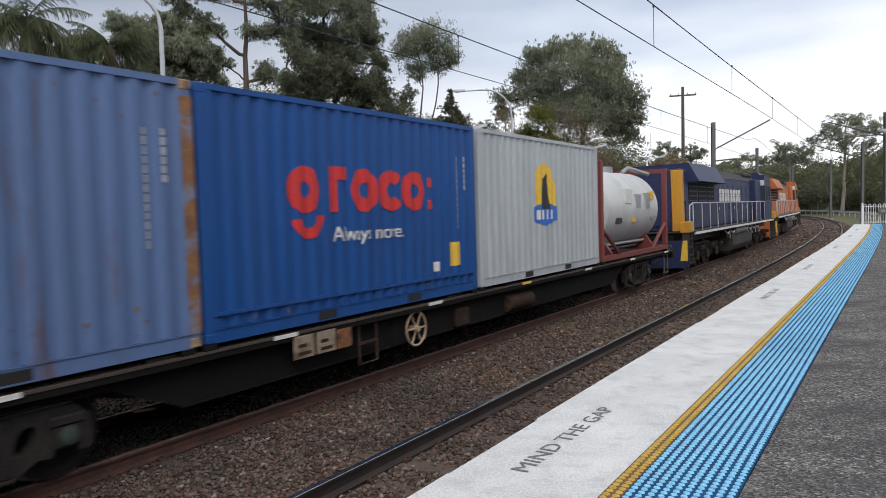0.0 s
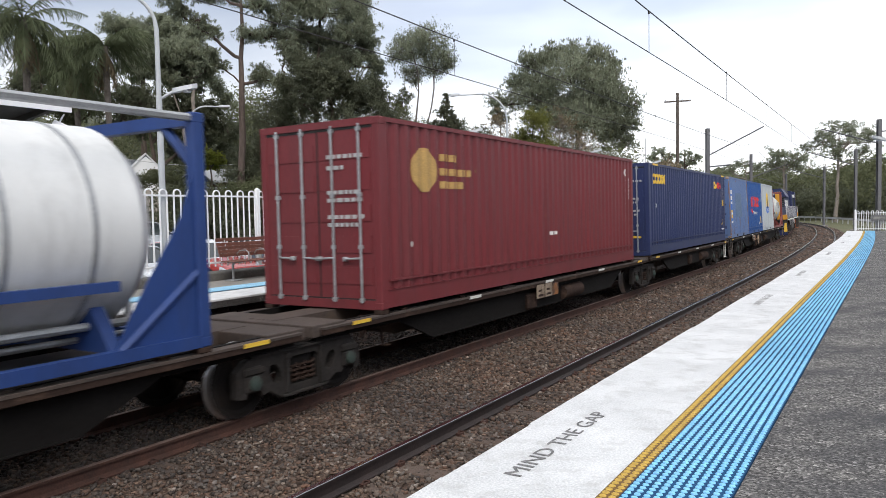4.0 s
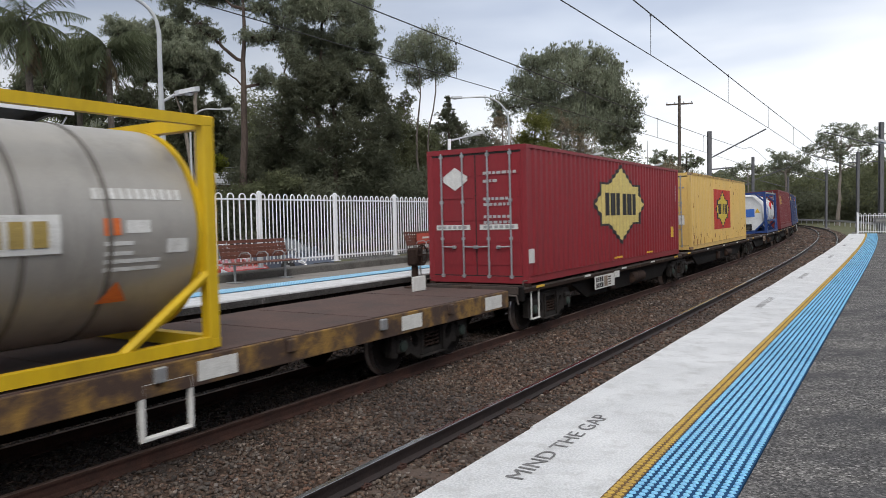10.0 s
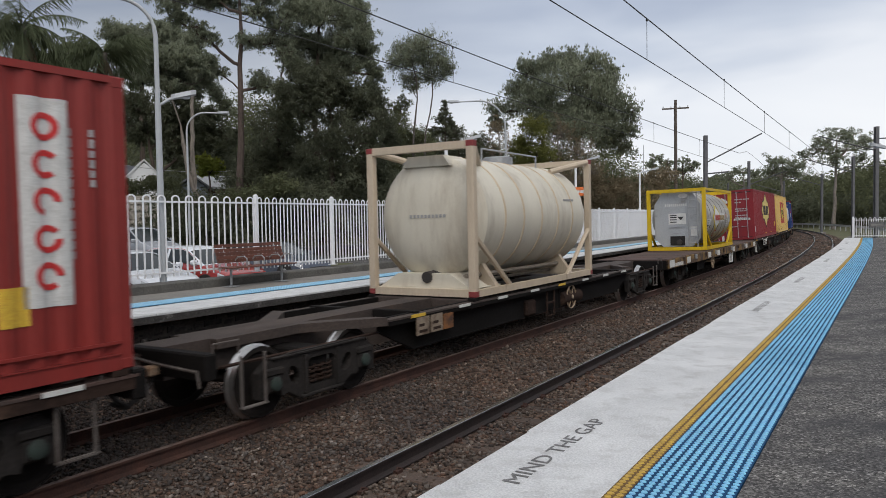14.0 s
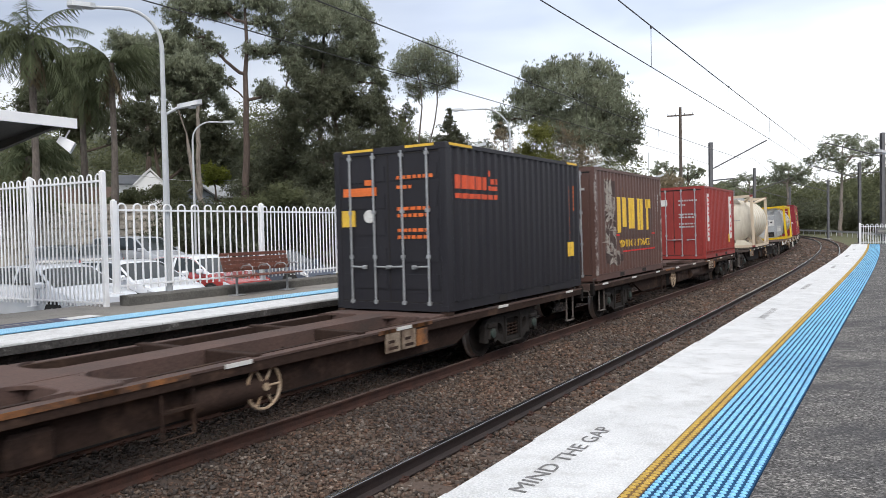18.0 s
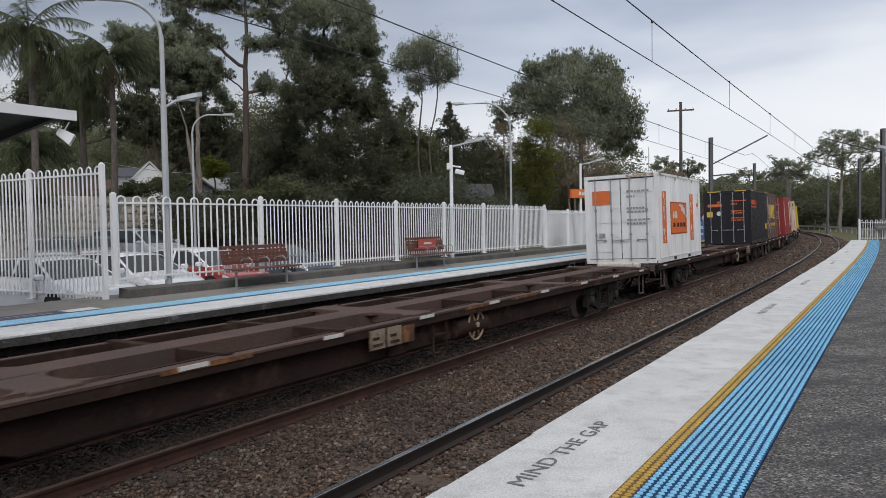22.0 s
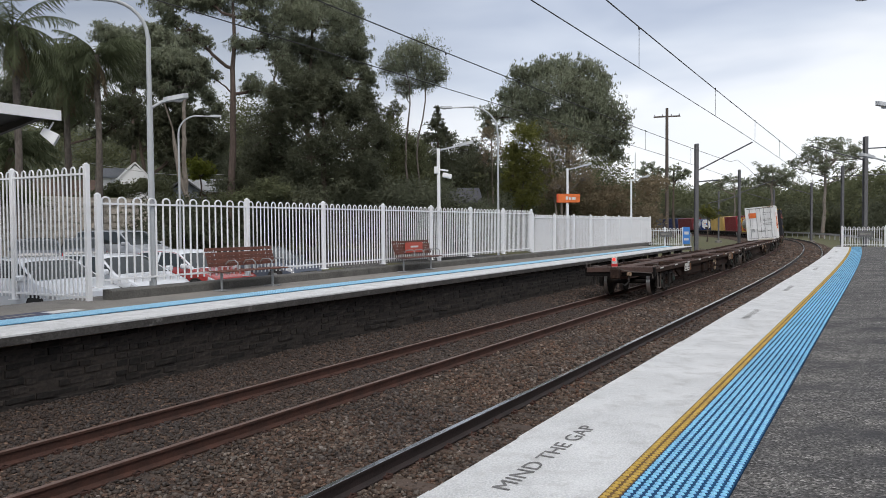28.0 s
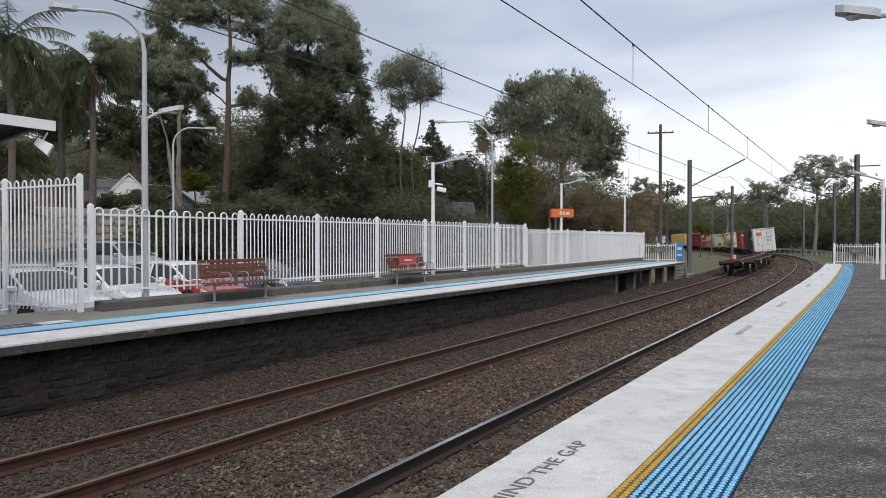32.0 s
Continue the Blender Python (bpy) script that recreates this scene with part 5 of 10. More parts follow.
def build_train():
    L20, L40 = 6.058, 12.192
    # four-container wagon behind the locomotives
    w = skeleton_wagon("long dark container flat wagon loaded with four boxes", 157.2, 183.0, (161.3, 179.7), ((157.65, 163.6), (163.72, 169.8), (169.93, 176.0), (176.26, 182.3)), hw=(167.9,), plates=((165.6, PLATE),), style="dark")
    b = container("blue_container", "faded grey-blue steel shipping container with rusty corner posts", (0.10, 0.165, 0.33), L20, 2.9, 0.12, cast=RUSTY)
    load(b, 157.65, 163.65, w)
    deco_faded_blue(b)
    scuffs(b, L20, 2.9, 40, 41)
    b = container("blue_container", "bright blue steel shipping container with a red logo", (0.007, 0.07, 0.27), L20, 2.9, 0.0)
    load(b, 163.75, 169.8, w)
    deco_bright_blue(b)
    scuffs(b, L20, 2.9, 10, 42)
    b = container("white_container", "pale grey-white steel shipping container with a lighthouse emblem", (0.43, 0.465, 0.49), L20, 2.9, 0.0)
    load(b, 169.95, 176.0, w)
    deco_lighthouse(b)
    t = tank_container("tank_container", "grey-white tank in a red-brown frame", (0.55, 0.56, 0.56), (0.20, 0.05, 0.045), "A")
    load(t, 176.27, 182.32, w)
    # five-part articulated wagon
    pack = dict(style="pack", reflect=5)
    w = skeleton_wagon("front part of an articulated container wagon carrying a dark blue box", 143.9, 157.0, (155.0,), ((143.95, 156.1),), ends=(False, True), **pack)
    b = container("blue_container", "dark navy blue steel shipping container with yellow lettering shapes", (0.022, 0.034, 0.105), L40, 2.9, 0.0, plain_base=True)
    load(b, 143.95, 156.14, w)
    deco_navy(b)
    scuffs(b, L40, 2.9, 14, 43)
    w = skeleton_wagon("middle part of an articulated container wagon carrying a dark red box", 128.6, 143.7, (143.8,), ((130.0, 142.2),), ends=(False, False), plates=((136.0, PLATE),), **pack)
    b = container("red_container", "dark red steel shipping container with a gold emblem", (0.16, 0.025, 0.03), L40, 2.9, 0.0, plain_base=True)
    load(b, 130.02, 142.2, w)
    deco_dark_red(b)
    scuffs(b, L40, 2.9, 30, 44)
    w = skeleton_wagon("middle part of an articulated container wagon with one tank aboard", 113.2, 128.4, (128.5,), ((120.78, 126.84),), ends=(False, False), plates=((119.0, PLATE),), **pack)
    t = tank_container("tank_container", "white tank with hazard labels in a blue frame", (0.70, 0.71, 0.71), (0.018, 0.05, 0.19), "B")
    load(t, 120.78, 126.84, w)
    w = skeleton_wagon("middle part of an articulated container wagon carrying a yellow box", 97.8, 113.0, (113.1,), ((99.3, 111.5),), ends=(False, False), **pack)
    b = container("yellow_container", "rust-stained yellow steel shipping container with a red panel", (0.70, 0.47, 0.15), L40, 2.9, 0.06, cast=RUSTY, rails=surface("rusty_yellow_rail", (0.62, 0.42, 0.13), (0.5, 0.33, 0.1), 1.5, 0.7, dirt=(0.15, 0.065, 0.03), dirt_at=(0.45, 0.6), dirt_scale=2.5))
    load(b, 99.3, 111.49, w)
    deco_yellow(b)
    w = skeleton_wagon("rear part of an articulated container wagon carrying a red box", 84.6, 97.6, (97.7, 86.4), ((84.9, 97.1),), ends=(True, False), **pack)
    number_board(w[0], 88.8 - w[1])
    b = container("red_container", "crimson steel shipping container with a cream star badge", (0.25, 0.02, 0.028), L40, 2.9, 0.0)
    load(b, 84.92, 97.11, w)
    deco_crimson(b)
    scuffs(b, L40, 2.9, 24, 45)
    # decked flat wagon with the yellow-framed tank
    w = deck_wagon(64.2, 83.9, (66.7, 81.5), 71.92, 76.08)
    t = tank_container("tank_container", "dull silver tank with a white diamond sign in a yellow frame", (0.44, 0.42, 0.385), (0.66, 0.44, 0.01), "Y")
    load(t, 70.8, 76.86, w)
    w = skeleton_wagon("dark container flat wagon carrying a cream tank", 44.9, 63.7, (61.7, 47.0), ((51.0, 57.05),), hw=(55.8,), plates=((49.6, PLATE),), style="dark", open_ends=True)
    t = tank_container("tank_container", "cream insulated tank in a rust-stained cream frame", (0.66, 0.615, 0.51), (0.58, 0.48, 0.36), "C")
    load(t, 51.04, 57.1, w)
    w = skeleton_wagon("brown container flat wagon with a red box and a brown box", 25.3, 44.2, (42.2, 27.7), ((25.66, 31.7), (38.0, 44.0)), hw=(33.15,), plates=((39.0, PLATE),))
    b = container("red_container", "red-orange steel shipping container with vertical white panels", (0.28, 0.034, 0.028), L20, 2.9, 0.0)
    load(b, 37.99, 44.05, w)
    deco_red_panels(b)
    b = container("brown_container", "brown steel shipping container with a grey carving and yellow sign", (0.11, 0.06, 0.05), L20, 2.9, 0.03)
    load(b, 25.6, 31.66, w)
    deco_brown(b)
    scuffs(b, L20, 2.9, 20, 46)
    w = skeleton_wagon("long brown container flat wagon with two boxes aboard", -0.3, 24.7, (21.2, 3.7), ((0.0, 6.05), (18.5, 24.6)), hw=(14.3,), plates=((17.2, PLATE),))
    b = container("black_container", "black steel shipping container with orange lettering shapes", (0.016, 0.0155, 0.021), L20, 2.9, 0.0)
    load(b, 18.5, 24.56, w)
    deco_black(b)
    b = container("white_container", "white steel hire container with orange signs", (0.84, 0.85, 0.86), L20, 2.9, 0.0)
    load(b, 0.0, 6.058, w)
    deco_hire(b)
    w = skeleton_wagon("empty rust-brown container flat wagon", -25.9, -1.1, (-4.8, -22.1), (), hw=(-11.8,), plates=((-14.5, PLATE),), reflect=11)
    part("end_board", Shape().bbox(11.9, 12.15, -1.02, 0.3, 1.03, 1.17, 0.03), surface("worn_white_timber", (0.66, 0.63, 0.58), (0.5, 0.45, 0.38), 6, 0.85, bump=0.4, dirt=(0.2, 0.12, 0.07), dirt_at=(0.56, 0.68), dirt_scale=7), w[0], "white-painted timber board lying across the deck")
    w = skeleton_wagon("empty rust-brown container flat wagon at the end of the train", -45.6, -26.7, (-28.5, -43.4), (), hw=(-34.6,), plates=((-40.6, WHITE_MARK), (-30.5, PLATE)), reflect=9)
    tail_light(w[0], -45.6 - w[1])
    locomotive("diesel_locomotive", "dark blue and yellow diesel locomotive with side handrails", 184.0, 207.0, (0.018, 0.026, 0.085), (0.60, 0.29, 0.03), (0.60, 0.29, 0.03))
    locomotive("diesel_locomotive", "orange diesel locomotive leading the train round the bend", 208.2, 230.5, (0.45, 0.13, 0.045), (0.55, 0.28, 0.04), (0.45, 0.13, 0.045))


def drape_all():
    for box, length in LOADED:
        if box.name.split(".")[0].endswith("_container") and not box.name.startswith("tank"):
            drape(box, 6.058 if length < 7 else 12.192, 2.9)


def bar_line(sh, x0, x1, z0, z1, n, fill=0.72, seed=1, y=-1.226):
    """A line of n upright bars standing for lettering that is not spelled out."""
    rng = random.Random(seed)
    p = (x1 - x0) / n
    for i in range(n):
        f = fill * rng.uniform(0.85, 1.1)
        sh.box(x0 + i * p, x0 + (i + f) * p, y - 0.004, y + 0.012, z0, z1)
    return sh


def flat_poly(points, y=-1.226, thick=0.012):
    """Flat sign with that (x, z) outline on the near side."""
    return Shape().prism(points, "y", y - 0.004, y + thick)


def flat_ring(sh, cx, cz, r1, r0, a0=0.0, a1=360.0, y=-1.226, n=24, sx=1.0):
    ang = [radians(a0 + (a1 - a0) * i / n) for i in range(n + 1)]
    vs = [(cx + sx * r * math.cos(a), yy, cz + r * math.sin(a)) for a in ang for r, yy in ((r0, y - 0.005), (r1, y - 0.005), (r1, y + 0.01), (r0, y + 0.01))]
    return sh.add(vs, [(4 * i + j, 4 * i + (j + 1) % 4, 4 * i + 4 + (j + 1) % 4, 4 * i + 4 + j) for i in range(n) for j in range(4)])


def star(cx, cz, w, h):
    """Badge: square with pointed wings on all four sides."""
    a, b = w * 0.385, h * 0.26
    pts = [(-a, -b), (-a * 0.62, -b), (0, -h / 2), (a * 0.62, -b), (a, -b), (a, -b * 0.55), (w / 2, 0), (a, b * 0.55), (a, b), (a * 0.62, b), (0, h / 2), (-a * 0.62, b), (-a, b), (-a, b * 0.55), (-w / 2, 0), (-a, -b * 0.55)]
    return [(cx + x, cz + z) for x, z in pts]


def side_words(box, text, x, z, size, mat, squeeze=1.0, name="lettering", y=-1.236, spacing=1.0):
    me = words(text, size, mat, name, squeeze, 0.003, spacing)
    return part(name, me, None, box, at=Matrix.Translation((x, y, z)) @ Matrix.Rotation(math.pi / 2, 4, "X"))


def deco_faded_blue(b):
    marks(b, 6.058, 2.9, seed=1)
    rust = surface("corner_rust", (0.27, 0.13, 0.05), (0.15, 0.07, 0.04), 5, 0.9, dirt=(0.16, 0.2, 0.3), dirt_at=(0.5, 0.62), dirt_scale=3.5)
    part("rust_patch", Shape().box(-3.035, -2.885, -1.2265, -1.2, 0.15, 2.7), rust, b)
    part("rust_patch", Shape().box(2.885, 3.035, -1.2265, -1.2, 0.15, 2.72), rust, b)
    part("old_logo_patch", side_patch(Shape(), -1.0, 0.9, 0.95, 2.15), surface("patch_blue", (0.085, 0.135, 0.22), (0.10, 0.155, 0.25), 1.5, 0.6), b)
    sign = part("hire_sign", side_patch(Shape(), -2.5, -2.12, 0.72, 2.38, -1.229), BLUE_MARK, b, "blue sign with yellow and white blocks")
    sh = Shape()
    for z, h in ((2.28, .2), (2.0, .2), (1.72, 0.1), (1.2, .1), (0.8, .1)):
        side_patch(sh, -2.44, -2.18, z - h, z, -1.234)
    part("sign_bars", sh, WHITE_MARK, sign)
    part("sign_panel", side_patch(Shape(), -2.47, -2.15, 0.92, 1.32, -1.233), YELLOW_MARK, sign)
    part("warning_plate", Shape().box(-3.03, -3.01, -0.75, -0.35, 0.75, 1.15), YELLOW_MARK, b)
    for z0, z1 in ((2.42, 2.52), (1.55, 1.63), (1.1, 1.18), (0.45, 0.6)):
        for y0, y1 in ((-1.05, -0.06), (0.06, 1.05)):
            part("door_stripe", Shape().box(-3.028, -3.012, y0, y1, z0, z1), surface("door_navy", (0.03, 0.05, 0.15), (0.025, 0.04, 0.12), 4, 0.6), b)
    for k in range(3):
        for y0, y1 in ((-0.95, -0.45), (-0.35, -0.1), (0.15, 0.5), (0.6, 0.95)):
            part("door_text", Shape().box(-3.034, -3.02, y0, y1, 1.25 + k * 0.1, 1.31 + k * 0.1), WHITE_MARK, b)


def deco_bright_blue(b):
    marks(b, 6.058, 2.9, seed=2)
    part("long_rail", Shape().box(-2.9, 2.9, -1.232, -1.2, 0.30, 0.34), b.children[0].data.materials[0], b)
    z = 1.74
    red = [flat_ring(Shape(), -1.36, z, 0.31, 0.11, sx=0.95), flat_ring(Shape(), -1.3, z - 0.34, 0.30, 0.16, 190, 360), Shape().box(-0.88, -0.72, -1.232, -1.21, z - 0.3, z + 0.32),
           Shape().box(-0.72, -0.5, -1.232, -1.21, z + 0.14, z + 0.32), flat_ring(Shape(), -0.12, z, 0.31, 0.11), flat_ring(Shape(), 0.52, z, 0.31, 0.13, 40, 320), flat_ring(Shape(), 1.12, z, 0.31, 0.12),
           Shape().bbox(1.5, 1.66, -1.232, -1.21, z - 0.3, z - 0.14, 0.01), Shape().bbox(1.5, 1.66, -1.232, -1.21, z + 0.06, z + 0.22, 0.01)]
    for sh in red:
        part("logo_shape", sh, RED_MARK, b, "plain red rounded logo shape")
    side_words(b, "Always more.", -0.82, 1.04, 0.29, WHITE_MARK, 1.0)
    part("warning_plate", side_patch(Shape(), 2.14, 2.5, 0.47, 0.88), YELLOW_MARK, b)
    part("small_plate", side_patch(Shape(), 1.66, 1.78, 0.42, 0.58), WHITE_MARK, b)


def deco_lighthouse(b):
    marks(b, 6.058, 2.9, surface("grey_code", (0.34, 0.34, 0.34), None, 5), seed=3)
    gold = part("emblem_arch", flat_poly([(-0.62, 1.4), (-0.62, 1.95), (-0.45, 2.28), (-0.12, 2.4), (0.2, 2.25), (0.4, 1.95), (0.42, 1.4)]), YELLOW_MARK, b, "yellow arch emblem with a dark tower")
    part("emblem_tower", flat_poly([(-0.32, 1.4), (-0.2, 2.05), (-0.1, 2.16), (0.0, 2.05), (0.12, 1.4)], -1.231), BLACK_MARK, gold)
    base = part("emblem_base", flat_poly([(-0.7, 1.15), (-0.7, 1.45), (-0.12, 1.55), (0.45, 1.45), (0.45, 1.15), (-0.12, 1.04)], -1.229), BLUE_MARK, gold)
    part("emblem_blocks", bar_line(Shape(), -0.55, 0.35, 1.18, 1.38, 4, 0.7, 4, -1.232), WHITE_MARK, base)


def deco_navy(b):
    marks(b, 12.192, 2.9, seed=4)
    for i in range(5):
        part("logo_shape", flat_ring(Shape(), -5.42 + i * 0.31, 2.42, 0.16, 0.065, sx=0.95), YELLOW_MARK, b, "plain yellow ring-shaped logo piece")
    for k, r in enumerate((0.15, 0.11, 0.11)):
        part("small_logo", flat_ring(Shape(), 3.92 + 0.235 * k, 2.28 + r, r, 0.045, n=16), YELLOW_MARK, b)
    part("small_red_logo", flat_ring(Shape(), 4.6, 2.44, 0.14, 0.06, n=16), RED_MARK, b)
    part("small_red_logo", flat_ring(Shape(), 4.86, 2.42, 0.14, 0.07, 50, 310, n=16), RED_MARK, b)
    part("small_red_logo", side_patch(Shape(), 5.01, 5.23, 2.39, 2.45), RED_MARK, b)
    part("small_red_logo", side_patch(Shape(), 5.09, 5.15, 2.31, 2.53, -1.2265), RED_MARK, b)
    part("long_rail", Shape().box(-6.0, 6.0, -1.2245, -1.2, 0.40, 0.43), b.children[0].data.materials[0], b)
    part("warning_triangle", flat_poly([(5.35, 0.72), (5.6, 0.72), (5.475, 0.98)]), YELLOW_MARK, b)
    for x0, x1 in ((-5.6, -5.0), (5.3, 5.9)):
        part("top_stripe", Shape().box(x0, x1, -1.226, -1.2, 2.84, 2.895), YELLOW_MARK, b)
    part("door_bar", Shape().box(-6.1, -6.085, -0.95, 0.95, 0.55, 0.62), YELLOW_MARK, b)
    part("small_plate", side_patch(Shape(), -5.3, -5.15, 1.5, 1.62), WHITE_MARK, b)
    part("warning_plate", side_patch(Shape(), 5.6, 5.78, 1.55, 1.8), YELLOW_MARK, b)
    part("writing_bar", side_patch(Shape(), 5.35, 5.85, 0.5, 0.56, -1.217), WHITE_MARK, b)


def deco_dark_red(b):
    gold = surface("dull_gold", (0.45, 0.28, 0.09), (0.38, 0.24, 0.08), 5, 0.6)
    marks(b, 12.192, 2.9, seed=5)
    part("gold_emblem", flat_ring(Shape(), -4.85, 2.15, 0.36, 0.0), gold, b, "gold round emblem")
    for z, n, x1 in ((2.32, 4, -3.75), (2.08, 7, -3.3), (1.86, 5, -3.6)):
        part("gold_line", bar_line(Shape(), -4.35, x1, z, z + 0.12, n, 0.75, n), gold, b)
    part("side_code_round", flat_ring(Shape(), 5.45, 2.5, 0.1, 0.04), WHITE_MARK, b)
    part("worn_band", Shape().box(-5.9, 5.9, -1.226, -1.2, 0.42, 0.45), b.children[0].data.materials[0], b)
    for x in (0.2, 0.45, -5.3):
        part("small_plate", side_patch(Shape(), x, x + 0.1, 0.92, 1.0), WHITE_MARK, b)


def deco_yellow(b):
    marks(b, 12.192, 2.9, surface("grey_code", (0.34, 0.34, 0.34), None, 5), codes=False, seed=6)
    p = part("red_panel", side_patch(Shape(), -1.92, 1.92, 0.66, 2.37), surface("faded_red", (0.46, 0.035, 0.025), (0.38, 0.04, 0.03), 2, 0.6, dirt=(0.4, 0.16, 0.06), dirt_at=(0.62, 0.75), dirt_scale=3), b, "red painted panel with a badge")
    part("badge_edge", flat_poly(star(0, 1.52, 3.1, 1.6), -1.231), BLACK_MARK, p)
    badge = part("badge", flat_poly(star(0, 1.52, 2.8, 1.42), -1.234), surface("badge_yellow", (0.6, 0.46, 0.06), (0.5, 0.38, 0.06), 3, 0.6), p)
    for i in range(6):
        part("badge_block", Shape().box(-0.94 + i * 0.325, -0.94 + i * 0.325 + 0.22, -1.243, -1.22, 1.3, 1.74), BLACK_MARK, badge)
    rust, stain = surface("deep_rust", (0.085, 0.035, 0.022), (0.17, 0.075, 0.03), 9, 0.9), surface("rust_stain", (0.36, 0.19, 0.06), (0.26, 0.12, 0.04), 7, 0.9)
    rng = random.Random(9)
    pitch = 11.892 / 42
    for i in range(42):
        for k in range(7):
            if rng.random() < (0.15 if i < 8 else 0.6 if i < 32 else 0.4):
                continue
            x = -5.946 + (i + rng.choice((0.12, 0.6, 0.64, 0.02)) + rng.uniform(-0.04, 0.04)) * pitch
            z = rng.uniform(0.2, 0.55) if k < 3 else rng.uniform(0.2, 0.95) if k < 5 else rng.uniform(0.3, 2.6) if k == 5 else rng.uniform(2.45, 2.78)
            if -2.0 < x < 2.0 and 0.55 < z < 2.45:
                continue
            grow = rng.uniform(1.5, 3.8) if i < 9 and k < 4 else rng.uniform(0.7, 1.9)
            w, h = rng.uniform(0.005, 0.022) * grow, rng.uniform(0.012, 0.06) * grow * (1.5 if rng.random() < 0.2 else 1)
            ring = [(x + w * math.cos(a) * rng.uniform(0.55, 1.2), z + h * math.sin(a) * rng.uniform(0.6, 1.25)) for a in np.linspace(0, 2 * math.pi, 8)[:-1]]
            part("rust_spot", Shape().prism(ring, "y", -1.2225, -1.21), rust if rng.random() < 0.6 else stain, b)
    part("door_plate", Shape().box(-6.1, -6.087, -0.95, -0.6, 0.95, 1.3), WHITE_MARK, b)


def deco_crimson(b):
    marks(b, 12.192, 2.9, seed=7)
    cream = surface("cream_badge", (0.62, 0.50, 0.17), (0.54, 0.43, 0.15), 4, 0.6)
    e = part("badge_edge", flat_poly(star(0.0, 1.68, 4.45, 2.2)), BLACK_MARK, b, "black-edged cream star badge")
    part("badge", flat_poly(star(0.0, 1.68, 4.1, 1.98), -1.230), cream, e)
    for i in range(6):
        part("badge_block", Shape().box(-1.36 + i * 0.47, -1.36 + i * 0.47 + 0.32, -1.242, -1.22, 1.38, 1.98), BLACK_MARK, e)
    part("door_badge", Shape().prism([(0.2, 2.3), (0.5, 2.5), (0.8, 2.3), (0.8, 2.2), (0.5, 2.0), (0.2, 2.2)], "x", -6.1, -6.085), WHITE_MARK, b)
    for y0, y1 in ((-1.0, -0.1), (0.15, 1.0)):
        strip = part("door_strip", Shape().box(-6.096, -6.084, y0, y1, 1.14, 1.25), WHITE_MARK, b)
        for k in range(6):
            part("strip_bar", Shape().box(-6.099, -6.09, y0 + 0.08 + k * 0.13, y0 + 0.16 + k * 0.13, 1.165, 1.225), surface("grey_code", (0.34, 0.34, 0.34), None, 5), strip)
    part("warning_plate", side_patch(Shape(), 5.1, 5.4, 0.6, 0.95), YELLOW_MARK, b)
    for x in (-0.6, 2.3):
        part("sill_strip", side_patch(Shape(), x, x + 0.6, 0.2, 0.25), YELLOW_MARK, b)
    part("white_plate", side_patch(Shape(), -6.05, -5.78, 0.42, 0.72), WHITE_MARK, b)


def deco_red_panels(b):
    marks(b, 6.058, 2.9, seed=8)
    for x in (-2.6, 1.98):
        p = part("white_panel", side_patch(Shape(), x, x + 0.46, 0.7, 2.6), WHITE_MARK, b, "vertical white name panel")
        for i in range(5):
            part("panel_block", flat_ring(Shape(), x + 0.23, 2.34 - i * 0.34, 0.13, 0.075, 40 * (i % 2), 360 - 50 * (i % 3), -1.231, 14), RED_MARK, p)
    part("warning_plate", side_patch(Shape(), 1.75, 2.02, 0.55, 0.9), YELLOW_MARK, b)
    part("long_rail", Shape().box(-2.9, 2.9, -1.23, -1.2, 0.26, 0.29), b.children[0].data.materials[0], b)
    part("door_plate", Shape().box(-3.035, -3.02, 0.25, 0.95, 2.15, 2.4), WHITE_MARK, b)


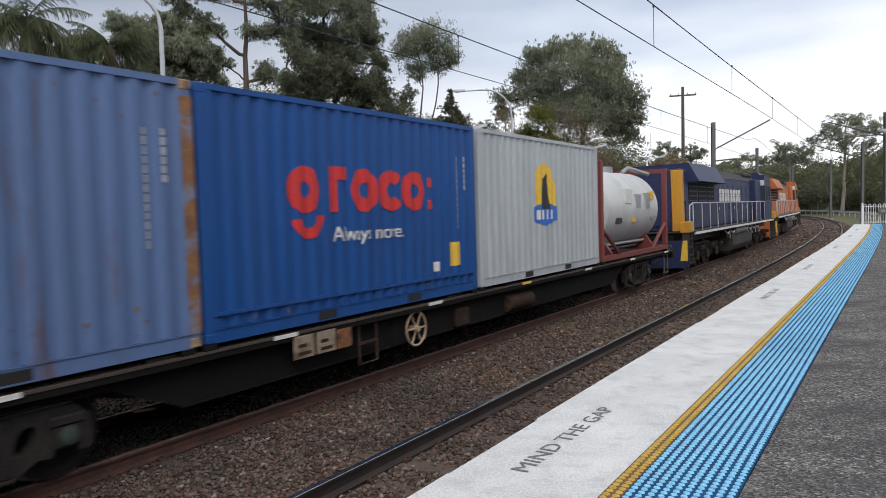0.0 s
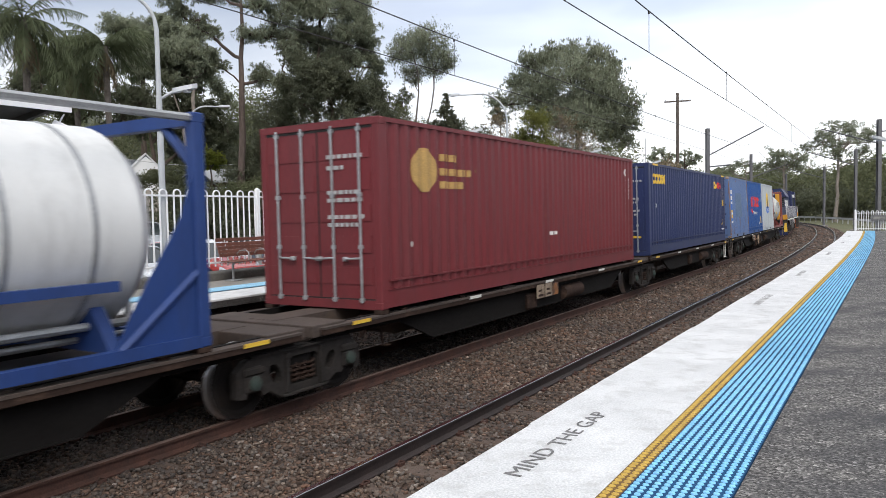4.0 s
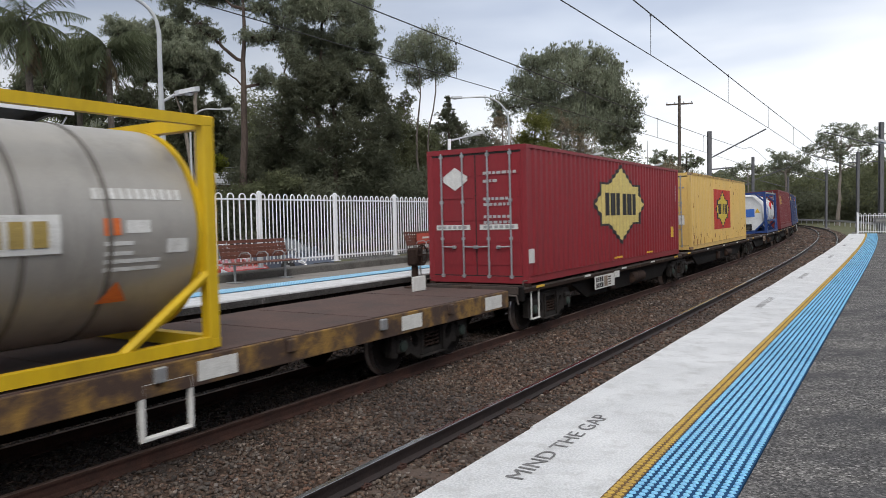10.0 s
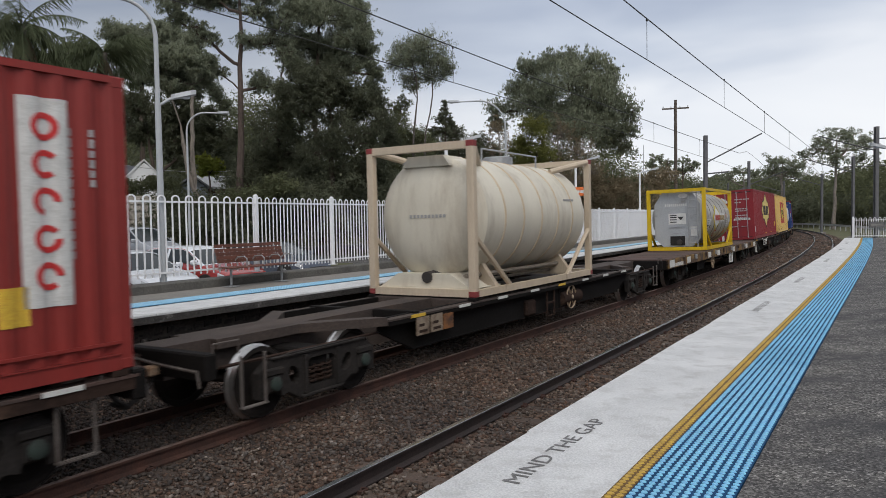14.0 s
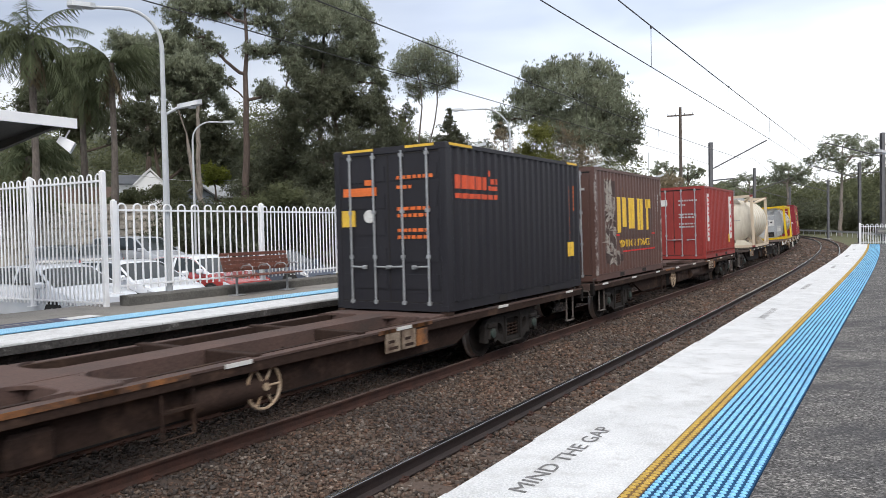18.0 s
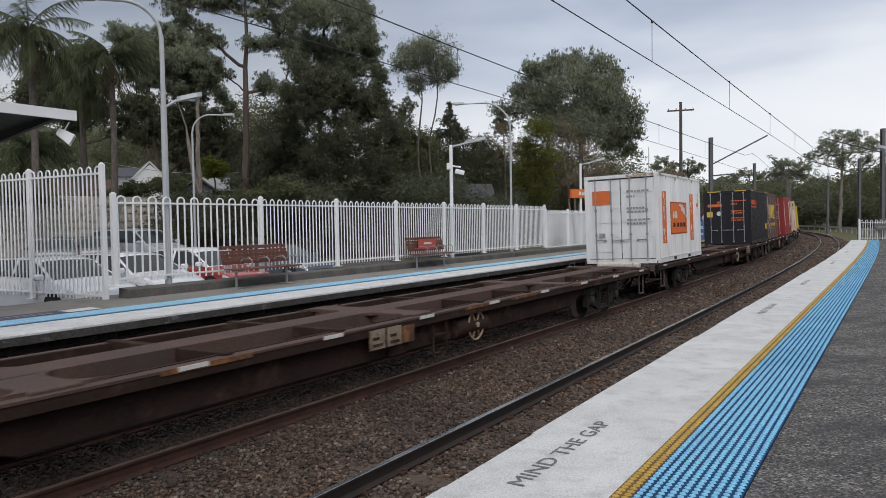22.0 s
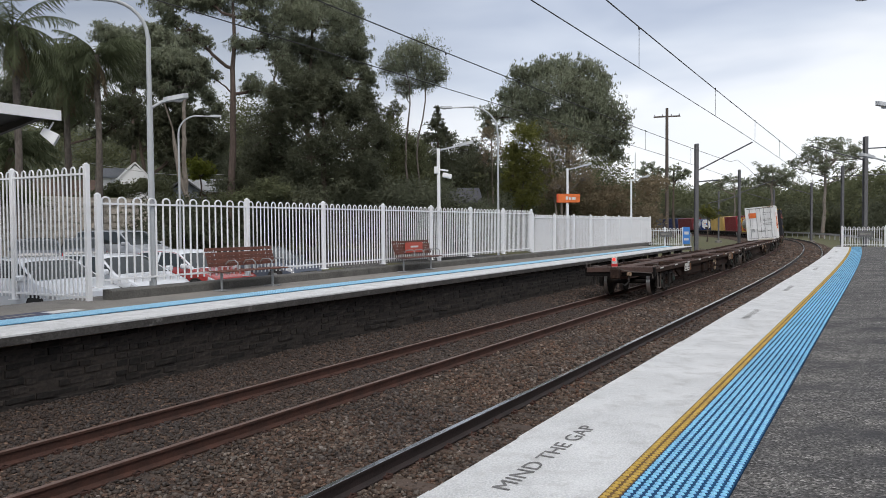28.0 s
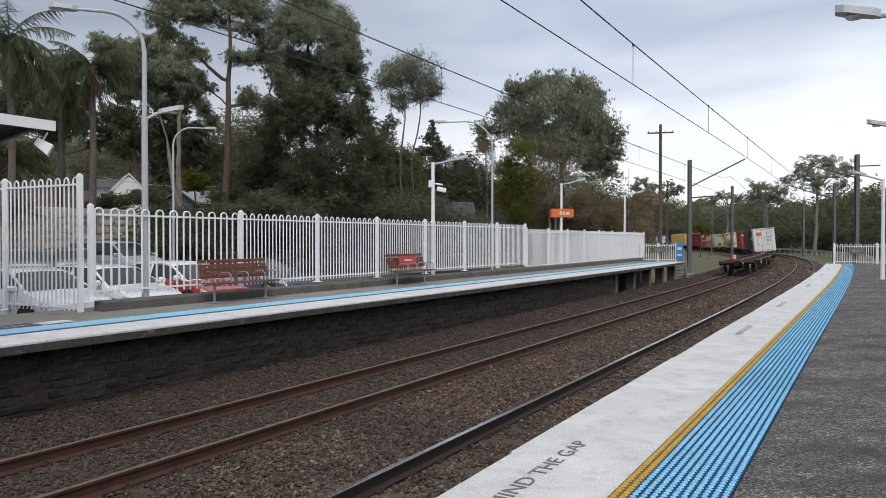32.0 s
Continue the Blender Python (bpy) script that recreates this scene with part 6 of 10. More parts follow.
def deco_brown(b):
    marks(b, 6.058, 2.9, seed=9)
    grey = surface("faded_grey_picture", (0.33, 0.31, 0.28), (0.22, 0.20, 0.175), 3.5, 0.8, dirt=(0.12, 0.07, 0.06), dirt_at=(0.5, 0.6), dirt_scale=5)
    dark = surface("picture_shade", (0.07, 0.045, 0.04), (0.045, 0.03, 0.028), 4, 0.8)
    picture = part("carved_picture", flat_poly([(-2.3, 2.55), (-2.0, 2.62), (-1.45, 2.6), (-1.38, 2.2), (-1.3, 1.7), (-1.35, 1.1), (-1.5, 0.72), (-0.9, 0.6), (-0.85, 0.45), (-1.3, 0.32), (-2.2, 0.42), (-2.3, 0.7), (-2.1, 1.1), (-2.3, 1.6), (-2.1, 2.0)], -1.2255), dark, b, "faded grey carved-figure emblem")
    rng = random.Random(5)
    for k in range(30):
        z = 0.42 + 2.1 * (k + rng.random()) / 30
        x = -1.83 + rng.uniform(-0.34, 0.3) + (0.35 * rng.random() if z < 0.8 else 0)
        a, bow, reach = rng.uniform(0.5, 2.6), rng.uniform(-0.22, 0.22), rng.uniform(0.16, 0.34)
        spine = [(x + reach * q * math.cos(a) - bow * (1 - q * q) * math.sin(a), z + reach * q * math.sin(a) + bow * (1 - q * q) * math.cos(a)) for q in np.linspace(-1, 1, 7)]
        wide = rng.uniform(0.05, 0.085)
        edge = [(px + wide * s * (1 - abs(i - 3) / 3.4) * -math.sin(a), pz + wide * s * (1 - abs(i - 3) / 3.4) * math.cos(a)) for s, order in ((1, range(7)), (-1, range(6, -1, -1))) for i in order for px, pz in (spine[i],)]
        part("carved_picture", flat_poly([(px, min(2.68, max(0.3, pz))) for px, pz in edge], -1.228 - 0.0004 * (k % 3)), grey, picture)
    part("drop_shade", flat_poly([(-1.1, 1.05), (2.0, 1.05), (2.05, 2.1), (1.2, 2.14), (-1.1, 2.12)], -1.2252), surface("sign_shade", (0.085, 0.05, 0.043), (0.07, 0.042, 0.037), 2, 0.7), b)
    for x0, x1, z0 in ((-1.26, -0.98, 1.2), (-0.8, -0.45, 1.35), (-0.25, 0.3, 1.3), (0.5, 0.72, 1.25), (0.85, 1.1, 1.25), (1.3, 1.84, 1.9), (1.45, 1.68, 1.25)):
        part("yellow_block", Shape().bbox(x0, x1, -1.232, -1.21, z0, 2.18, 0.01), YELLOW_MARK, b, "plain yellow sign block")
    part("red_line", side_patch(Shape(), -1.45, 2.3, 1.12, 1.16), RED_MARK, b)
    part("red_line", side_patch(Shape(), -0.9, 2.3, 0.66, 0.7), RED_MARK, b)
    side_words(b, "MOVING & STORAGE", -1.18, 0.8, 0.29, YELLOW_MARK, 1.05)
    chip = surface("chipped_white", (0.42, 0.4, 0.38), (0.12, 0.07, 0.06), 5, 0.8, dirt=(0.10, 0.055, 0.045), dirt_at=(0.46, 0.52), dirt_scale=6)
    part("chipped_corner", Shape().box(-3.036, -2.9, -1.2255, -1.2, 0.15, 2.75), chip, b)
    part("chipped_corner", Shape().box(2.9, 3.036, -1.2255, -1.2, 0.15, 2.75), chip, b)
    part("door_plate", Shape().box(-3.04, -3.02, -0.85, -0.6, 1.2, 1.6), WHITE_MARK, b)
    part("door_plate", Shape().box(-3.04, -3.02, -0.5, -0.3, 1.2, 1.6), WHITE_MARK, b)


def deco_black(b):
    marks(b, 6.058, 2.9, ORANGE_MARK, ORANGE_MARK, seed=10)
    sh = bar_line(Shape(), -2.66, -1.5, 2.12, 2.36, 5, 0.78, 3)
    for x0, x1, z0, z1 in ((-1.5, -1.14, 2.12, 2.2), (-1.5, -1.38, 2.38, 2.49), (-1.36, -1.26, 2.24, 2.34), (-1.22, -1.14, 2.24, 2.34)):
        side_patch(sh, x0, x1, z0, z1)
    part("orange_logo", sh, surface("red_orange_marking", (0.62, 0.085, 0.03), (0.52, 0.075, 0.03), 6, 0.6), b, "orange blocky logo shapes")
    for k in range(12):
        part("orange_line", side_patch(Shape(), -2.66 + k * 0.127, -2.56 + k * 0.127, 1.95, 2.04), MATS["red_orange_marking"], b)
    part("door_logo", Shape().box(-3.04, -3.02, 0.25, 1.0, 2.05, 2.2).box(-3.04, -3.02, 0.35, 0.5, 2.24, 2.34), ORANGE_MARK, b)
    part("door_label", Shape().box(-3.04, -3.02, 0.75, 1.05, 1.5, 1.8), YELLOW_MARK, b)
    part("door_seal", Shape().spin(((-3.04, 0.12), (-3.02, 0.12)), "x", 14, (0, 0.42, 1.68)), WHITE_MARK, b)
    part("warning_plate", side_patch(Shape(), 2.3, 2.62, 0.72, 1.05), YELLOW_MARK, b)
    part("roof_stripe", Shape().box(-2.9, -2.1, -1.2245, -1.2, 2.85, 2.897).box(2.3, 2.9, -1.2245, -1.2, 2.85, 2.897).box(-3.033, -3.0, 0.3, 1.0, 2.85, 2.895).box(-3.033, -3.0, -1.0, -0.4, 2.85, 2.895), YELLOW_MARK, b)


def deco_hire(b):
    marks(b, 6.058, 2.9, surface("grey_code", (0.34, 0.34, 0.34), None, 5), seed=11)
    for x, text in ((-2.52, "HIRE ME"), (1.33, "BUY ME")):
        p = part("word_panel", side_patch(Shape(), x, x + 0.47, 0.61, 2.32), ORANGE_MARK, b, "vertical orange sign with white capitals")
        n = len(text)
        for i, ch in enumerate(text):
            if ch != " ":
                me = words(ch, 0.30, WHITE_MARK, "letter", 1.2, 0.003)
                wd = max(v.co.x for v in me.vertices)
                part("letter", me, None, p, at=Matrix.Translation((x + 0.24 - wd / 2, -1.234, 2.12 - (i + 0.1) * 1.68 / n)) @ Matrix.Rotation(math.pi / 2, 4, "X"))
    sign = part("company_panel", side_patch(Shape(), -1.51, 0.76, 0.88, 1.98), surface("dark_orange_edge", (0.3, 0.08, 0.03)), b, "orange company sign with white stripes")
    part("panel_face", side_patch(Shape(), -1.47, 0.72, 0.92, 1.94, -1.230), ORANGE_MARK, sign)
    sh = Shape()
    for k in range(4):
        x = -0.32 + 0.17 * k
        pts = [(x, 1.93 - 0.02 * k), (x + 0.12, 1.93 - 0.02 * k), (x + 0.5, 1.72 - 0.06 * k), (x + 0.55, 1.6 - 0.06 * k), (x + 0.42, 1.68 - 0.06 * k)]
        sh.prism([(min(0.71, a), c) for a, c in pts], "y", -1.237, -1.22)
    part("claw_stripes", sh, WHITE_MARK, sign)
    for k in range(5):
        part("sign_block", Shape().box(-1.22 + k * 0.15, -1.13 + k * 0.15, -1.238, -1.22, 1.42, 1.58 + 0.08 * (k % 2)), WHITE_MARK, sign)
    for k in range(10):
        part("sign_block", Shape().box(-1.22 + k * 0.175, -1.11 + k * 0.175, -1.238, -1.22, 1.12, 1.27), BLACK_MARK, sign)
    for x in (-1.4, 0.6):
        part("sign_bracket", Shape().box(x, x + 0.04, -1.238, -1.22, 1.05, 1.65), BLACK_MARK, sign)
    rust = surface("corner_rust_stain", (0.30, 0.17, 0.08), (0.45, 0.36, 0.25), 6, 0.9, dirt=(0.7, 0.7, 0.69), dirt_at=(0.48, 0.56), dirt_scale=5)
    for x0, x1, z0, z1 in ((-3.03, -2.55, 2.83, 2.897), (2.75, 3.03, 2.80, 2.897), (-0.5, -0.2, 2.84, 2.897), (1.2, 1.45, 2.84, 2.897)):
        part("rust_patch", Shape().box(x0, x1, -1.2235, -1.2, z0, z1), rust, b)
    part("rust_patch", Shape().box(-3.034, -3.0, -1.1, -0.2, 2.80, 2.89), rust, b)
    for k in range(4):
        x = -2.0 + k * 1.25
        part("lashing_mark", Shape().box(x, x + 0.05, -1.2225, -1.2, 2.72, 2.82), surface("lash_grey", (0.36, 0.34, 0.30), None, 6), b)
    part("caution_label", side_patch(Shape(), 2.55, 2.66, 1.85, 1.98), ORANGE_MARK, b)
    part("vent_plate", Shape().box(-3.045, -3.025, 0.55, 0.75, 0.85, 1.0), GALV, b)
    part("door_sign", Shape().box(-3.045, -3.025, 0.35, 0.95, 1.95, 2.4), ORANGE_MARK, b)


def tank_container(name, label, shell, frame, kind):
    """Tank on its side in an open frame. Origin at the middle of its base; rear end at -x."""
    t = thing(name, label, "tank", "containers on the train")
    L, W, H = 3.029, 1.219, 2.89 if kind == "C" else 2.591
    body = surface("tank_shell_" + kind, shell, tuple(c * 0.85 for c in shell), 0.8, 0.45, 0.0 if kind != "Y" else 0.4, bump=0.0, speck=0.08,
                   dirt=(0.30, 0.24, 0.17) if kind == "C" else tuple(c * 0.55 for c in shell), dirt_at=(0.5, 0.85), dirt_scale=1.0, stretch=(1.8, 1.8, 0.35))
    fm = paint("tank_frame_" + kind, frame, 0.06 if kind == "C" else 0.0)
    r, zc = (1.17, 1.33) if kind == "Y" else (1.13, 1.34) if kind != "C" else (1.22, 1.5)
    k = 2.62 if kind != "C" else 2.85
    if kind == "Y":
        k = 2.72
    prof = [(-k, 0.0), (-k, 0.45), (-k + 0.05, 0.75), (-k + 0.18, r - 0.13), (-k + 0.36, r), (k - 0.36, r), (k - 0.18, r - 0.13), (k - 0.05, 0.75), (k, 0.45), (k, 0.0)]
    if kind == "Y":
        prof[5:] = [(2.78, r), (2.86, r - 0.06), (2.93, 0.8), (2.95, 0.45), (2.95, 0.0)]
    part("shell", Shape().spin(prof, "x", 40, (0, 0, zc)), body, t, smooth=True)
    for x in (() if kind == "A" else (-1.75, -0.9, 0.0, 0.9, 1.75)):
        part("band", Shape().spin(((x - 0.03, r), (x - 0.025, r + 0.012), (x + 0.025, r + 0.012), (x + 0.03, r)), "x", 40, (0, 0, zc)), surface("stained_band", (0.60, 0.50, 0.36), (0.50, 0.38, 0.24), 3, 0.6) if kind == "C" else surface("tank_band", (0.2, 0.185, 0.165), (0.13, 0.12, 0.105), 3, 0.5, 0.2) if kind == "Y" else GALV, t, smooth=True)
    part("manhole", Shape().spin(((zc + r - 0.05, 0.34), (zc + r + 0.12, 0.34), (zc + r + 0.14, 0.3), (zc + r + 0.14, 0.0)), "z", 16, (0.3, 0, 0)), GALV, t)
    part("top_walkway", Shape().box(-2.3, 2.3, 0.42, 0.85, zc + r - 0.12, zc + r - 0.08), GALV, t)
    for x in (() if kind == "Y" else (-2.0, 1.85)):
        part("saddle", Shape().prism([(-W + 0.1, 0.1), (W - 0.1, 0.1), (0.75, 0.62), (-0.75, 0.62)], "x", x, x + 0.15), fm, t)
    b = 0.07
    for x in (-1, 1):
        for y in (-1, 1):
            x0, x1 = sorted((x * L, x * (L - 0.15)))
            y0, y1 = sorted((y * W, y * (W - 0.15)))
            part("corner_post", Shape().bbox(x0, x1, y0, y1, 0.0, H, 0.015), fm, t)
            for z in (0.0, H - 0.118):
                part("corner_casting", Shape().bbox(x0 - .004, x1 + .004, y0 - .004, y1 + .004, z - .002, z + 0.12, 0.015), surface("red_casting", (0.25, 0.04, 0.04)) if kind == "C" else fm, t)
        xc = x * (L - b)
        part("end_rail", Shape().box(xc - b, xc + b, -W + 0.15, W - 0.15, 0.0, 0.14), fm, t)
        part("end_rail", Shape().box(xc - b, xc + b, -W + 0.15, W - 0.15, H - 0.14, H), fm, t)
        for y in (-1, 1):
            if kind in "B":
                part("end_gusset", Shape().tube([(xc, y * (W - 0.1), 0.75), (xc, y * 0.45, 0.1)], 0.06, 6), fm, t)
                part("end_gusset", Shape().tube([(xc, y * (W - 0.1), H - 0.6), (xc, y * 0.6, H - 0.08)], 0.06, 6), fm, t)
    for y in (-1, 1):
        yc = y * (W - 0.06)
        part("side_rail", Shape().box(-L + 0.1, L - 0.1, yc - 0.06, yc + 0.06, 0.0, 0.13), fm, t)
        if kind in "Y":
            part("side_rail", Shape().box(-L + 0.1, L - 0.1, yc - 0.05, yc + 0.05, H - 0.11, H), fm, t)
        if kind == "B":
            part("side_rail", Shape().tube([(-L + 0.1, yc, H - 0.06), (L - 0.1, yc, H - 0.06)], 0.045, 6), GALV, t)
        for x in (-1, 1):
            e = 1.2 if kind == "Y" else 1.55 if kind != "B" else 1.1
            part("brace", Shape().tube([(x * (L - 0.1), yc, 1.15 if kind == "C" else 0.85), (x * (L - e), yc, 0.1)], 0.055, 6), fm, t)
            if kind == "C":
                part("brace", Shape().tube([(x * (L - 0.1), yc, H - 0.06), (x * (L - 1.25), yc * 0.55, H - 0.33)], 0.07, 8), fm, t)
        if kind == "B":
            part("lower_rail", Shape().box(-L + 1.1, L - 1.1, yc - 0.05, yc + 0.05, 0.72, 0.82), fm, t)
    # pipes under the belly and fittings at the rear
    if kind != "Y":
        part("belly_pipe", Shape().tube([(-2.6, -0.75, 0.35), (2.3, -0.75, 0.35), (2.5, -0.5, 0.5)], 0.045, 8).tube([(-2.2, -0.55, 0.2), (2.4, -0.55, 0.2)], 0.035, 8), surface("grimy_pipe", (0.24, 0.20, 0.155), (0.14, 0.115, 0.09), 6, 0.7) if kind == "C" else GALV, t, smooth=True)
    part("outlet_valve", Shape().spin(((-2.95, 0.11), (-2.7, 0.11), (-2.65, 0.16), (-2.55, 0.16)), "x", 14, (0, -0.1, 0.35)), DARKSTEEL, t)
    if kind in "BY":
        face = surface("pale_end_cover", (0.42, 0.44, 0.46), (0.36, 0.375, 0.39), 1.5, 0.5, 0.1, dirt=(0.2, 0.19, 0.17)) if kind == "Y" else surface("white_end_plate", (0.68, 0.69, 0.69), None, 2, 0.5)
        panel = part("end_cover", Shape().prism([(-0.95, 0.55), (-0.95, 1.75), (-0.45, 2.35), (0.45, 2.35), (0.95, 1.75), (0.95, 0.55), (0.6, 0.2), (-0.6, 0.2)], "x", -2.78, -2.70) if kind == "B" else Shape().prism([(-0.95, 0.5), (-0.95, 1.95), (-0.6, 2.48), (0.6, 2.48), (0.95, 1.95), (0.95, 0.5), (0.6, 0.15), (-0.6, 0.15)], "x", -2.78, -2.70), face, t)
        part("valve_box", Shape().box(-2.82, -2.78, -0.3, 0.3, 0.22, 0.6), DARKIN, panel)
    if kind == "B":
        part("hazard_diamond", Shape().prism([(0.25, 1.62), (0.43, 1.45), (0.25, 1.28), (0.07, 1.45)], "x", -2.80, -2.78), RED_MARK, t)
        part("blue_label", Shape().box(-2.80, -2.78, -0.5, 0.0, 1.05, 1.55), BLUE_MARK, t)
        part("paper_label", Shape().box(-2.80, -2.785, 0.2, 0.85, 1.05, 1.7).box(-2.80, -2.785, -0.3, 0.25, 0.62, 0.8), WHITE_MARK, t)
        part("warning_triangle", Shape().prism([(-0.82, 1.3), (-0.52, 1.3), (-0.67, 1.58)], "x", -2.80, -2.78), YELLOW_MARK, t)
        part("blue_band", Shape().spin(((-1.55, r + 0.004), (-1.15, r + 0.004)), "x", 40, (0, 0, zc)), BLUE_MARK, t, "blue painted band", smooth=True)
        part("hazard_label", Shape().prism([(0.3, 1.95), (0.52, 1.7), (0.3, 1.45), (0.08, 1.7)], "y", -1.16, -1.05), RED_MARK, t)
        for x in (-1, 1):
            for y in (-1, 1):
                pts = [(x * (L - 0.12), 0.13), (x * (L - 1.15), 0.13), (x * (L - 0.9), 0.55), (x * (L - 0.3), 1.45), (x * (L - 0.12), 2.0)]
                part("gusset_plate", Shape().prism(pts, "y", *sorted((y * (W - 0.05), y * (W - 0.075)))), fm, t)
        for k in range(5):
            part("paper_label", Shape().box(-2.80, -2.785, 0.55, 0.85, 1.75 + 0.08 * k, 1.79 + 0.08 * k), GALV, t)
    if kind == "Y":
        ring = surface("label_yellow", (0.62, 0.5, 0.02))
        part("end_ring", Shape().spin(((2.82, r - 0.1), (2.82, r + 0.01), (2.88, r + 0.01), (2.88, r - 0.1)), "x", 40, (0, 0, zc)), fm, t, "yellow steel ring")

        def decal(name, pts, mat, parent, up=0.006, label=""):
            """Convex sheet wrapped on the near side of the barrel; pts are (x, z) corners."""
            lo, hi = min(z for x, z in pts), max(z for x, z in pts)
            m = max(2, int((hi - lo) / 0.04))
            rim = []
            for k in range(m + 1):
                z = min(hi - 1e-4, max(lo + 1e-4, lo + (hi - lo) * k / m))
                cuts = [xa + (xb - xa) * (z - za) / (zb - za) for (xa, za), (xb, zb) in zip(pts, pts[1:] + pts[:1]) if za != zb and (za - z) * (zb - z) <= 0]
                y = -math.sqrt((r + up) ** 2 - (z - zc) ** 2)
                rim += [(min(cuts), y, z), (max(cuts), y, z)]
            return part(name, Shape().add(rim, [(2 * k, 2 * k + 1, 2 * k + 3, 2 * k + 2) for k in range(m)]), mat, parent, label)

        def wrapped(name, x0, x1, z0, z1, mat, parent, up=0.006, label=""):
            """Rectangle wrapped round the barrel in narrow strips."""
            m = max(1, int((z1 - z0) / 0.08))
            zs = [z0 + (z1 - z0) * k / m for k in range(m + 1)]
            rim = [(x, -math.sqrt((r + up) ** 2 - (z - zc) ** 2), z) for z in zs for x in (x0, x1)]
            return part(name, Shape().add(rim, [(2 * k, 2 * k + 1, 2 * k + 3, 2 * k + 2) for k in range(m)]), mat, parent, label)

        decal("diamond_edge", [(-1.4, zc), (-0.9, zc - 0.29), (-0.4, zc - 0.58), (0.1, zc - 0.29), (0.6, zc), (0.1, zc + 0.29), (-0.4, zc + 0.58), (-0.9, zc + 0.29)], ring, t, 0.008, "white diamond sign edged in yellow")
        decal("diamond", [(-1.2, zc), (-0.8, zc - 0.235), (-0.4, zc - 0.47), (0.0, zc - 0.235), (0.4, zc), (0.0, zc + 0.235), (-0.4, zc + 0.47), (-0.8, zc + 0.235)], WHITE_MARK, t, 0.016)
        wrapped("sign_strip", 0.15, 1.24, zc - 0.18, zc + 0.18, WHITE_MARK, t, 0.022)
        faded, olive = surface("faded_red_letter", (0.50, 0.07, 0.05), (0.42, 0.08, 0.06), 6, 0.6), surface("olive_letter", (0.36, 0.26, 0.07), (0.30, 0.22, 0.07), 6, 0.6)
        for k in range(10):
            wrapped("sign_block", -0.88 + 0.205 * k, -0.73 + 0.205 * k, zc - 0.12, zc + 0.12, faded if k < 5 else olive, t, 0.03)
        plate = wrapped("label_plate", -2.55, -1.65, 0.66, 1.27, surface("grey_label", (0.6, 0.6, 0.6), (0.52, 0.52, 0.52), 6, 0.7), t, 0.006, "grey hazard plate with black marks")
        for z0, x0, x1 in ((1.19, -2.5, -2.1), (1.10, -2.5, -2.1), (0.96, -2.45, -2.12), (0.84, -2.42, -2.15), (0.745, -2.5, -1.7), (0.685, -2.5, -1.7)):
            wrapped("plate_bar", x0, x1, z0, z0 + (0.07 if 0.8 < z0 < 1.0 else 0.03), BLACK_MARK, plate, 0.012)
        decal("hazard_label", [(-2.02, 1.0), (-1.87, 0.86), (-1.72, 1.0)], BLACK_MARK, plate, 0.02)
        decal("hazard_diamond", [(-2.4, 1.55), (-2.15, 1.33), (-1.9, 1.55), (-2.15, 1.77)], surface("worn_label", (0.46, 0.45, 0.43), (0.38, 0.37, 0.35), 5, 0.6), t, 0.02)
        for k in range(11):
            wrapped("code_bar", 1.6 + 0.095 * k, 1.665 + 0.095 * k, 1.66, 1.77, WHITE_MARK, t)
        wrapped("orange_label", 1.68, 1.86, 1.30, 1.47, ORANGE_MARK, t)
        wrapped("paper_label", 1.92, 2.2, 1.32, 1.45, WHITE_MARK, t)
        for z in (1.2, 1.1, 1.02, 0.94):
            wrapped("writing_bar", 1.68, 2.0 if z > 1.05 else 2.32, z, z + 0.04, WHITE_MARK, t)
        wrapped("paper_label", 2.4, 2.66, 1.1, 1.25, WHITE_MARK, t)
        decal("warning_triangle", [(1.68, 0.62), (2.02, 0.62), (1.85, 0.84)], ORANGE_MARK, t, 0.02, "orange warning triangle")
        decal("round_notice", [(-0.2 + 0.15 * math.cos(k * 0.524), 0.66 + 0.15 * math.sin(k * 0.524)) for k in range(12)], RED_MARK, t, 0.012)
        decal("notice_face", [(-0.2 + 0.1 * math.cos(k * 0.524), 0.66 + 0.1 * math.sin(k * 0.524)) for k in range(12)], WHITE_MARK, t, 0.02)
        # writing on the rear cover
        end = part("label_plate", Shape().box(-2.797, -2.785, -0.36, 0.36, 1.1, 1.56), WHITE_MARK, t)
        for z in (1.46, 1.38, 1.28, 1.18):
            part("plate_bar", Shape().box(-2.802, -2.79, 0.02, 0.3, z, z + 0.04), DARKSTEEL, end)
        part("hazard_label", Shape().prism([(-0.28, 1.42), (-0.15, 1.26), (-0.02, 1.42)], "x", -2.805, -2.785), BLACK_MARK, end)
        for k in range(11):
            part("code_bar", Shape().box(-2.797, -2.785, 0.45 - k * 0.085, 0.505 - k * 0.085, 1.86, 1.97), WHITE_MARK, t)
        part("maker_badge", Shape().prism([(-0.25 + 0.2 * math.cos(k * 0.524), 2.3 + 0.1 * math.sin(k * 0.524)) for k in range(12)], "x", -2.797, -2.785), WHITE_MARK, t, "pale oval badge")
        for z, y0, y1 in ((0.98, -0.3, 0.3), (0.92, -0.25, 0.35), (0.70, -0.15, 0.2)):
            part("writing_bar", Shape().box(-2.795, -2.785, y0, y1, z, z + 0.035), GALV, t)
        part("paper_label", Shape().box(-2.797, -2.785, -0.85, -0.55, 0.6, 1.0), WHITE_MARK, t)
        lad = Shape()
        for y in (-0.85, -0.5):
            lad.tube([(-2.92, y, 0.1), (-2.92, y, 2.5)], 0.025, 6)
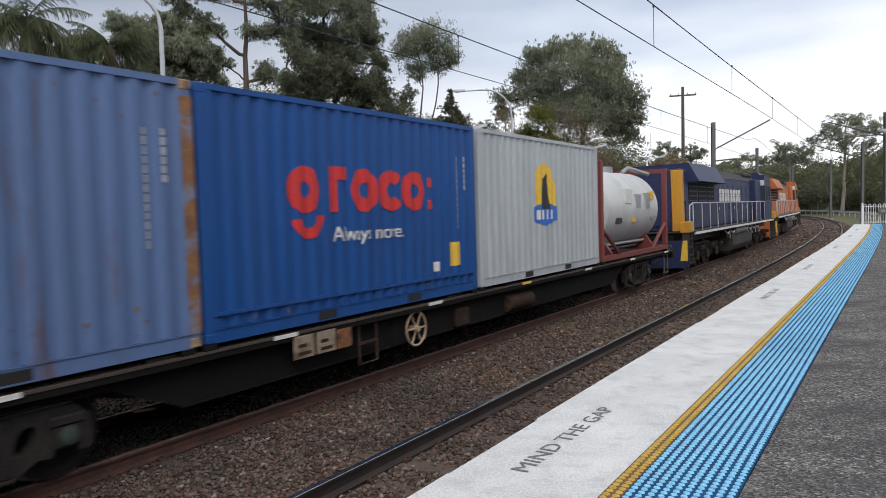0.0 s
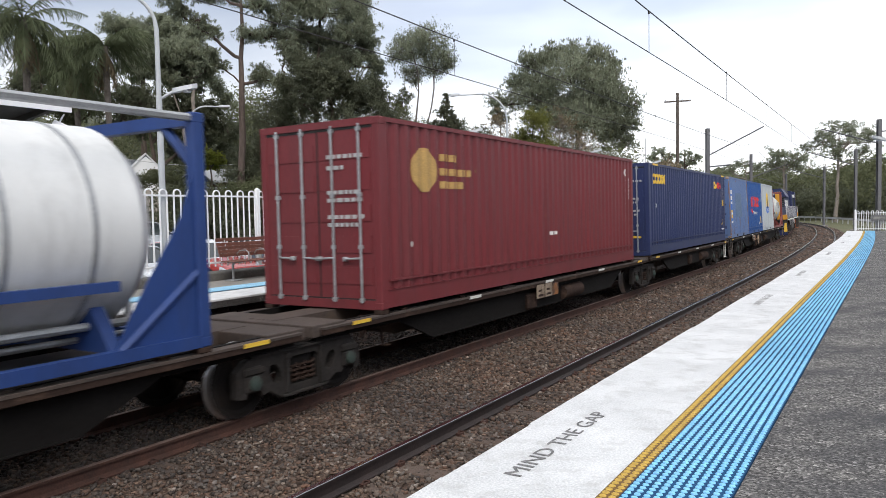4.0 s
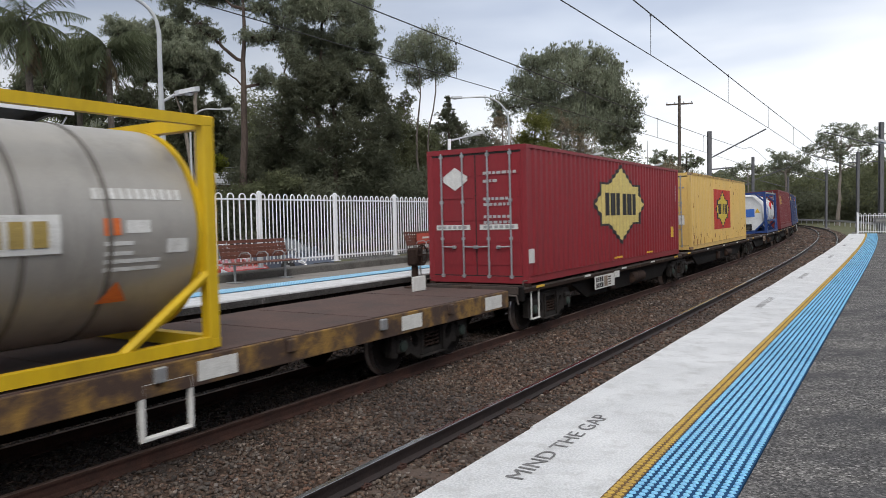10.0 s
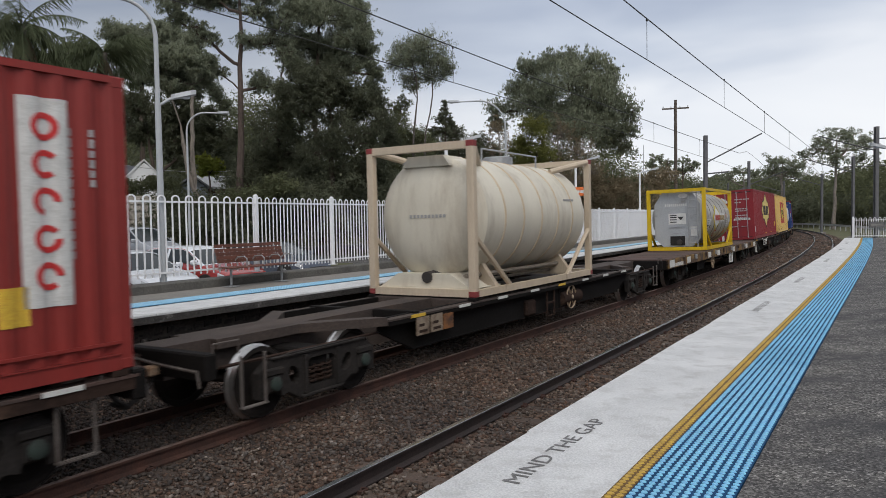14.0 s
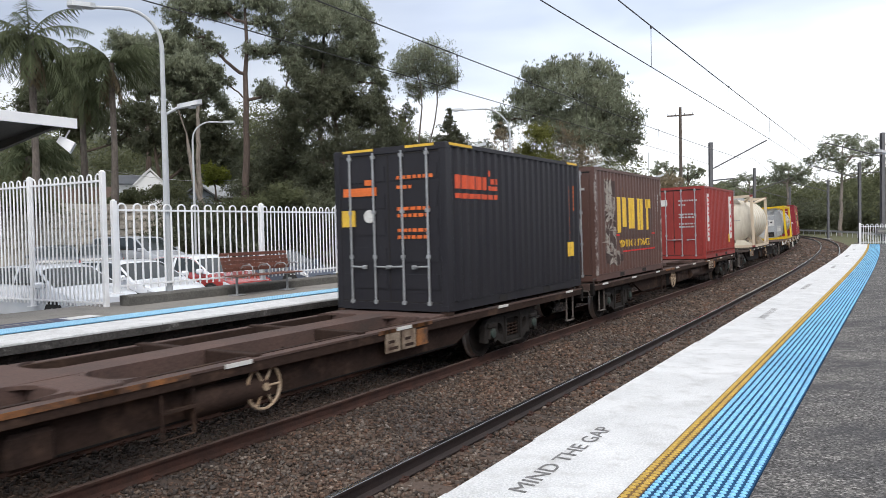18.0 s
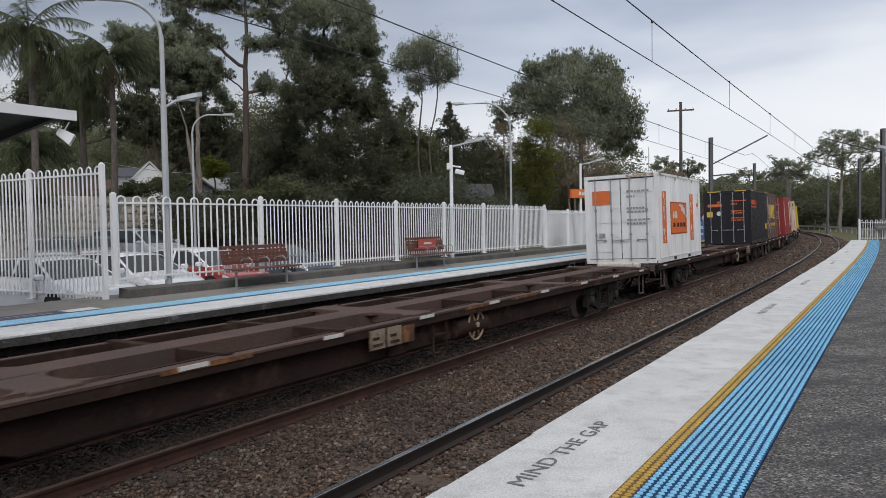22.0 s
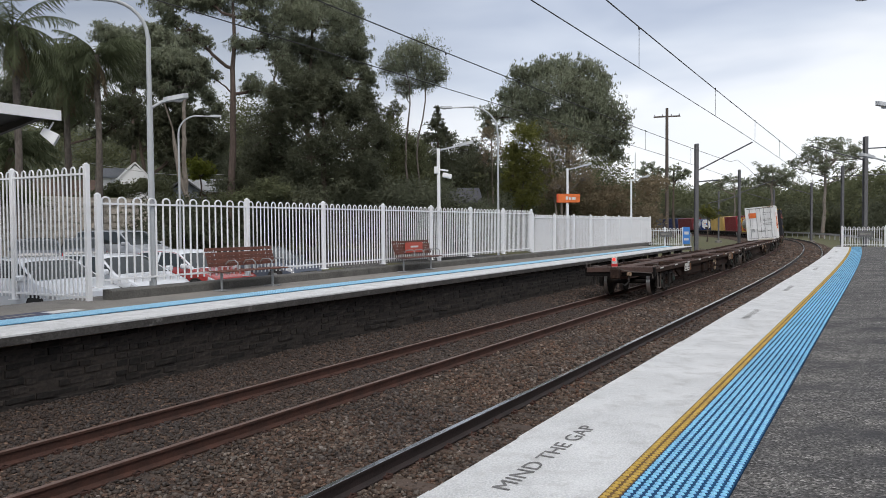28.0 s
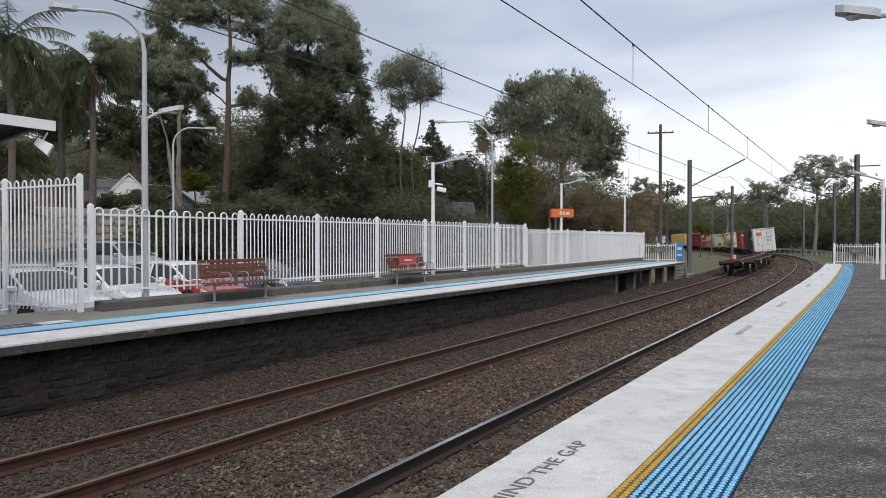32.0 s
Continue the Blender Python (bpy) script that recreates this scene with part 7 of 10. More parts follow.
        for z in np.arange(0.3, 2.4, 0.3):
            lad.tube([(-2.92, -0.85, z), (-2.92, -0.5, z)], 0.018, 5)
        part("ladder", lad, GALV, t)
    if kind == "C":
        part("belly_tray", Shape().box(-2.9, -1.6, -1.0, 1.0, 0.1, 0.14), body, t)
        part("end_skirt", Shape().prism([(-1.05, 0.14), (1.05, 0.14), (0.6, 0.42), (-0.6, 0.42)], "x", -2.9, -2.2), body, t)
        for k in range(10):
            part("code_bar", Shape().box(-2.862, -2.84, -0.5 + k * 0.085, -0.45 + k * 0.085, zc - 0.01, zc + 0.05), surface("grey_code", (0.34, 0.34, 0.34), None, 5), t)
        for k in range(8):
            part("code_bar", Shape().box(1.3 + k * 0.075, 1.345 + k * 0.075, -1.185, -1.1, zc + 0.33, zc + 0.38), surface("grey_code", (0.34, 0.34, 0.34), None, 5), t)
        part("top_hood", Shape().prism([(-0.55, zc + 0.98), (0.55, zc + 0.98), (0.4, zc + 1.19), (-0.4, zc + 1.19)], "x", -2.75, -2.0), body, t)
        part("top_rail", Shape().tube([(-1.2, -0.4, zc + r + 0.2), (1.5, -0.4, zc + r + 0.2)], 0.02, 5).tube([(-1.2, -0.4, zc + r - 0.1), (-1.2, -0.4, zc + r + 0.2)], 0.02, 5).tube([(1.5, -0.4, zc + r - 0.1), (1.5, -0.4, zc + r + 0.2)], 0.02, 5), GALV, t)
    if kind == "A":
        part("hazard_label", Shape().prism([(1.0, 1.8), (1.3, 1.8), (1.3, 1.35), (1.0, 1.35)], "y", -1.17, -1.0), GALV, t)
        for x0, x1, z0, z1, m in ((-0.9, -0.3, 1.5, 1.9, WHITE_MARK), (0.1, 0.5, 1.35, 1.75, GALV), (1.5, 1.8, 1.6, 1.85, YELLOW_MARK), (-1.6, -1.1, 0.95, 1.2, DARKSTEEL), (1.6, 2.1, 0.98, 1.2, GALV), (-0.2, 0.1, 0.95, 1.1, YELLOW_MARK)):
            part("paper_label", Shape().box(x0, x1, -1.142 if z0 > 1.25 else -1.10, -1.0, z0, z1), m, t)
        part("top_pipe", Shape().tube([(1.6, -0.2, zc + r), (1.9, -0.3, zc + r + 0.15), (2.7, -0.7, zc + r - 0.05)], 0.07, 8), GALV, t, smooth=True)
    return t


def deck_wagon(rear, front, bogies, wheel, step):
    mid, h = (rear + front) / 2, (front - rear) / 2
    w = thing("flat_wagon", "flat wagon with a rust-brown deck and worn yellow side sills", "wagon", "wagons of the train")
    for i in range(14):
        x0 = -h + 2 * h * i / 14
        part("deck_plank", Shape().box(x0, x0 + 2 * h / 14 - 0.012, -1.25, 1.25, 0.99, 1.03 + 0.004 * (i % 3)), WDECK, w)
    for y in (-1, 1):
        y0, y1 = sorted((y * 1.2, y * 1.29))
        part("side_sill", Shape().bbox(-h, h, y0, y1, 0.70, 1.02, 0.01), YSILL, w)
    part("centre_sill", Shape().prism([(-h, 0.62), (-h + 4.4, 0.62), (-h + 5.4, 0.35), (h - 5.4, 0.35), (h - 4.4, 0.62), (h, 0.62), (h, 0.97), (-h, 0.97)], "y", -0.3, 0.3), WDARK, w)
    for i in range(9):
        x = -h + 2.2 + i * (2 * h - 4.4) / 8
        part("cross_bearer", Shape().box(x - 0.06, x + 0.06, -1.2, 1.2, 0.66, 0.97), WDARK, w)
        part("stake_pocket", Shape().bbox(x - 0.07, x + 0.07, -1.35, -1.29, 0.84, 1.0, 0.01), GALV if i % 2 else YSILL, w)
        if i in (0, 2, 3, 5, 7):
            part("white_patch", Shape().box(x + 0.5, x + 1.05, -1.299, -1.285, 0.75, 0.97), WHITE_MARK, w)
    for x, d in ((-h, -1), (h, 1)):
        part("headstock", Shape().bbox(*sorted((x, x - d * 0.14)), -1.28, 1.28, 0.66, 1.0, 0.02), WDARK, w)
        coupler(w, x, d)
    for b in bogies:
        bogie(w, b - mid)
    handwheel(w, wheel - mid, 0.55, y=-1.22, r=0.29)
    st = step - mid
    part("step", Shape().tube([(st - 0.3, -1.25, 0.84), (st - 0.3, -1.25, 0.28), (st + 0.3, -1.25, 0.28), (st + 0.3, -1.25, 0.84), (st - 0.3, -1.25, 0.84)], 0.042, 6), WHITE_MARK, w, "white step frame")
    part("side_box", Shape().bbox(wheel - mid - 2.2, wheel - mid - 0.9, -1.05, -0.6, 0.30, 0.68, 0.02), WDARK, w)
    stand = part("brake_stand", Shape().prism([(h - 0.24, 1.03), (h - 0.12, 1.03), (h - 0.14, 1.6), (h - 0.2, 1.6)], "y", 0.72, 0.84).bbox(h - 0.3, h - 0.06, 0.66, 0.9, 1.5, 1.86, 0.03).bbox(h - 0.34, h - 0.04, 0.6, 0.95, 1.03, 1.07, 0.01), WSTEEL, w, "rusty brake stand with a small wheel")
    part("brake_wheel", Shape().tube([(h - 0.2 + 0.2 * math.cos(a * 0.449), 0.58, 1.72 + 0.2 * math.sin(a * 0.449)) for a in range(15)], 0.022, 6).box(h - 0.38, h - 0.02, 0.565, 0.595, 1.705, 1.735).box(h - 0.215, h - 0.185, 0.565, 0.595, 1.54, 1.9).box(h - 0.22, h - 0.18, 0.56, 0.68, 1.70, 1.74), WSTEEL, stand)
    part("brake_chain", Shape().tube([(h - 0.1, 0.7, 1.5), (h - 0.08, 0.66, 1.05), (h - 0.02, 0.5, 0.8)], 0.02, 5), GALV, stand)
    part("leaning_plate", Shape().bbox(h - 0.95, h - 0.5, 0.3, 0.34, 1.036, 1.33, 0.01), WHITE_MARK, w)
    for x0, x1 in ((-h + 0.15, -h + 0.8), (h - 0.95, h - 0.3)):
        part("white_plate", Shape().box(x0, x1, -1.298, -1.28, 0.74, 0.98), WHITE_MARK, w)
    for i in range(8):
        part("code_bar", Shape().box(-h + 0.9 + i * 0.15, -h + 1.0 + i * 0.15, -1.298, -1.285, 0.74, 0.86), WHITE_MARK, w)
    RIDERS.append((w, mid, bogies[1] - bogies[0], Matrix.Identity(4)))
    return w, mid, bogies[1] - bogies[0]


def tail_light(w, x):
    lamp = part("tail_marker", Shape().bbox(x - 0.1, x, 0.05, 0.23, 1.03, 1.42, 0.02), WHITE_MARK, w, "white and red tail marker")
    part("red_lens", Shape().spin(((x - 0.13, 0.0), (x - 0.12, 0.05), (x - 0.1, 0.06)), "x", 12, (0, 0.14, 1.3)), surface("red_glow", (0.8, 0.05, 0.04), (0.8, 0.05, 0.04), emit=1.2), lamp)
    part("red_band", Shape().box(x - 0.104, x, 0.046, 0.234, 1.06, 1.16), RED_MARK, lamp)


def locomotive(name, label, rear, front, hood, cabc, nose):
    mid, h = (rear + front) / 2, (front - rear) / 2
    o = thing(name, label, "locomotive", "locomotives at the head of the train")
    hm, cmt = paint("loco_hood_%.2f" % hood[0], hood), paint("loco_cab_yellow", cabc)
    blue = hood[2] > 0.1
    rod = surface("handrail_grey", (0.52, 0.52, 0.53), (0.4, 0.4, 0.42), 5, 0.5)
    part("frame", Shape().prism([(-h + 0.5, 1.05), (h - 0.5, 1.05), (h - 0.3, 1.40), (-h + 0.3, 1.40)], "y", -0.85, 0.85), DARKSTEEL, o)
    for y in (-1, 1):
        part("sill_stripe", Shape().box(-h + 1.2, h - 1.2, *sorted((y * 1.40, y * 1.47)), 1.37, 1.46), cmt if blue else WHITE_MARK, o)
    part("walkway", Shape().box(-h + 0.3, h - 0.4, -1.46, 1.46, 1.46, 1.5), DARKSTEEL, o)
    part("long_hood", Shape().bbox(-h + 1.9, h - 4.4, -1.0, 1.0, 1.5, 3.6, 0.06), hm, o)
    part("hood_top", Shape().prism([(-1.0, 3.58), (1.0, 3.58), (0.75, 3.93), (-0.75, 3.93)], "x", -h + 7.1, h - 4.4), surface("sooty_roof", (0.05, 0.052, 0.06), (0.03, 0.03, 0.034), 1.5, 0.8), o)
    part("rear_end", Shape().bbox(-h + 1.0, -h + 1.9, -1.03, 1.03, 1.5, 3.75, 0.05), hm, o)
    for y in (-1, 1):
        part("rear_corner", Shape().bbox(-h + 0.97, -h + 1.42, *sorted((y * 1.05, y * 0.7)), 1.5, 3.7, 0.02), cmt, o)
    part("rear_panel", Shape().bbox(-h + 0.96, -h + 1.03, -0.68, 0.68, 1.7, 3.4, 0.01), hm, o)
    part("rear_grille", Shape().box(-h + 1.1, -h + 1.7, -1.045, -1.02, 1.75, 2.6), DARKIN, o)
    wing = surface("grey_radiator", (0.06, 0.066, 0.09), (0.045, 0.05, 0.07), 2, 0.6) if blue else hm
    rad = part("radiator", Shape().prism([(-1.45, 3.3), (1.45, 3.3), (1.1, 3.98), (-1.1, 3.98)], "x", -h + 2.1, -h + 7.1), wing, o)
    for x in (-h + 2.09, -h + 7.1):
        part("radiator_cheek", Shape().prism([(-1.46, 3.28), (-1.1, 3.99), (1.1, 3.99), (1.46, 3.28)], "x", x, x + 0.03), hm, rad)
    for k in range(3):
        x = -h + 2.3 + k * 1.6
        part("radiator_grille", Shape().box(x, x + 1.45, -1.012, -0.99, 2.5, 3.25), DARKIN, o)
        for q in range(4):
            part("grille_slat", Shape().box(x, x + 1.45, -1.03, -1.0, 2.58 + q * 0.18, 2.62 + q * 0.18), hm, o)
    for k in range(8):
        x = -h + 7.8 + k * 1.2
        part("hood_door", Shape().bbox(x, x + 1.1, -1.02, -0.99, 1.6, 3.2, 0.008), hm, o)
        part("door_latch", Shape().box(x + 0.1, x + 0.16, -1.035, -1.01, 2.2, 2.32), WHITE_MARK if k % 3 == 0 else DARKSTEEL, o)
        part("door_seam", Shape().box(x + 1.1, x + 1.2, -1.006, -0.99, 1.55, 3.3), DARKIN, o)
        part("door_louvre", Shape().box(x + 0.15, x + 0.95, -1.03, -1.01, 2.86, 2.92).box(x + 0.15, x + 0.95, -1.03, -1.01, 2.74, 2.80), hm, o)
        part("underfloor_pipe", Shape().tube([(x - 0.3, -1.3, 1.28), (x + 0.2, -1.32, 1.12), (x + 0.7, -1.3, 1.2), (x + 0.9, -1.3, 0.9)], 0.035, 6), rod, o, smooth=True)
        part("equipment_box", Shape().bbox(x + 0.1, x + 0.75, -1.3, -1.0, 0.95, 1.24, 0.02), DARKSTEEL if k % 2 else WSTEEL, o)
    for k in range(4):
        part("white_letter_block", Shape().box(-h + 8.0 + k * 0.62, -h + 8.45 + k * 0.62, -1.03, -1.0, 2.55, 3.1), WHITE_MARK, o)
    for k in range(4):
        part("gold_letter_block", Shape().box(-h + 10.6 + k * 0.7, -h + 11.1 + k * 0.7, -1.03, -1.0, 2.55, 3.1), YELLOW_MARK if blue else WHITE_MARK, o)
    part("exhaust_stack", Shape().bbox(-h + 9.0, -h + 10.2, -0.35, 0.35, 3.9, 4.08, 0.03), DARKSTEEL, o)
    part("dynamic_brake_hatch", Shape().bbox(h - 8.0, h - 5.2, -0.9, 0.9, 3.85, 4.05, 0.05), DARKSTEEL, o)
    part("air_intake", Shape().bbox(h - 6.4, h - 4.5, -1.25, 1.25, 1.5, 3.7, 0.05), hm, o)
    cab = part("cab", Shape().prism([(h - 4.4, 1.5), (h - 1.9, 1.5), (h - 1.9, 3.1), (h - 2.3, 3.85), (h - 4.4, 4.0)], "y", -1.45, 1.45), cmt if blue else hm, o)
    part("cab_roof", Shape().prism([(-1.46, 3.72), (1.46, 3.72), (1.1, 4.12), (-1.1, 4.12)], "x", h - 4.45, h - 2.2), surface("pale_cab_roof", (0.5, 0.47, 0.4), None, 2, 0.5) if blue else hm, cab)
    for x in (h - 4.0, h - 3.1):
        part("cab_window", Shape().box(x, x + 0.7, -1.465, -1.44, 2.6, 3.35), glass("dark_glass"), cab)
    part("cab_rear_window", Shape().box(h - 4.42, h - 4.39, -1.38, -1.08, 2.55, 3.35), glass("dark_glass"), cab)
    part("cab_stripe", Shape().box(h - 4.43, h - 4.395, -1.44, -1.05, 3.4, 3.7), hm if blue else WHITE_MARK, cab)
    part("nose", Shape().bbox(h - 1.95, h - 0.6, -0.95, 0.95, 1.5, 2.8, 0.1), paint("loco_nose_%.2f" % nose[0], nose), o)
    for k in range(13):
        x = -h + 1.0 + k * (2 * h - 5.6) / 12
        part("stanchion", Shape().tube([(x, -1.44, 1.5), (x, -1.44, 2.5)], 0.018, 5), rod, o)
    part("handrail", Shape().tube([(-h + 0.4, -1.44, 1.7), (-h + 0.5, -1.44, 2.4), (-h + 1.0, -1.44, 2.5), (h - 4.6, -1.44, 2.5)], 0.022, 6), rod, o)
    part("fuel_tank", Shape().prism([(-1.35, 0.55), (-1.2, 0.32), (1.2, 0.32), (1.35, 0.55), (1.35, 1.0), (-1.35, 1.0)], "x", -2.6, 2.8), DARKSTEEL, o)
    part("air_tank", Shape().spin(((-2.4, 0.0), (-2.35, 0.2), (0.6, 0.2), (0.65, 0.0)), "x", 14, (0.6, -1.2, 1.16)), surface("tank_grey", (0.09, 0.09, 0.095), None, 3, 0.6), o, smooth=True)
    for c in (-h + 4.3, h - 4.6):
        truck = part("bogie", Shape().bbox(-2.0, 2.0, -0.9, 0.9, 0.6, 0.95, 0.03), DARKSTEEL, o, at=Matrix.Translation((c, 0, 0)))
        for y0 in (-1.15, 1.0):
            part("side_frame", Shape().prism([(-2.4, 0.60), (-2.2, 0.45), (-1.2, 0.62), (-0.9, 0.42), (0.9, 0.42), (1.2, 0.62), (2.2, 0.45), (2.4, 0.60), (2.3, 0.9), (-2.3, 0.9)], "y", y0, y0 + 0.15), WDARK, truck)
        wheels_on(truck, (-1.75, 0, 1.75), 0.5)
        for d in (-1.75, 0, 1.75):
            part("axle_box", Shape().bbox(d - 0.2, d + 0.2, -1.24, -1.14, 0.36, 0.68, 0.03), WSTEEL, truck)
            part("brake_cylinder", Shape().spin(((-0.2, 0.0), (-0.19, 0.09), (0.2, 0.09), (0.22, 0.0)), "x", 10, (d + 0.85, -1.2, 0.78)), WSTEEL, truck)
    for x in (-h + 0.55, h - 0.55):
        for k in range(4):
            part("end_step", Shape().box(x - 0.25, x + 0.25, -1.44, -1.2, 0.38 + k * 0.28, 0.41 + k * 0.28), DARKSTEEL, o)
        for xx in (x - 0.28, x + 0.25):
            part("step_side", Shape().box(xx, xx + 0.03, -1.44, -1.2, 0.35, 1.46), DARKSTEEL, o)
        part("end_corner", Shape().bbox(x - 0.33, x + 0.33, -1.46, -1.15, 1.46, 1.85, 0.02), cmt, o)
    part("pilot", Shape().prism([(-1.4, 0.25), (1.4, 0.25), (1.4, 1.2), (-1.4, 1.2)], "x", -h + 0.15, -h + 0.3), hm, o)
    for y in (-1, 1):
        part("pilot_stripe", Shape().prism([(y * 1.4, 0.5), (y * 1.15, 0.5), (y * 1.25, 1.2), (y * 1.4, 1.2)], "x", -h + 0.14, -h + 0.16), YELLOW_MARK, o)
    coupler(o, -h + 0.2, -1)
    RIDERS.append((o, mid, 2 * h - 9, Matrix.Identity(4)))


# ---- trees ----
def leaf_tris(rng, c, hub, reach, per, size, droop):
    """Pointed leaves scattered round the twig ends c, and normals that lean outwards from the bough's heart."""
    c, hub, r = np.repeat(c, per, 0), np.repeat(hub, per, 0), np.repeat(reach, per)
    m = len(c)
    p = c + rng.normal(size=(m, 3)) * r[:, None] * (1, 1, 0.75)
    a, e = rng.uniform(0, 2 * math.pi, m), rng.normal(-droop, 0.55, m)
    d = np.stack([np.cos(a) * np.cos(e), np.sin(a) * np.cos(e), np.sin(e)], -1)
    w = np.cross(d, rng.normal(size=(m, 3)))
    w /= np.linalg.norm(w, axis=1)[:, None] + 1e-9
    s = size * rng.uniform(0.55, 1.35, (m, 1))
    tri = np.stack([p - w * s * 0.2, p + w * s * 0.2, p + d * s], 1)
    n = p - hub
    n /= np.linalg.norm(n, axis=1)[:, None] + 1e-9
    n += rng.normal(size=(m, 3)) * 0.65 + (0, 0, 0.1)
    n /= np.linalg.norm(n, axis=1)[:, None] + 1e-9
    g = np.cross(tri[:, 1] - tri[:, 0], tri[:, 2] - tri[:, 0])
    flip = (g * n).sum(1) < 0
    tri[flip] = tri[flip][:, [1, 0, 2]]
    return tri, n


def foliage_mesh(name, leaves, mat):
    """Mesh of loose triangles with their own shading normals."""
    tri, n = leaves
    me = many_mesh(name, tri.reshape(-1, 3), np.arange(3 * len(tri)).reshape(-1, 3), mat)
    me.polygons.foreach_set("use_smooth", [True] * len(tri))
    me.normals_split_custom_set_from_vertices(np.repeat(n, 3, 0))
    return me


def leaf_cloud(rng, lobes, n, size, spread=0.2, droop=0.5, clump=26):
    """Leaves of massed greenery: ellipsoid lobes (x, y, z, rx, ry, rz) broken into ragged boughs."""
    vol = np.array([l[3] * l[5] for l in lobes])
    per = np.maximum(1, (n / clump * vol / vol.sum())).astype(int)
    centres, hubs, reach = [], [], []
    for (x, y, z, rx, ry, rz), k in zip(lobes, per):
        boughs = rng.normal(size=(9, 3))
        boughs /= np.linalg.norm(boughs, axis=1)[:, None]
        boughs[:, 2] = np.abs(boughs[:, 2]) * 1.15 - 0.25
        boughs *= rng.uniform(0.45, 1.05, (9, 1))
        q = boughs[rng.integers(0, 9, k)] + rng.normal(size=(k, 3)) * 0.24
        centres.append(np.array((x, y, z)) + q * (rx, ry, rz))
        hubs.append(np.tile((x, y, z - 0.3 * rz), (k, 1)))
        reach.append(np.full(k, spread * (rx + ry + rz) / 3))
    return leaf_tris(rng, np.concatenate(centres), np.concatenate(hubs), np.concatenate(reach), clump, size, droop)


def tree(label, az, d, base_z, lobes, leaves, size, leaf, bark, trunk_r, seed, tips=(), twigs=8, droop=0.6, clump=16, fork=0, tuft=0.36, loose=1.14):
    """Tree at a bearing. Its boughs are (bearing, elevation, half width, half height) in degrees seen from the origin, all at distance d;
    tips are the trunks' (bearing, elevation), the later ones forking off the first at its node."""
    rng, nrng = random.Random(seed), np.random.default_rng(seed)
    t = thing("tree", label, "tree", "trees beyond the station")
    o = bearing(az, d, base_z)
    k = d * math.pi / 180
    ls = []
    for a, e, w, h in lobes:
        c = bearing(a, d + rng.uniform(-1, 1) * w * k * 0.8, 0)
        c.z = rise(e, d)
        ls.append((c - o, w * k * loose, h * k * loose))
    mid = sum((c for c, w, h in ls), Vector()) / len(ls)
    spot, parent, load_on, chains = [], [], [], []

    def grow(way, root):
        chain = [] if root is None else [root]
        for p in way:
            spot.append(p), parent.append(root), load_on.append(0)
            root = len(spot) - 1
            chain.append(root)
        chains.append(chain)
        return root

    first = []
    for a, e in tips:
        end = bearing(a, d, 0)
        end.z = rise(e, d)
        end -= o
        foot = Vector((0, 0, -0.3)) if not first else spot[first[fork]] if fork else Vector((rng.uniform(-0.4, 0.4), rng.uniform(-0.4, 0.4), -0.3))
        bow = Vector((rng.uniform(-1, 1), rng.uniform(-1, 1), 0)) * (end - foot).length * 0.03
        way = [foot.lerp(end, i / 10) + bow * (math.sin(i / 10 * 3.1) + (0.8 * math.sin(i / 10 * 9.0) if len(tips) > 1 else 0)) + Vector((rng.uniform(-1, 1), rng.uniform(-1, 1), 0)) * trunk_r * 0.4 for i in range(11)]
        if fork and first:
            grow(way[1:], first[fork])
        else:
            grow(way, None)
            first = first or chains[0]
    low = 0.3 * max(p.z for p in spot)
    trunk_n = len(spot)
    ends = []
    for c, w, h in sorted(ls, key=lambda l: min((l[0] - p).length for p in spot)):
        def cost(i):
            v = c - spot[i]
            return v.length + 1.6 * max(0.0, 0.45 * v.length - v.z) + (0.8 if i >= trunk_n else 0.0)
        s = min((i for i in range(len(spot)) if spot[i].z > min(low, c.z - 0.5)), key=cost)
        v, p0 = c - spot[s], spot[s]
        n = v.length
        bend = p0 + Vector((v.x * 0.62, v.y * 0.62, v.z * 0.36)) + Vector((rng.uniform(-1, 1), rng.uniform(-1, 1), rng.uniform(-1, 1))) * 0.12 * n
        side, turns = Vector((rng.uniform(-1, 1), rng.uniform(-1, 1), rng.uniform(-0.5, 0.5))) * 0.06 * n, rng.uniform(5, 9)
        way = []
        for i in range(1, 8):
            q = i / 7
            way.append(p0.lerp(bend, q).lerp(bend.lerp(c, q), q) + side * math.sin(q * turns) * (1 - q) * 1.4 + Vector((rng.uniform(-1, 1), rng.uniform(-1, 1), rng.uniform(-1, 1))) * 0.018 * n)
        hub = grow(way, s)
        path = chains[-1]
        for b in range(int(twigs * 1.6)):
            a = rng.uniform(0, 6.283)
            up = rng.uniform(-0.65, 1.0)
            q = math.sqrt(max(0.05, 1 - up * up)) * rng.uniform(0.4, 1.12)
            e = c + Vector((w * q * math.cos(a), w * q * math.sin(a), h * up * rng.uniform(0.6, 1.15)))
            root = hub if rng.random() < 0.5 else path[rng.choice((-2, -3))]
            m = spot[root].lerp(e, 0.5) + Vector((rng.uniform(-1, 1), rng.uniform(-1, 1), rng.uniform(-0.6, 0.6))) * 0.2 * w
            grow([spot[root].lerp(m, 0.5) + Vector((rng.uniform(-1, 1), rng.uniform(-1, 1), -0.5)) * 0.06 * w, m, m.lerp(e, 0.5) + Vector((rng.uniform(-1, 1), rng.uniform(-1, 1), rng.uniform(-1, 1))) * 0.05 * w, e], root)
            ends.append((c, m, e, 0.25 * (w * w * h) ** (1 / 3), w * h))
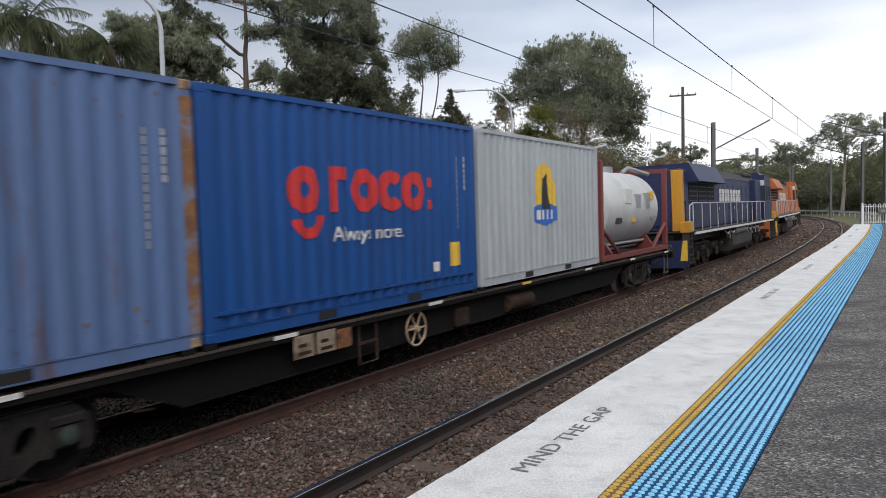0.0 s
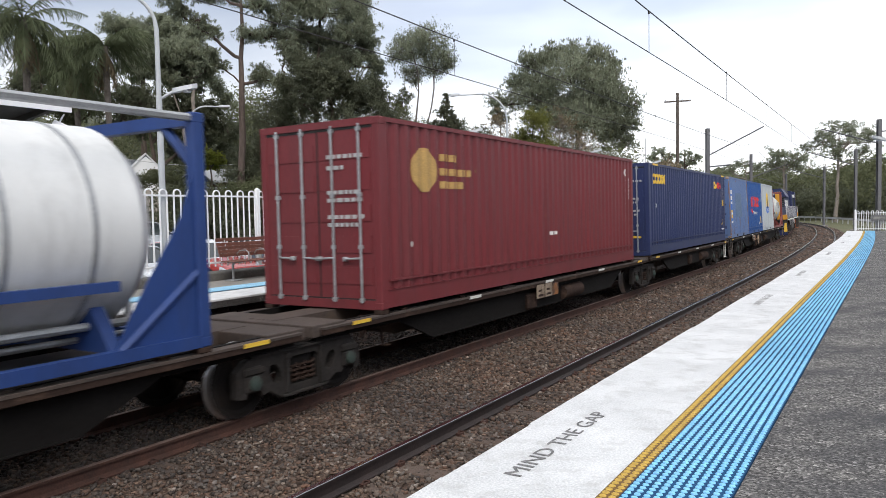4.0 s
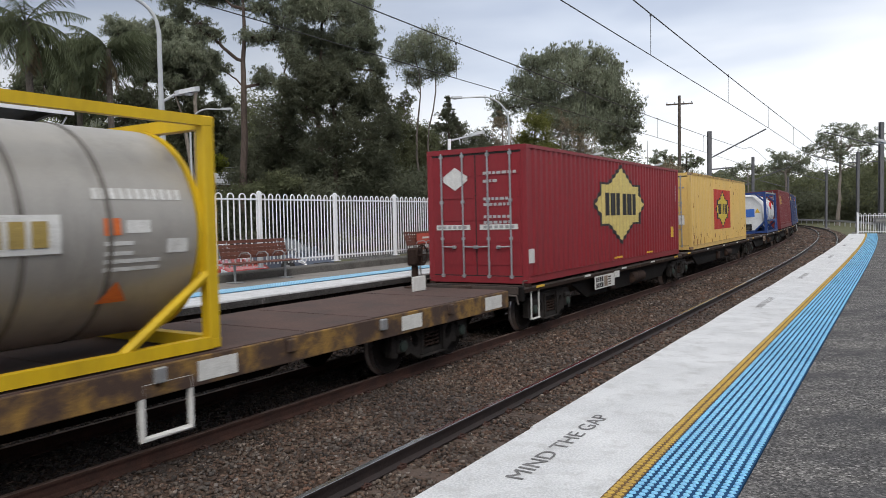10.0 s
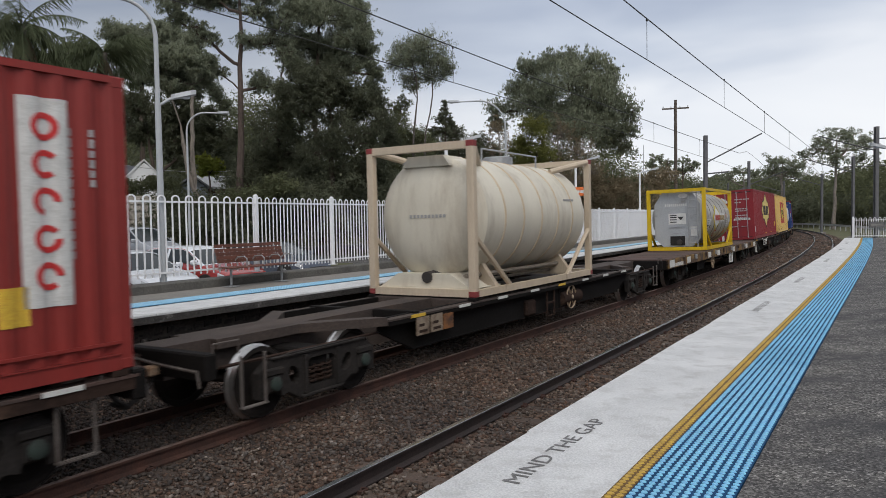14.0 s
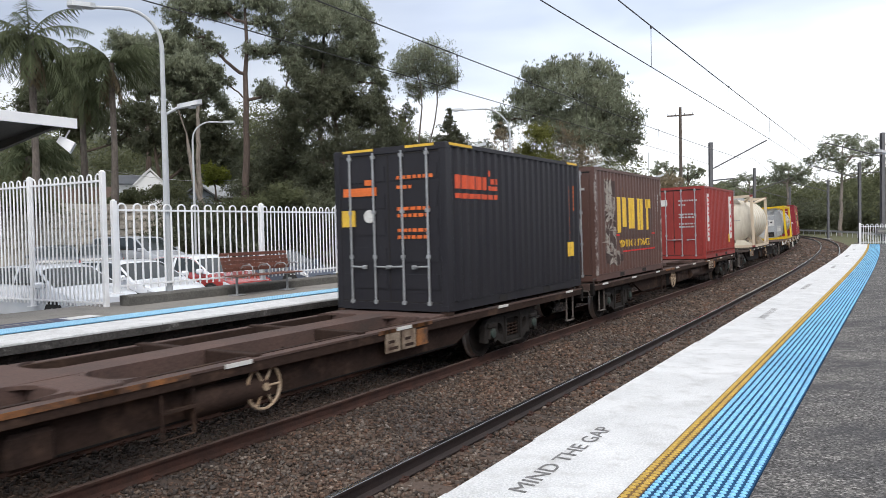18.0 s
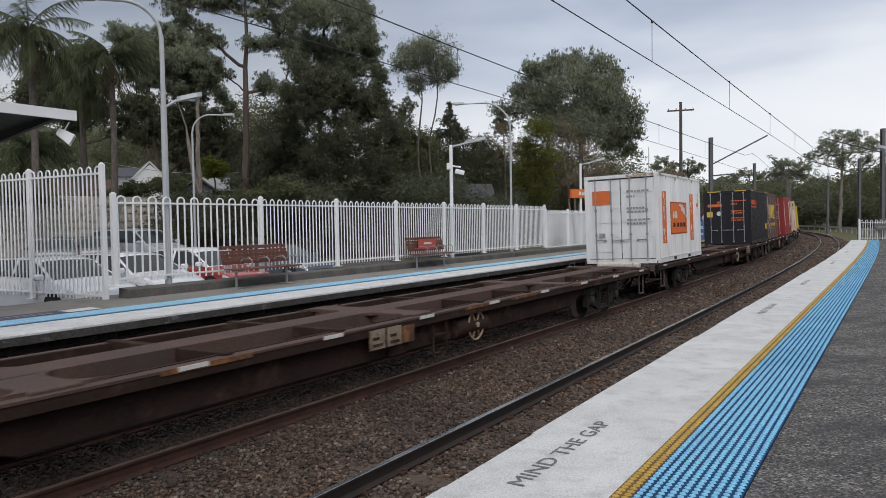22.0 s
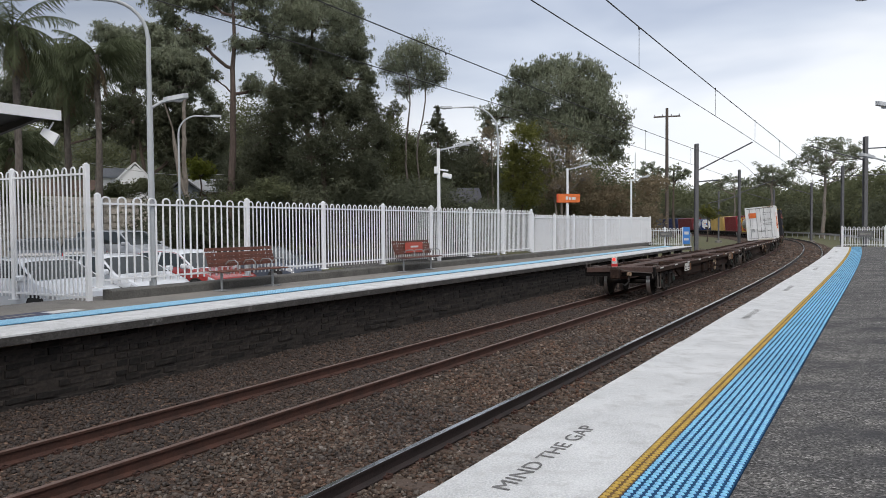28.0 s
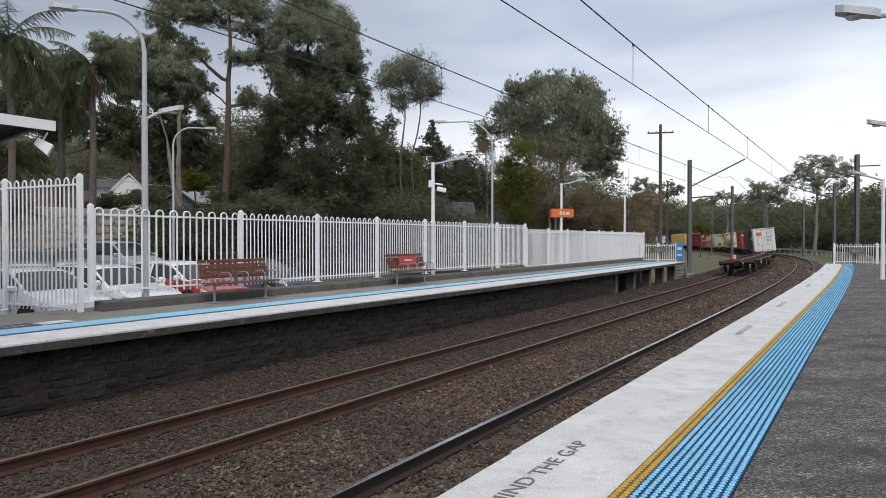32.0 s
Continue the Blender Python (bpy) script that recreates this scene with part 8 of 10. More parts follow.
    # limbs are as stout as what they bear
    for i in range(len(spot) - 1, -1, -1):
        load_on[i] = load_on[i] or 1
        if parent[i] is not None:
            load_on[parent[i]] += load_on[i]
    total = max(load_on)
    thick = [trunk_r * (v / total) ** 0.44 for v in load_on]
    sh = Shape()
    for chain in chains:
        own = chain[1] if parent[chain[0]] is not None or chain[0] in first and chain is not chains[0] else chain[0]
        rs = [max(0.011, min(thick[i], thick[own]) * (1.0 - 0.04 * j)) for j, i in enumerate(chain)]
        stem = parent[chain[0]] is None and chain[0] == first[0] and chain is chains[0]
        if stem:
            rs = [max(r, trunk_r * (1.25 - 0.85 * j / 10)) if j < 8 else r for j, r in enumerate(rs)]
            rs[0] *= 1.2
        sh.tube([spot[i] for i in chain], rs, 8 if stem else 6 if len(chain) > 6 else 4, caps=False)
    share = np.array([e[4] for e in ends])
    per = np.maximum(2, leaves / clump * share / share.sum()).astype(int)
    cs, hubs, rs = [], [], []
    for (c, m, e, r, z), n in zip(ends, per):
        f = nrng.uniform(0.35, 1.15, (n, 1))
        cs.append(np.array(m) * (1 - f) + np.array(e) * f + nrng.normal(size=(n, 3)) * r * (1, 1, 0.95))
        hubs.append(np.tile(np.array(c.lerp(mid, 0.45)) - (0, 0, r), (n, 1)))
        rs.append(np.full(n, r * tuft))
    part("trunk", sh, bark, t, smooth=True)
    part("crown", foliage_mesh("crown", leaf_tris(nrng, np.concatenate(cs), np.concatenate(hubs), np.concatenate(rs), clump, size, droop), leaf), None, t)
    t.matrix_basis = Matrix.Translation(o)
    return t


def palm(label, az, d, base_z, top_z, frond, seed):
    rng = random.Random(seed)
    t = thing("palm_tree", label, "palm tree", "palms beyond the car park")
    H = top_z - base_z
    sh = Shape().tube([(0, 0, -0.3), (0.1, 0, H * 0.5), (0.0, 0.05, H)], [0.23, 0.16, 0.17], 10)
    for k in range(int(H / 0.16)):
        z = 0.16 * k + 0.05
        x = 0.1 * math.sin(math.pi * z / H)
        r = float(np.interp(z, (0, H * 0.5, H), (0.225, 0.16, 0.17)))
        sh.spin(((z - 0.03, r - 0.008), (z, r + 0.006), (z + 0.03, r - 0.008)), "z", 8, (x, 0.025 * z / H, 0))
    part("trunk", sh, GREYBARK, t, smooth=True)
    leaves, ribs = [], Shape()
    for k in range(40):
        a, up = rng.uniform(0, 6.28), rng.uniform(-0.75, 1.2)
        f = frond * rng.uniform(0.8, 1.1)
        pts = []
        for i in range(9):
            q = i / 8
            r = f * q * max(0.25, math.cos(up * 0.7 - q * 0.5))
            pts.append(Vector((r * math.cos(a), r * math.sin(a), H + f * (math.sin(up) * q - 0.55 * q * q))))
        ribs.tube(pts, [0.03, 0.028, 0.025, 0.022, 0.02, 0.016, 0.013, 0.01, 0.006], 4, caps=False)
        side = Vector((-math.sin(a), math.cos(a), 0))
        for i in range(5, 40):
            q = i / 40
            j = min(7, int(q * 8))
            p = pts[j].lerp(pts[j + 1], q * 8 - j)
            dr = (pts[j + 1] - pts[j]).normalized()
            for sgn in (-1, 1):
                ll = f * 0.24 * math.sin(math.pi * min(1, q * 0.85 + 0.12)) * rng.uniform(0.8, 1.15)
                tip = p + (side * sgn * rng.uniform(0.3, 0.95) + dr * rng.uniform(0.2, 0.8) + Vector((0, 0, rng.uniform(-1.1, -0.3)))) * ll
                wv = dr * 0.03
                leaves.append([p - wv, p + wv, tip.lerp(p, 0.3) + wv, tip])
    skirt = []
    for k in range(26):
        a, f = rng.uniform(0, 6.28), frond * rng.uniform(0.35, 0.75)
        out = Vector((math.cos(a), math.sin(a), 0))
        spine = [Vector((0, 0, H - 0.1)) + out * (0.28 * f * math.sin(q * 1.9)) + Vector((0, 0, -f * q)) for q in np.linspace(0, 1, 7)]
        for i in range(1, 7):
            for sgn in (-1, 1):
                tip = spine[i] + Vector((-out.y * sgn * 0.25, out.x * sgn * 0.25, -0.35)) * f * rng.uniform(0.3, 0.6)
                skirt.append([spine[i - 1], spine[i], tip.lerp(spine[i], 0.3), tip])
    part("dead_fronds", quads_mesh("dead_fronds", np.array([[tuple(v) for v in q] for q in skirt]), DEADFROND), None, t)
    part("fronds", quads_mesh("fronds", np.array([[tuple(v) for v in q] for q in leaves]), LEAF_D), None, t)
    part("frond_ribs", ribs, LEAF_D, t)
    t.matrix_basis = Matrix.Translation(bearing(az, d, base_z))
    return t


def woods(name, label, blobs, leaf, n, size, seed):
    """Far or massed greenery: one object, blobs are (az, d, z, half across, half deep, half high)."""
    rng = np.random.default_rng(seed)
    ls = []
    for az, d, z, a, b, c in blobs:
        p = bearing(az, d, z)
        ls.append((p.x, p.y, z, a, a if b is None else b, c))
    ob = new(name, foliage_mesh(name, leaf_cloud(rng, ls, n, size, 0.17, 0.2), leaf))
    return tagged(ob, label, "trees", kind="stuff")


def build_trees():
    palm("tall palm with drooping grey-green fronds", -29.4, 40, -0.5, rise(13.4, 40), 3.0, 1)
    palm("palm with a full crown and a slim grey trunk", -24.43, 44, 2.0, rise(12.1, 44), 2.9, 2)
    palm("palm half hidden among other trees", -26.4, 47, 2.0, rise(10.5, 47), 2.7, 3)
    palm("low palm behind the car park wall", -29.76, 46, 2.6, rise(5.47, 46), 2.6, 4)
    tree("tall spreading eucalypt with a reddish-brown trunk", -15.41, 46, 0.4,
         ((-19.64, 15.87, 1.24, 0.84), (-18.07, 16.67, 1.38, 0.95), (-16.40, 16.43, 1.33, 0.77), (-14.77, 17.06, 1.43, 0.77), (-13.21, 16.78, 1.45, 0.94), (-19.26, 14.87, 0.86, 0.66), (-18.02, 14.20, 0.79, 0.55), (-13.72, 15.45, 1.16, 0.59), (-11.89, 15.00, 1.18, 0.88), (-12.74, 13.59, 1.38, 0.69), (-14.40, 13.42, 1.07, 0.60), (-11.83, 12.58, 1.01, 0.53), (-17.31, 13.39, 0.96, 0.51), (-16.45, 11.20, 0.52, 0.41), (-13.27, 10.62, 1.08, 0.91), (-11.93, 9.92, 0.93, 1.09), (-19.23, 17.80, 1.75, 0.93), (-16.46, 18.26, 2.01, 0.94), (-13.60, 18.49, 1.86, 0.96)),
         72000, 0.145, LEAF_A, REDBARK, 0.22, 11, droop=0.95, tips=((-14.95, 17.2),), twigs=14, loose=1.0)
    tree("tall dark eucalypt with a dense rounded crown", -9.32, 50, 0.4,
         ((-9.84, 16.86, 1.79, 0.95), (-7.70, 16.80, 1.73, 0.96), (-6.32, 15.92, 1.04, 1.13), (-8.57, 15.24, 1.93, 1.13), (-10.70, 15.55, 1.40, 1.12), (-5.89, 14.51, 0.79, 0.98), (-6.85, 13.66, 1.65, 0.91), (-9.01, 13.39, 1.63, 0.90), (-5.46, 13.08, 0.79, 0.83), (-10.72, 13.52, 1.19, 0.98), (-7.73, 12.40, 1.64, 0.67), (-5.99, 12.11, 0.96, 0.59), (-5.04, 11.20, 0.70, 0.93), (-9.40, 18.18, 1.92, 0.78), (-11.15, 12.28, 1.02, 0.74), (-8.60, 11.95, 1.12, 0.67), (-6.87, 11.58, 1.04, 0.67), (-5.13, 10.14, 0.61, 0.68)),
         105000, 0.15, LEAF_A, BARK, 0.2, 12, droop=0.95, tips=((-8.92, 16.2),), twigs=13, loose=1.04)
    tree("dark dense she-oak below the tall eucalypts", -8.67, 44, -0.6,
         ((-10.32, 10.23, 1.41, 1.17), (-8.18, 9.87, 1.64, 0.97), (-6.36, 9.48, 1.66, 0.98), (-5.05, 9.28, 0.79, 1.20), (-11.27, 9.15, 1.02, 1.39), (-6.90, 6.55, 1.83, 1.13), (-4.72, 6.83, 1.05, 1.74), (-9.29, 5.35, 1.72, 1.04), (-7.36, 4.06, 2.17, 1.31), (-5.17, 4.07, 1.49, 1.58), (-10.95, 11.46, 0.93, 0.75), (-9.89, 10.87, 1.11, 0.92), (-8.61, 10.70, 1.21, 0.93), (-7.31, 10.10, 1.04, 0.85), (-5.80, 8.85, 1.14, 0.94), (-4.49, 7.78, 0.62, 0.95), (-3.93, 6.27, 0.62, 1.05), (-9.04, 8.95, 1.30, 1.01), (-10.51, 8.37, 1.20, 1.00), (-7.51, 8.14, 1.22, 0.93)),
         104000, 0.14, LEAF_B, BARK, 0.2, 13, tips=((-8.61, 10.28),))
    tree("dark broad tree with drooping foliage", -12.51, 47, -0.6,
         ((-12.46, 7.00, 1.59, 1.53), (-14.15, 5.06, 1.49, 1.53), (-11.42, 5.53, 1.61, 1.46), (-13.12, 3.58, 2.00, 1.29), (-10.38, 3.39, 1.92, 1.21), (-14.99, 3.13, 1.44, 1.06)),
         52000, 0.14, LEAF_B, BARK, 0.2, 14, tips=((-12.45, 8.06),))
    tree("dark bushy tree below the slim gum", -2.98, 50, -0.8,
         ((-2.94, 8.44, 0.71, 0.86), (-3.39, 7.14, 1.15, 1.22), (-2.96, 5.18, 1.50, 1.32), (-4.08, 3.64, 1.76, 1.32), (-1.63, 5.62, 1.15, 1.32), (-0.98, 3.64, 1.55, 1.41), (-2.53, 2.97, 1.77, 1.11)),
         38000, 0.15, LEAF_F, BARK, 0.16, 32, tips=((-3.17, 8.23),))
    tree("slim gum with a round airy crown on thin trunks", -2.01, 48, -0.8,
         ((-2.25, 13.34, 1.06, 0.58), (-0.71, 13.18, 1.20, 0.71), (-2.92, 12.49, 0.93, 0.71), (0.17, 12.09, 0.84, 0.72), (-1.37, 12.34, 1.24, 0.59), (0.57, 11.37, 0.53, 0.51), (-0.50, 11.03, 0.84, 0.43), (-2.27, 11.02, 0.88, 0.42), (-1.96, 10.34, 0.57, 0.34)),
         18000, 0.14, LEAF_A, GREYBARK, 0.085, 15, droop=0.95, tips=((-2.26, 12.4), (-0.80, 12.4)), fork=1, twigs=16, clump=8, tuft=0.5, loose=1.3)
    tree("small conifer with tiered branches", 0.41, 62, -1,
         ((0.47, 9.06, 0.13, 0.26), (0.42, 8.62, 0.36, 0.13), (0.60, 8.23, 0.58, 0.13), (0.29, 7.89, 0.80, 0.13), (0.64, 7.54, 0.89, 0.13), (0.28, 7.15, 1.15, 0.16), (0.64, 6.75, 1.20, 0.16)),
         6000, 0.19, LEAF_B, BARK, 0.12, 16, tips=((0.47, 9.3),), droop=0.0, tuft=0.25)
    tree("dark rounded tree behind the platform lamps", 1.90, 66, -1,
         ((-0.52, 6.27, 1.15, 0.70), (1.48, 6.49, 1.15, 0.61), (3.08, 5.78, 0.98, 0.70), (0.58, 5.09, 1.87, 1.06), (2.80, 4.19, 1.69, 1.24), (0.35, 3.32, 1.78, 1.06), (4.14, 4.93, 0.71, 0.88), (3.91, 3.17, 1.51, 1.24)),
         30000, 0.19, LEAF_B, BARK, 0.18, 26, tips=((1.48, 6.71),))
    tree("large bushy tree with a spiky outline", 10.71, 68, -1,
         ((7.02, 11.28, 0.75, 0.63), (8.56, 11.71, 0.78, 0.67), (10.08, 11.86, 0.87, 0.67), (11.88, 11.50, 0.94, 0.62), (13.21, 10.74, 0.51, 0.67), (5.92, 9.90, 0.70, 0.47), (7.68, 10.04, 1.23, 0.72), (9.86, 10.23, 1.65, 0.80), (12.01, 9.91, 1.20, 0.72), (12.44, 8.88, 1.45, 0.76), (13.92, 8.61, 0.93, 0.51), (14.64, 7.82, 0.59, 0.42), (4.95, 8.41, 0.88, 0.48), (7.24, 8.59, 1.45, 0.77), (10.29, 8.30, 1.64, 0.77), (12.65, 7.38, 1.62, 0.77), (14.39, 6.48, 0.63, 0.51), (13.29, 5.78, 1.19, 0.64), (11.15, 6.56, 1.64, 0.99), (4.59, 7.33, 0.62, 0.43), (14.14, 5.11, 0.68, 0.34), (8.77, 7.18, 1.44, 0.78)),
         78000, 0.23, LEAF_A, BARK, 0.24, 17, tips=((10.29, 11.0),), droop=-1.05, twigs=24, tuft=0.3, clump=8, loose=1.4)
    tree("olive-green bush in front of the large tree", 7.00, 61, -1,
         ((7.23, 6.86, 1.14, 0.87), (6.35, 5.57, 0.88, 0.87), (7.67, 5.02, 1.14, 0.96), (6.26, 3.94, 0.79, 0.79), (7.88, 3.49, 1.01, 0.97), (6.12, 2.84, 0.71, 0.79), (7.66, 1.95, 1.23, 0.71)),
         30000, 0.15, LEAF_C, BARK, 0.12, 18, tips=((7.14, 5.99),), droop=0.0)
    tree("twiggy half-bare tree behind the platform", 4.92, 64, -1,
         ((4.50, 6.81, 0.71, 0.96), (4.14, 5.15, 0.71, 1.05), (5.25, 5.58, 0.62, 1.05)),
         1400, 0.16, LEAF_E, PALEBARK, 0.1, 19, tips=((4.67, 6.90), (4.2, 6.0)), twigs=18, droop=-0.8)
    tree("twiggy grey-brown tree below the large tree", 10.06, 63, -1,
         ((9.50, 6.30, 1.30, 1.21), (10.80, 5.06, 1.12, 1.04), (9.07, 4.13, 1.13, 1.05), (11.66, 3.52, 1.12, 0.61), (10.06, 2.89, 1.22, 0.79)),
         3800, 0.15, LEAF_E, PALEBARK, 0.12, 27, tips=((10.07, 5.94), (9.2, 6.2), (11.0, 5.0)), twigs=26, droop=-0.8)
    tree("twin-trunked pale gum leaning over the car park", -17.8, 45, 0.2,
         ((-20.38, 11.82, 1.07, 0.79), (-18.82, 12.17, 1.41, 0.87), (-17.65, 11.81, 1.03, 0.68), (-19.31, 10.55, 1.25, 0.68), (-17.74, 10.72, 0.87, 0.48), (-20.01, 10.10, 0.85, 0.40), (-18.54, 9.79, 0.79, 0.32)),
         36000, 0.16, LEAF_A, PALEBARK, 0.17, 20, droop=0.9, tips=((-20.22, 9.6), (-18.62, 10.2)), fork=4)
    tree("broad grey-green eucalypt behind the palms", -22.3, 66, 1.6,
         ((-23.79, 13.30, 0.98, 0.61), (-22.51, 13.27, 1.23, 0.77), (-21.20, 13.00, 1.06, 0.85), (-19.67, 13.37, 1.24, 0.86), (-21.96, 11.93, 1.05, 0.70), (-23.63, 12.06, 0.80, 0.61), (-20.61, 14.25, 0.61, 0.38), (-22.91, 10.77, 0.89, 0.62), (-21.41, 10.88, 0.83, 0.63), (-20.65, 10.93, 0.92, 0.71), (-21.80, 10.26, 0.83, 0.63), (-19.31, 10.43, 0.86, 0.64), (-18.12, 11.50, 0.79, 0.64), (-17.54, 10.13, 0.72, 0.57), (-19.86, 13.16, 1.00, 0.78), (-18.42, 12.87, 0.94, 0.79), (-19.29, 11.82, 0.93, 0.71), (-17.53, 11.54, 0.72, 0.64), (-16.87, 9.75, 0.72, 0.65), (-16.08, 8.56, 0.65, 0.66), (-20.43, 14.08, 0.77, 0.62)),
         76000, 0.2, LEAF_A, BARK, 0.26, 21, tips=((-21.77, 12.80),))
    tree("green tree behind the palms", -26.42, 56, 2.6,
         ((-26.82, 11.87, 0.90, 0.52), (-28.03, 11.07, 1.01, 0.67), (-25.79, 11.29, 0.85, 0.68), (-27.02, 10.05, 1.24, 0.76), (-28.72, 9.71, 1.00, 0.75), (-25.27, 9.81, 0.92, 0.69), (-27.55, 8.49, 1.23, 0.76), (-24.94, 8.09, 1.07, 0.86), (-29.04, 10.23, 0.99, 0.81), (-29.39, 8.72, 0.99, 0.82), (-26.17, 8.97, 0.98, 0.77), (-28.07, 7.88, 1.08, 0.76), (-26.71, 7.21, 0.97, 0.69), (-23.50, 7.19, 0.88, 0.71)),
         46000, 0.19, LEAF_B, BARK, 0.26, 22, tips=((-26.84, 10.82),))
    tree("dense tree beside the pale house", -21.32, 60, 0.6,
         ((-23.12, 8.60, 1.03, 0.79), (-21.82, 8.28, 1.05, 0.88), (-20.50, 7.95, 1.00, 0.73), (-19.34, 8.00, 0.86, 0.65), (-17.77, 7.46, 0.99, 0.74), (-22.59, 6.64, 1.12, 0.88), (-20.71, 6.32, 1.07, 0.81), (-16.58, 6.59, 1.13, 0.92), (-18.19, 5.38, 0.95, 0.83), (-16.40, 4.59, 1.05, 1.01), (-19.76, 4.92, 0.78, 0.74), (-19.91, 8.79, 1.00, 0.97), (-18.55, 8.25, 0.94, 0.90), (-17.29, 7.68, 0.80, 0.83), (-20.69, 7.33, 0.92, 0.73), (-19.35, 6.66, 1.01, 0.74), (-17.58, 6.23, 0.96, 0.75)),
         52000, 0.2, LEAF_B, BARK, 0.2, 28, tips=((-21.82, 8.28),))
    tree("tall flat-topped gum standing above the far woods", 28.43, 150, -1,
         ((28.69, 5.49, 1.15, 0.35), (27.74, 5.07, 1.00, 0.35), (29.97, 4.96, 0.96, 0.35), (30.65, 4.50, 0.44, 0.23), (27.46, 4.49, 0.86, 0.28), (29.22, 4.41, 1.32, 0.35), (26.67, 4.13, 0.65, 0.24), (28.17, 3.67, 0.99, 0.32), (29.98, 3.68, 0.75, 0.31)),
         9000, 0.4, LEAF_A, PALEBARK, 0.3, 23, tips=((28.59, 5.07),), twigs=6, droop=0.0)
    tree("rounded gum above the far woods", 25.36, 160, -1,
         ((25.09, 3.74, 0.97, 0.36), (24.46, 3.11, 0.90, 0.33), (26.09, 3.39, 0.80, 0.40), (25.28, 2.81, 1.41, 0.40)),
         6500, 0.4, LEAF_A, PALEBARK, 0.3, 24, tips=((25.21, 3.62),), twigs=6)
    tree("ragged gum near the power pole", 17.06, 150, -1,
         ((16.72, 4.32, 0.66, 0.30), (17.46, 3.97, 0.49, 0.25), (16.23, 3.82, 0.58, 0.30), (17.05, 3.42, 0.99, 0.34)),
         3600, 0.38, LEAF_A, BARK, 0.25, 25, tips=((17.05, 4.15),), twigs=6)
    tree("ragged flat gum beside the power pole", 18.49, 150, -1,
         ((18.48, 4.11, 0.57, 0.21), (19.29, 3.79, 0.48, 0.21), (18.69, 3.47, 0.81, 0.30)),
         2600, 0.38, LEAF_A, BARK, 0.25, 29, tips=((18.48, 4.02),), twigs=6)
    tree("slender gum among the far woods", 22.64, 190, -1,
         ((22.44, 3.17, 0.62, 0.21), (21.55, 2.90, 0.55, 0.25), (23.48, 2.98, 0.53, 0.20)),
         2600, 0.42, LEAF_A, PALEBARK, 0.25, 30, tips=((22.64, 2.87),), twigs=6)
    tree("yellow-green wattle bush beyond the platform end", 20.81, 120, -1,
         ((20.69, 0.95, 0.55, 0.29), (21.28, 0.70, 0.47, 0.29)),
         1500, 0.34, LEAF_C, BARK, 0.1, 33, tips=((20.81, 0.83),))
    tree("bright yellow-green bush beside the low house", -17.6, 50, 0.6,
         ((-17.9, 4.6, 0.75, 0.4), (-17.2, 4.3, 0.7, 0.4), (-17.6, 4.0, 0.8, 0.4)),
         6000, 0.15, LEAF_G, BARK, 0.08, 34, droop=0.0, tips=((-17.6, 4.3),))
    rng = random.Random(30)
    far = []
    for i in range(170):
        az = rng.uniform(11.5, 41)
        dd = rng.uniform(235, 300) if az < 24.5 else rng.uniform(182, 230) if az < 31 else rng.uniform(150, 215)
        top = rise(rng.uniform(2.2, 2.95) + (0.7 if az > 30.5 else 0) + (0.4 if az < 18 else 0), dd)
        k = dd / 150
        far.append((az, dd, top - 2.0 * k, rng.uniform(2.5, 4.5) * k, None, 2.4 * k))
        far.append((az + rng.uniform(-1, 1), dd, max(1, top - 6.0 * k), rng.uniform(4, 6) * k, None, 3.6 * k))
    woods("far_woods", "dark mixed bushland beyond the bend", far, LEAF_F, 125000, 0.85, 31)
    low = []
    for i in range(130):
        az = rng.uniform(12, 42)
        dd = rng.uniform(225, 245) if az < 24.5 else rng.uniform(176, 190) if az < 31 else rng.uniform(132, 148)
        low.append((az, dd, rng.uniform(-0.8, 3.4), rng.uniform(2, 3.5) * dd / 120, None, rng.uniform(1.5, 2.6) * dd / 120))
    woods("far_undergrowth", "dark undergrowth at the foot of the far woods", low, LEAF_B, 70000, 0.6, 32)
    mid = []
    for i in range(260):
        az = rng.uniform(-36, 14)
        dd = rng.uniform(66, 92)
        mid.append((az, dd, rise(rng.uniform(0.0, 4.4 + (1.2 if az < -2 else 0) + (2.6 if az < -11 else 0)), dd), rng.uniform(2.2, 4.0), None, rng.uniform(1.6, 2.6)))
    woods("back_woods", "dense green growth behind the car park", mid, LEAF_F, 150000, 0.32, 33)
    shrubs = []
    for i in range(125):
        az = rng.uniform(-20.5, 4.5)
        dd = rng.uniform(41, 54)
        shrubs.append((az, dd, rise(rng.uniform(-1.2, 1.1 if az < -13.5 or 0.6 < az else 3.0), dd), rng.uniform(1.2, 2.2), None, rng.uniform(0.8, 1.5)))
    woods("shrubs", "dark shrubs behind the platform fence", shrubs, LEAF_B, 95000, 0.22, 34)
    hedge = [(rng.choice((rng.uniform(-36, -28), rng.uniform(-15, -12))), rng.uniform(39.5, 43), rng.uniform(2.8, 3.5), rng.uniform(0.8, 1.5), None, rng.uniform(0.4, 0.7)) for i in range(14)]
    hedge += [(az, 49, z, 1.1, None, 0.55) for az, z in ((-24.3, 3.4), (-23.4, 3.8), (-22.6, 3.5), (-21.8, 3.9), (-21.2, 4.1), (-20.6, 3.8), (-19.9, 3.0))]
    woods("wall_top_bushes", "low bushes and ferns on top of the wall", hedge, LEAF_F, 22000, 0.17, 36)
    scrub = [(rng.uniform(9.5, 17.0), rng.uniform(63, 76), rise(rng.uniform(-0.6, 2.8), 68), rng.uniform(1.0, 1.9), None, rng.uniform(0.8, 1.6)) for i in range(50)]
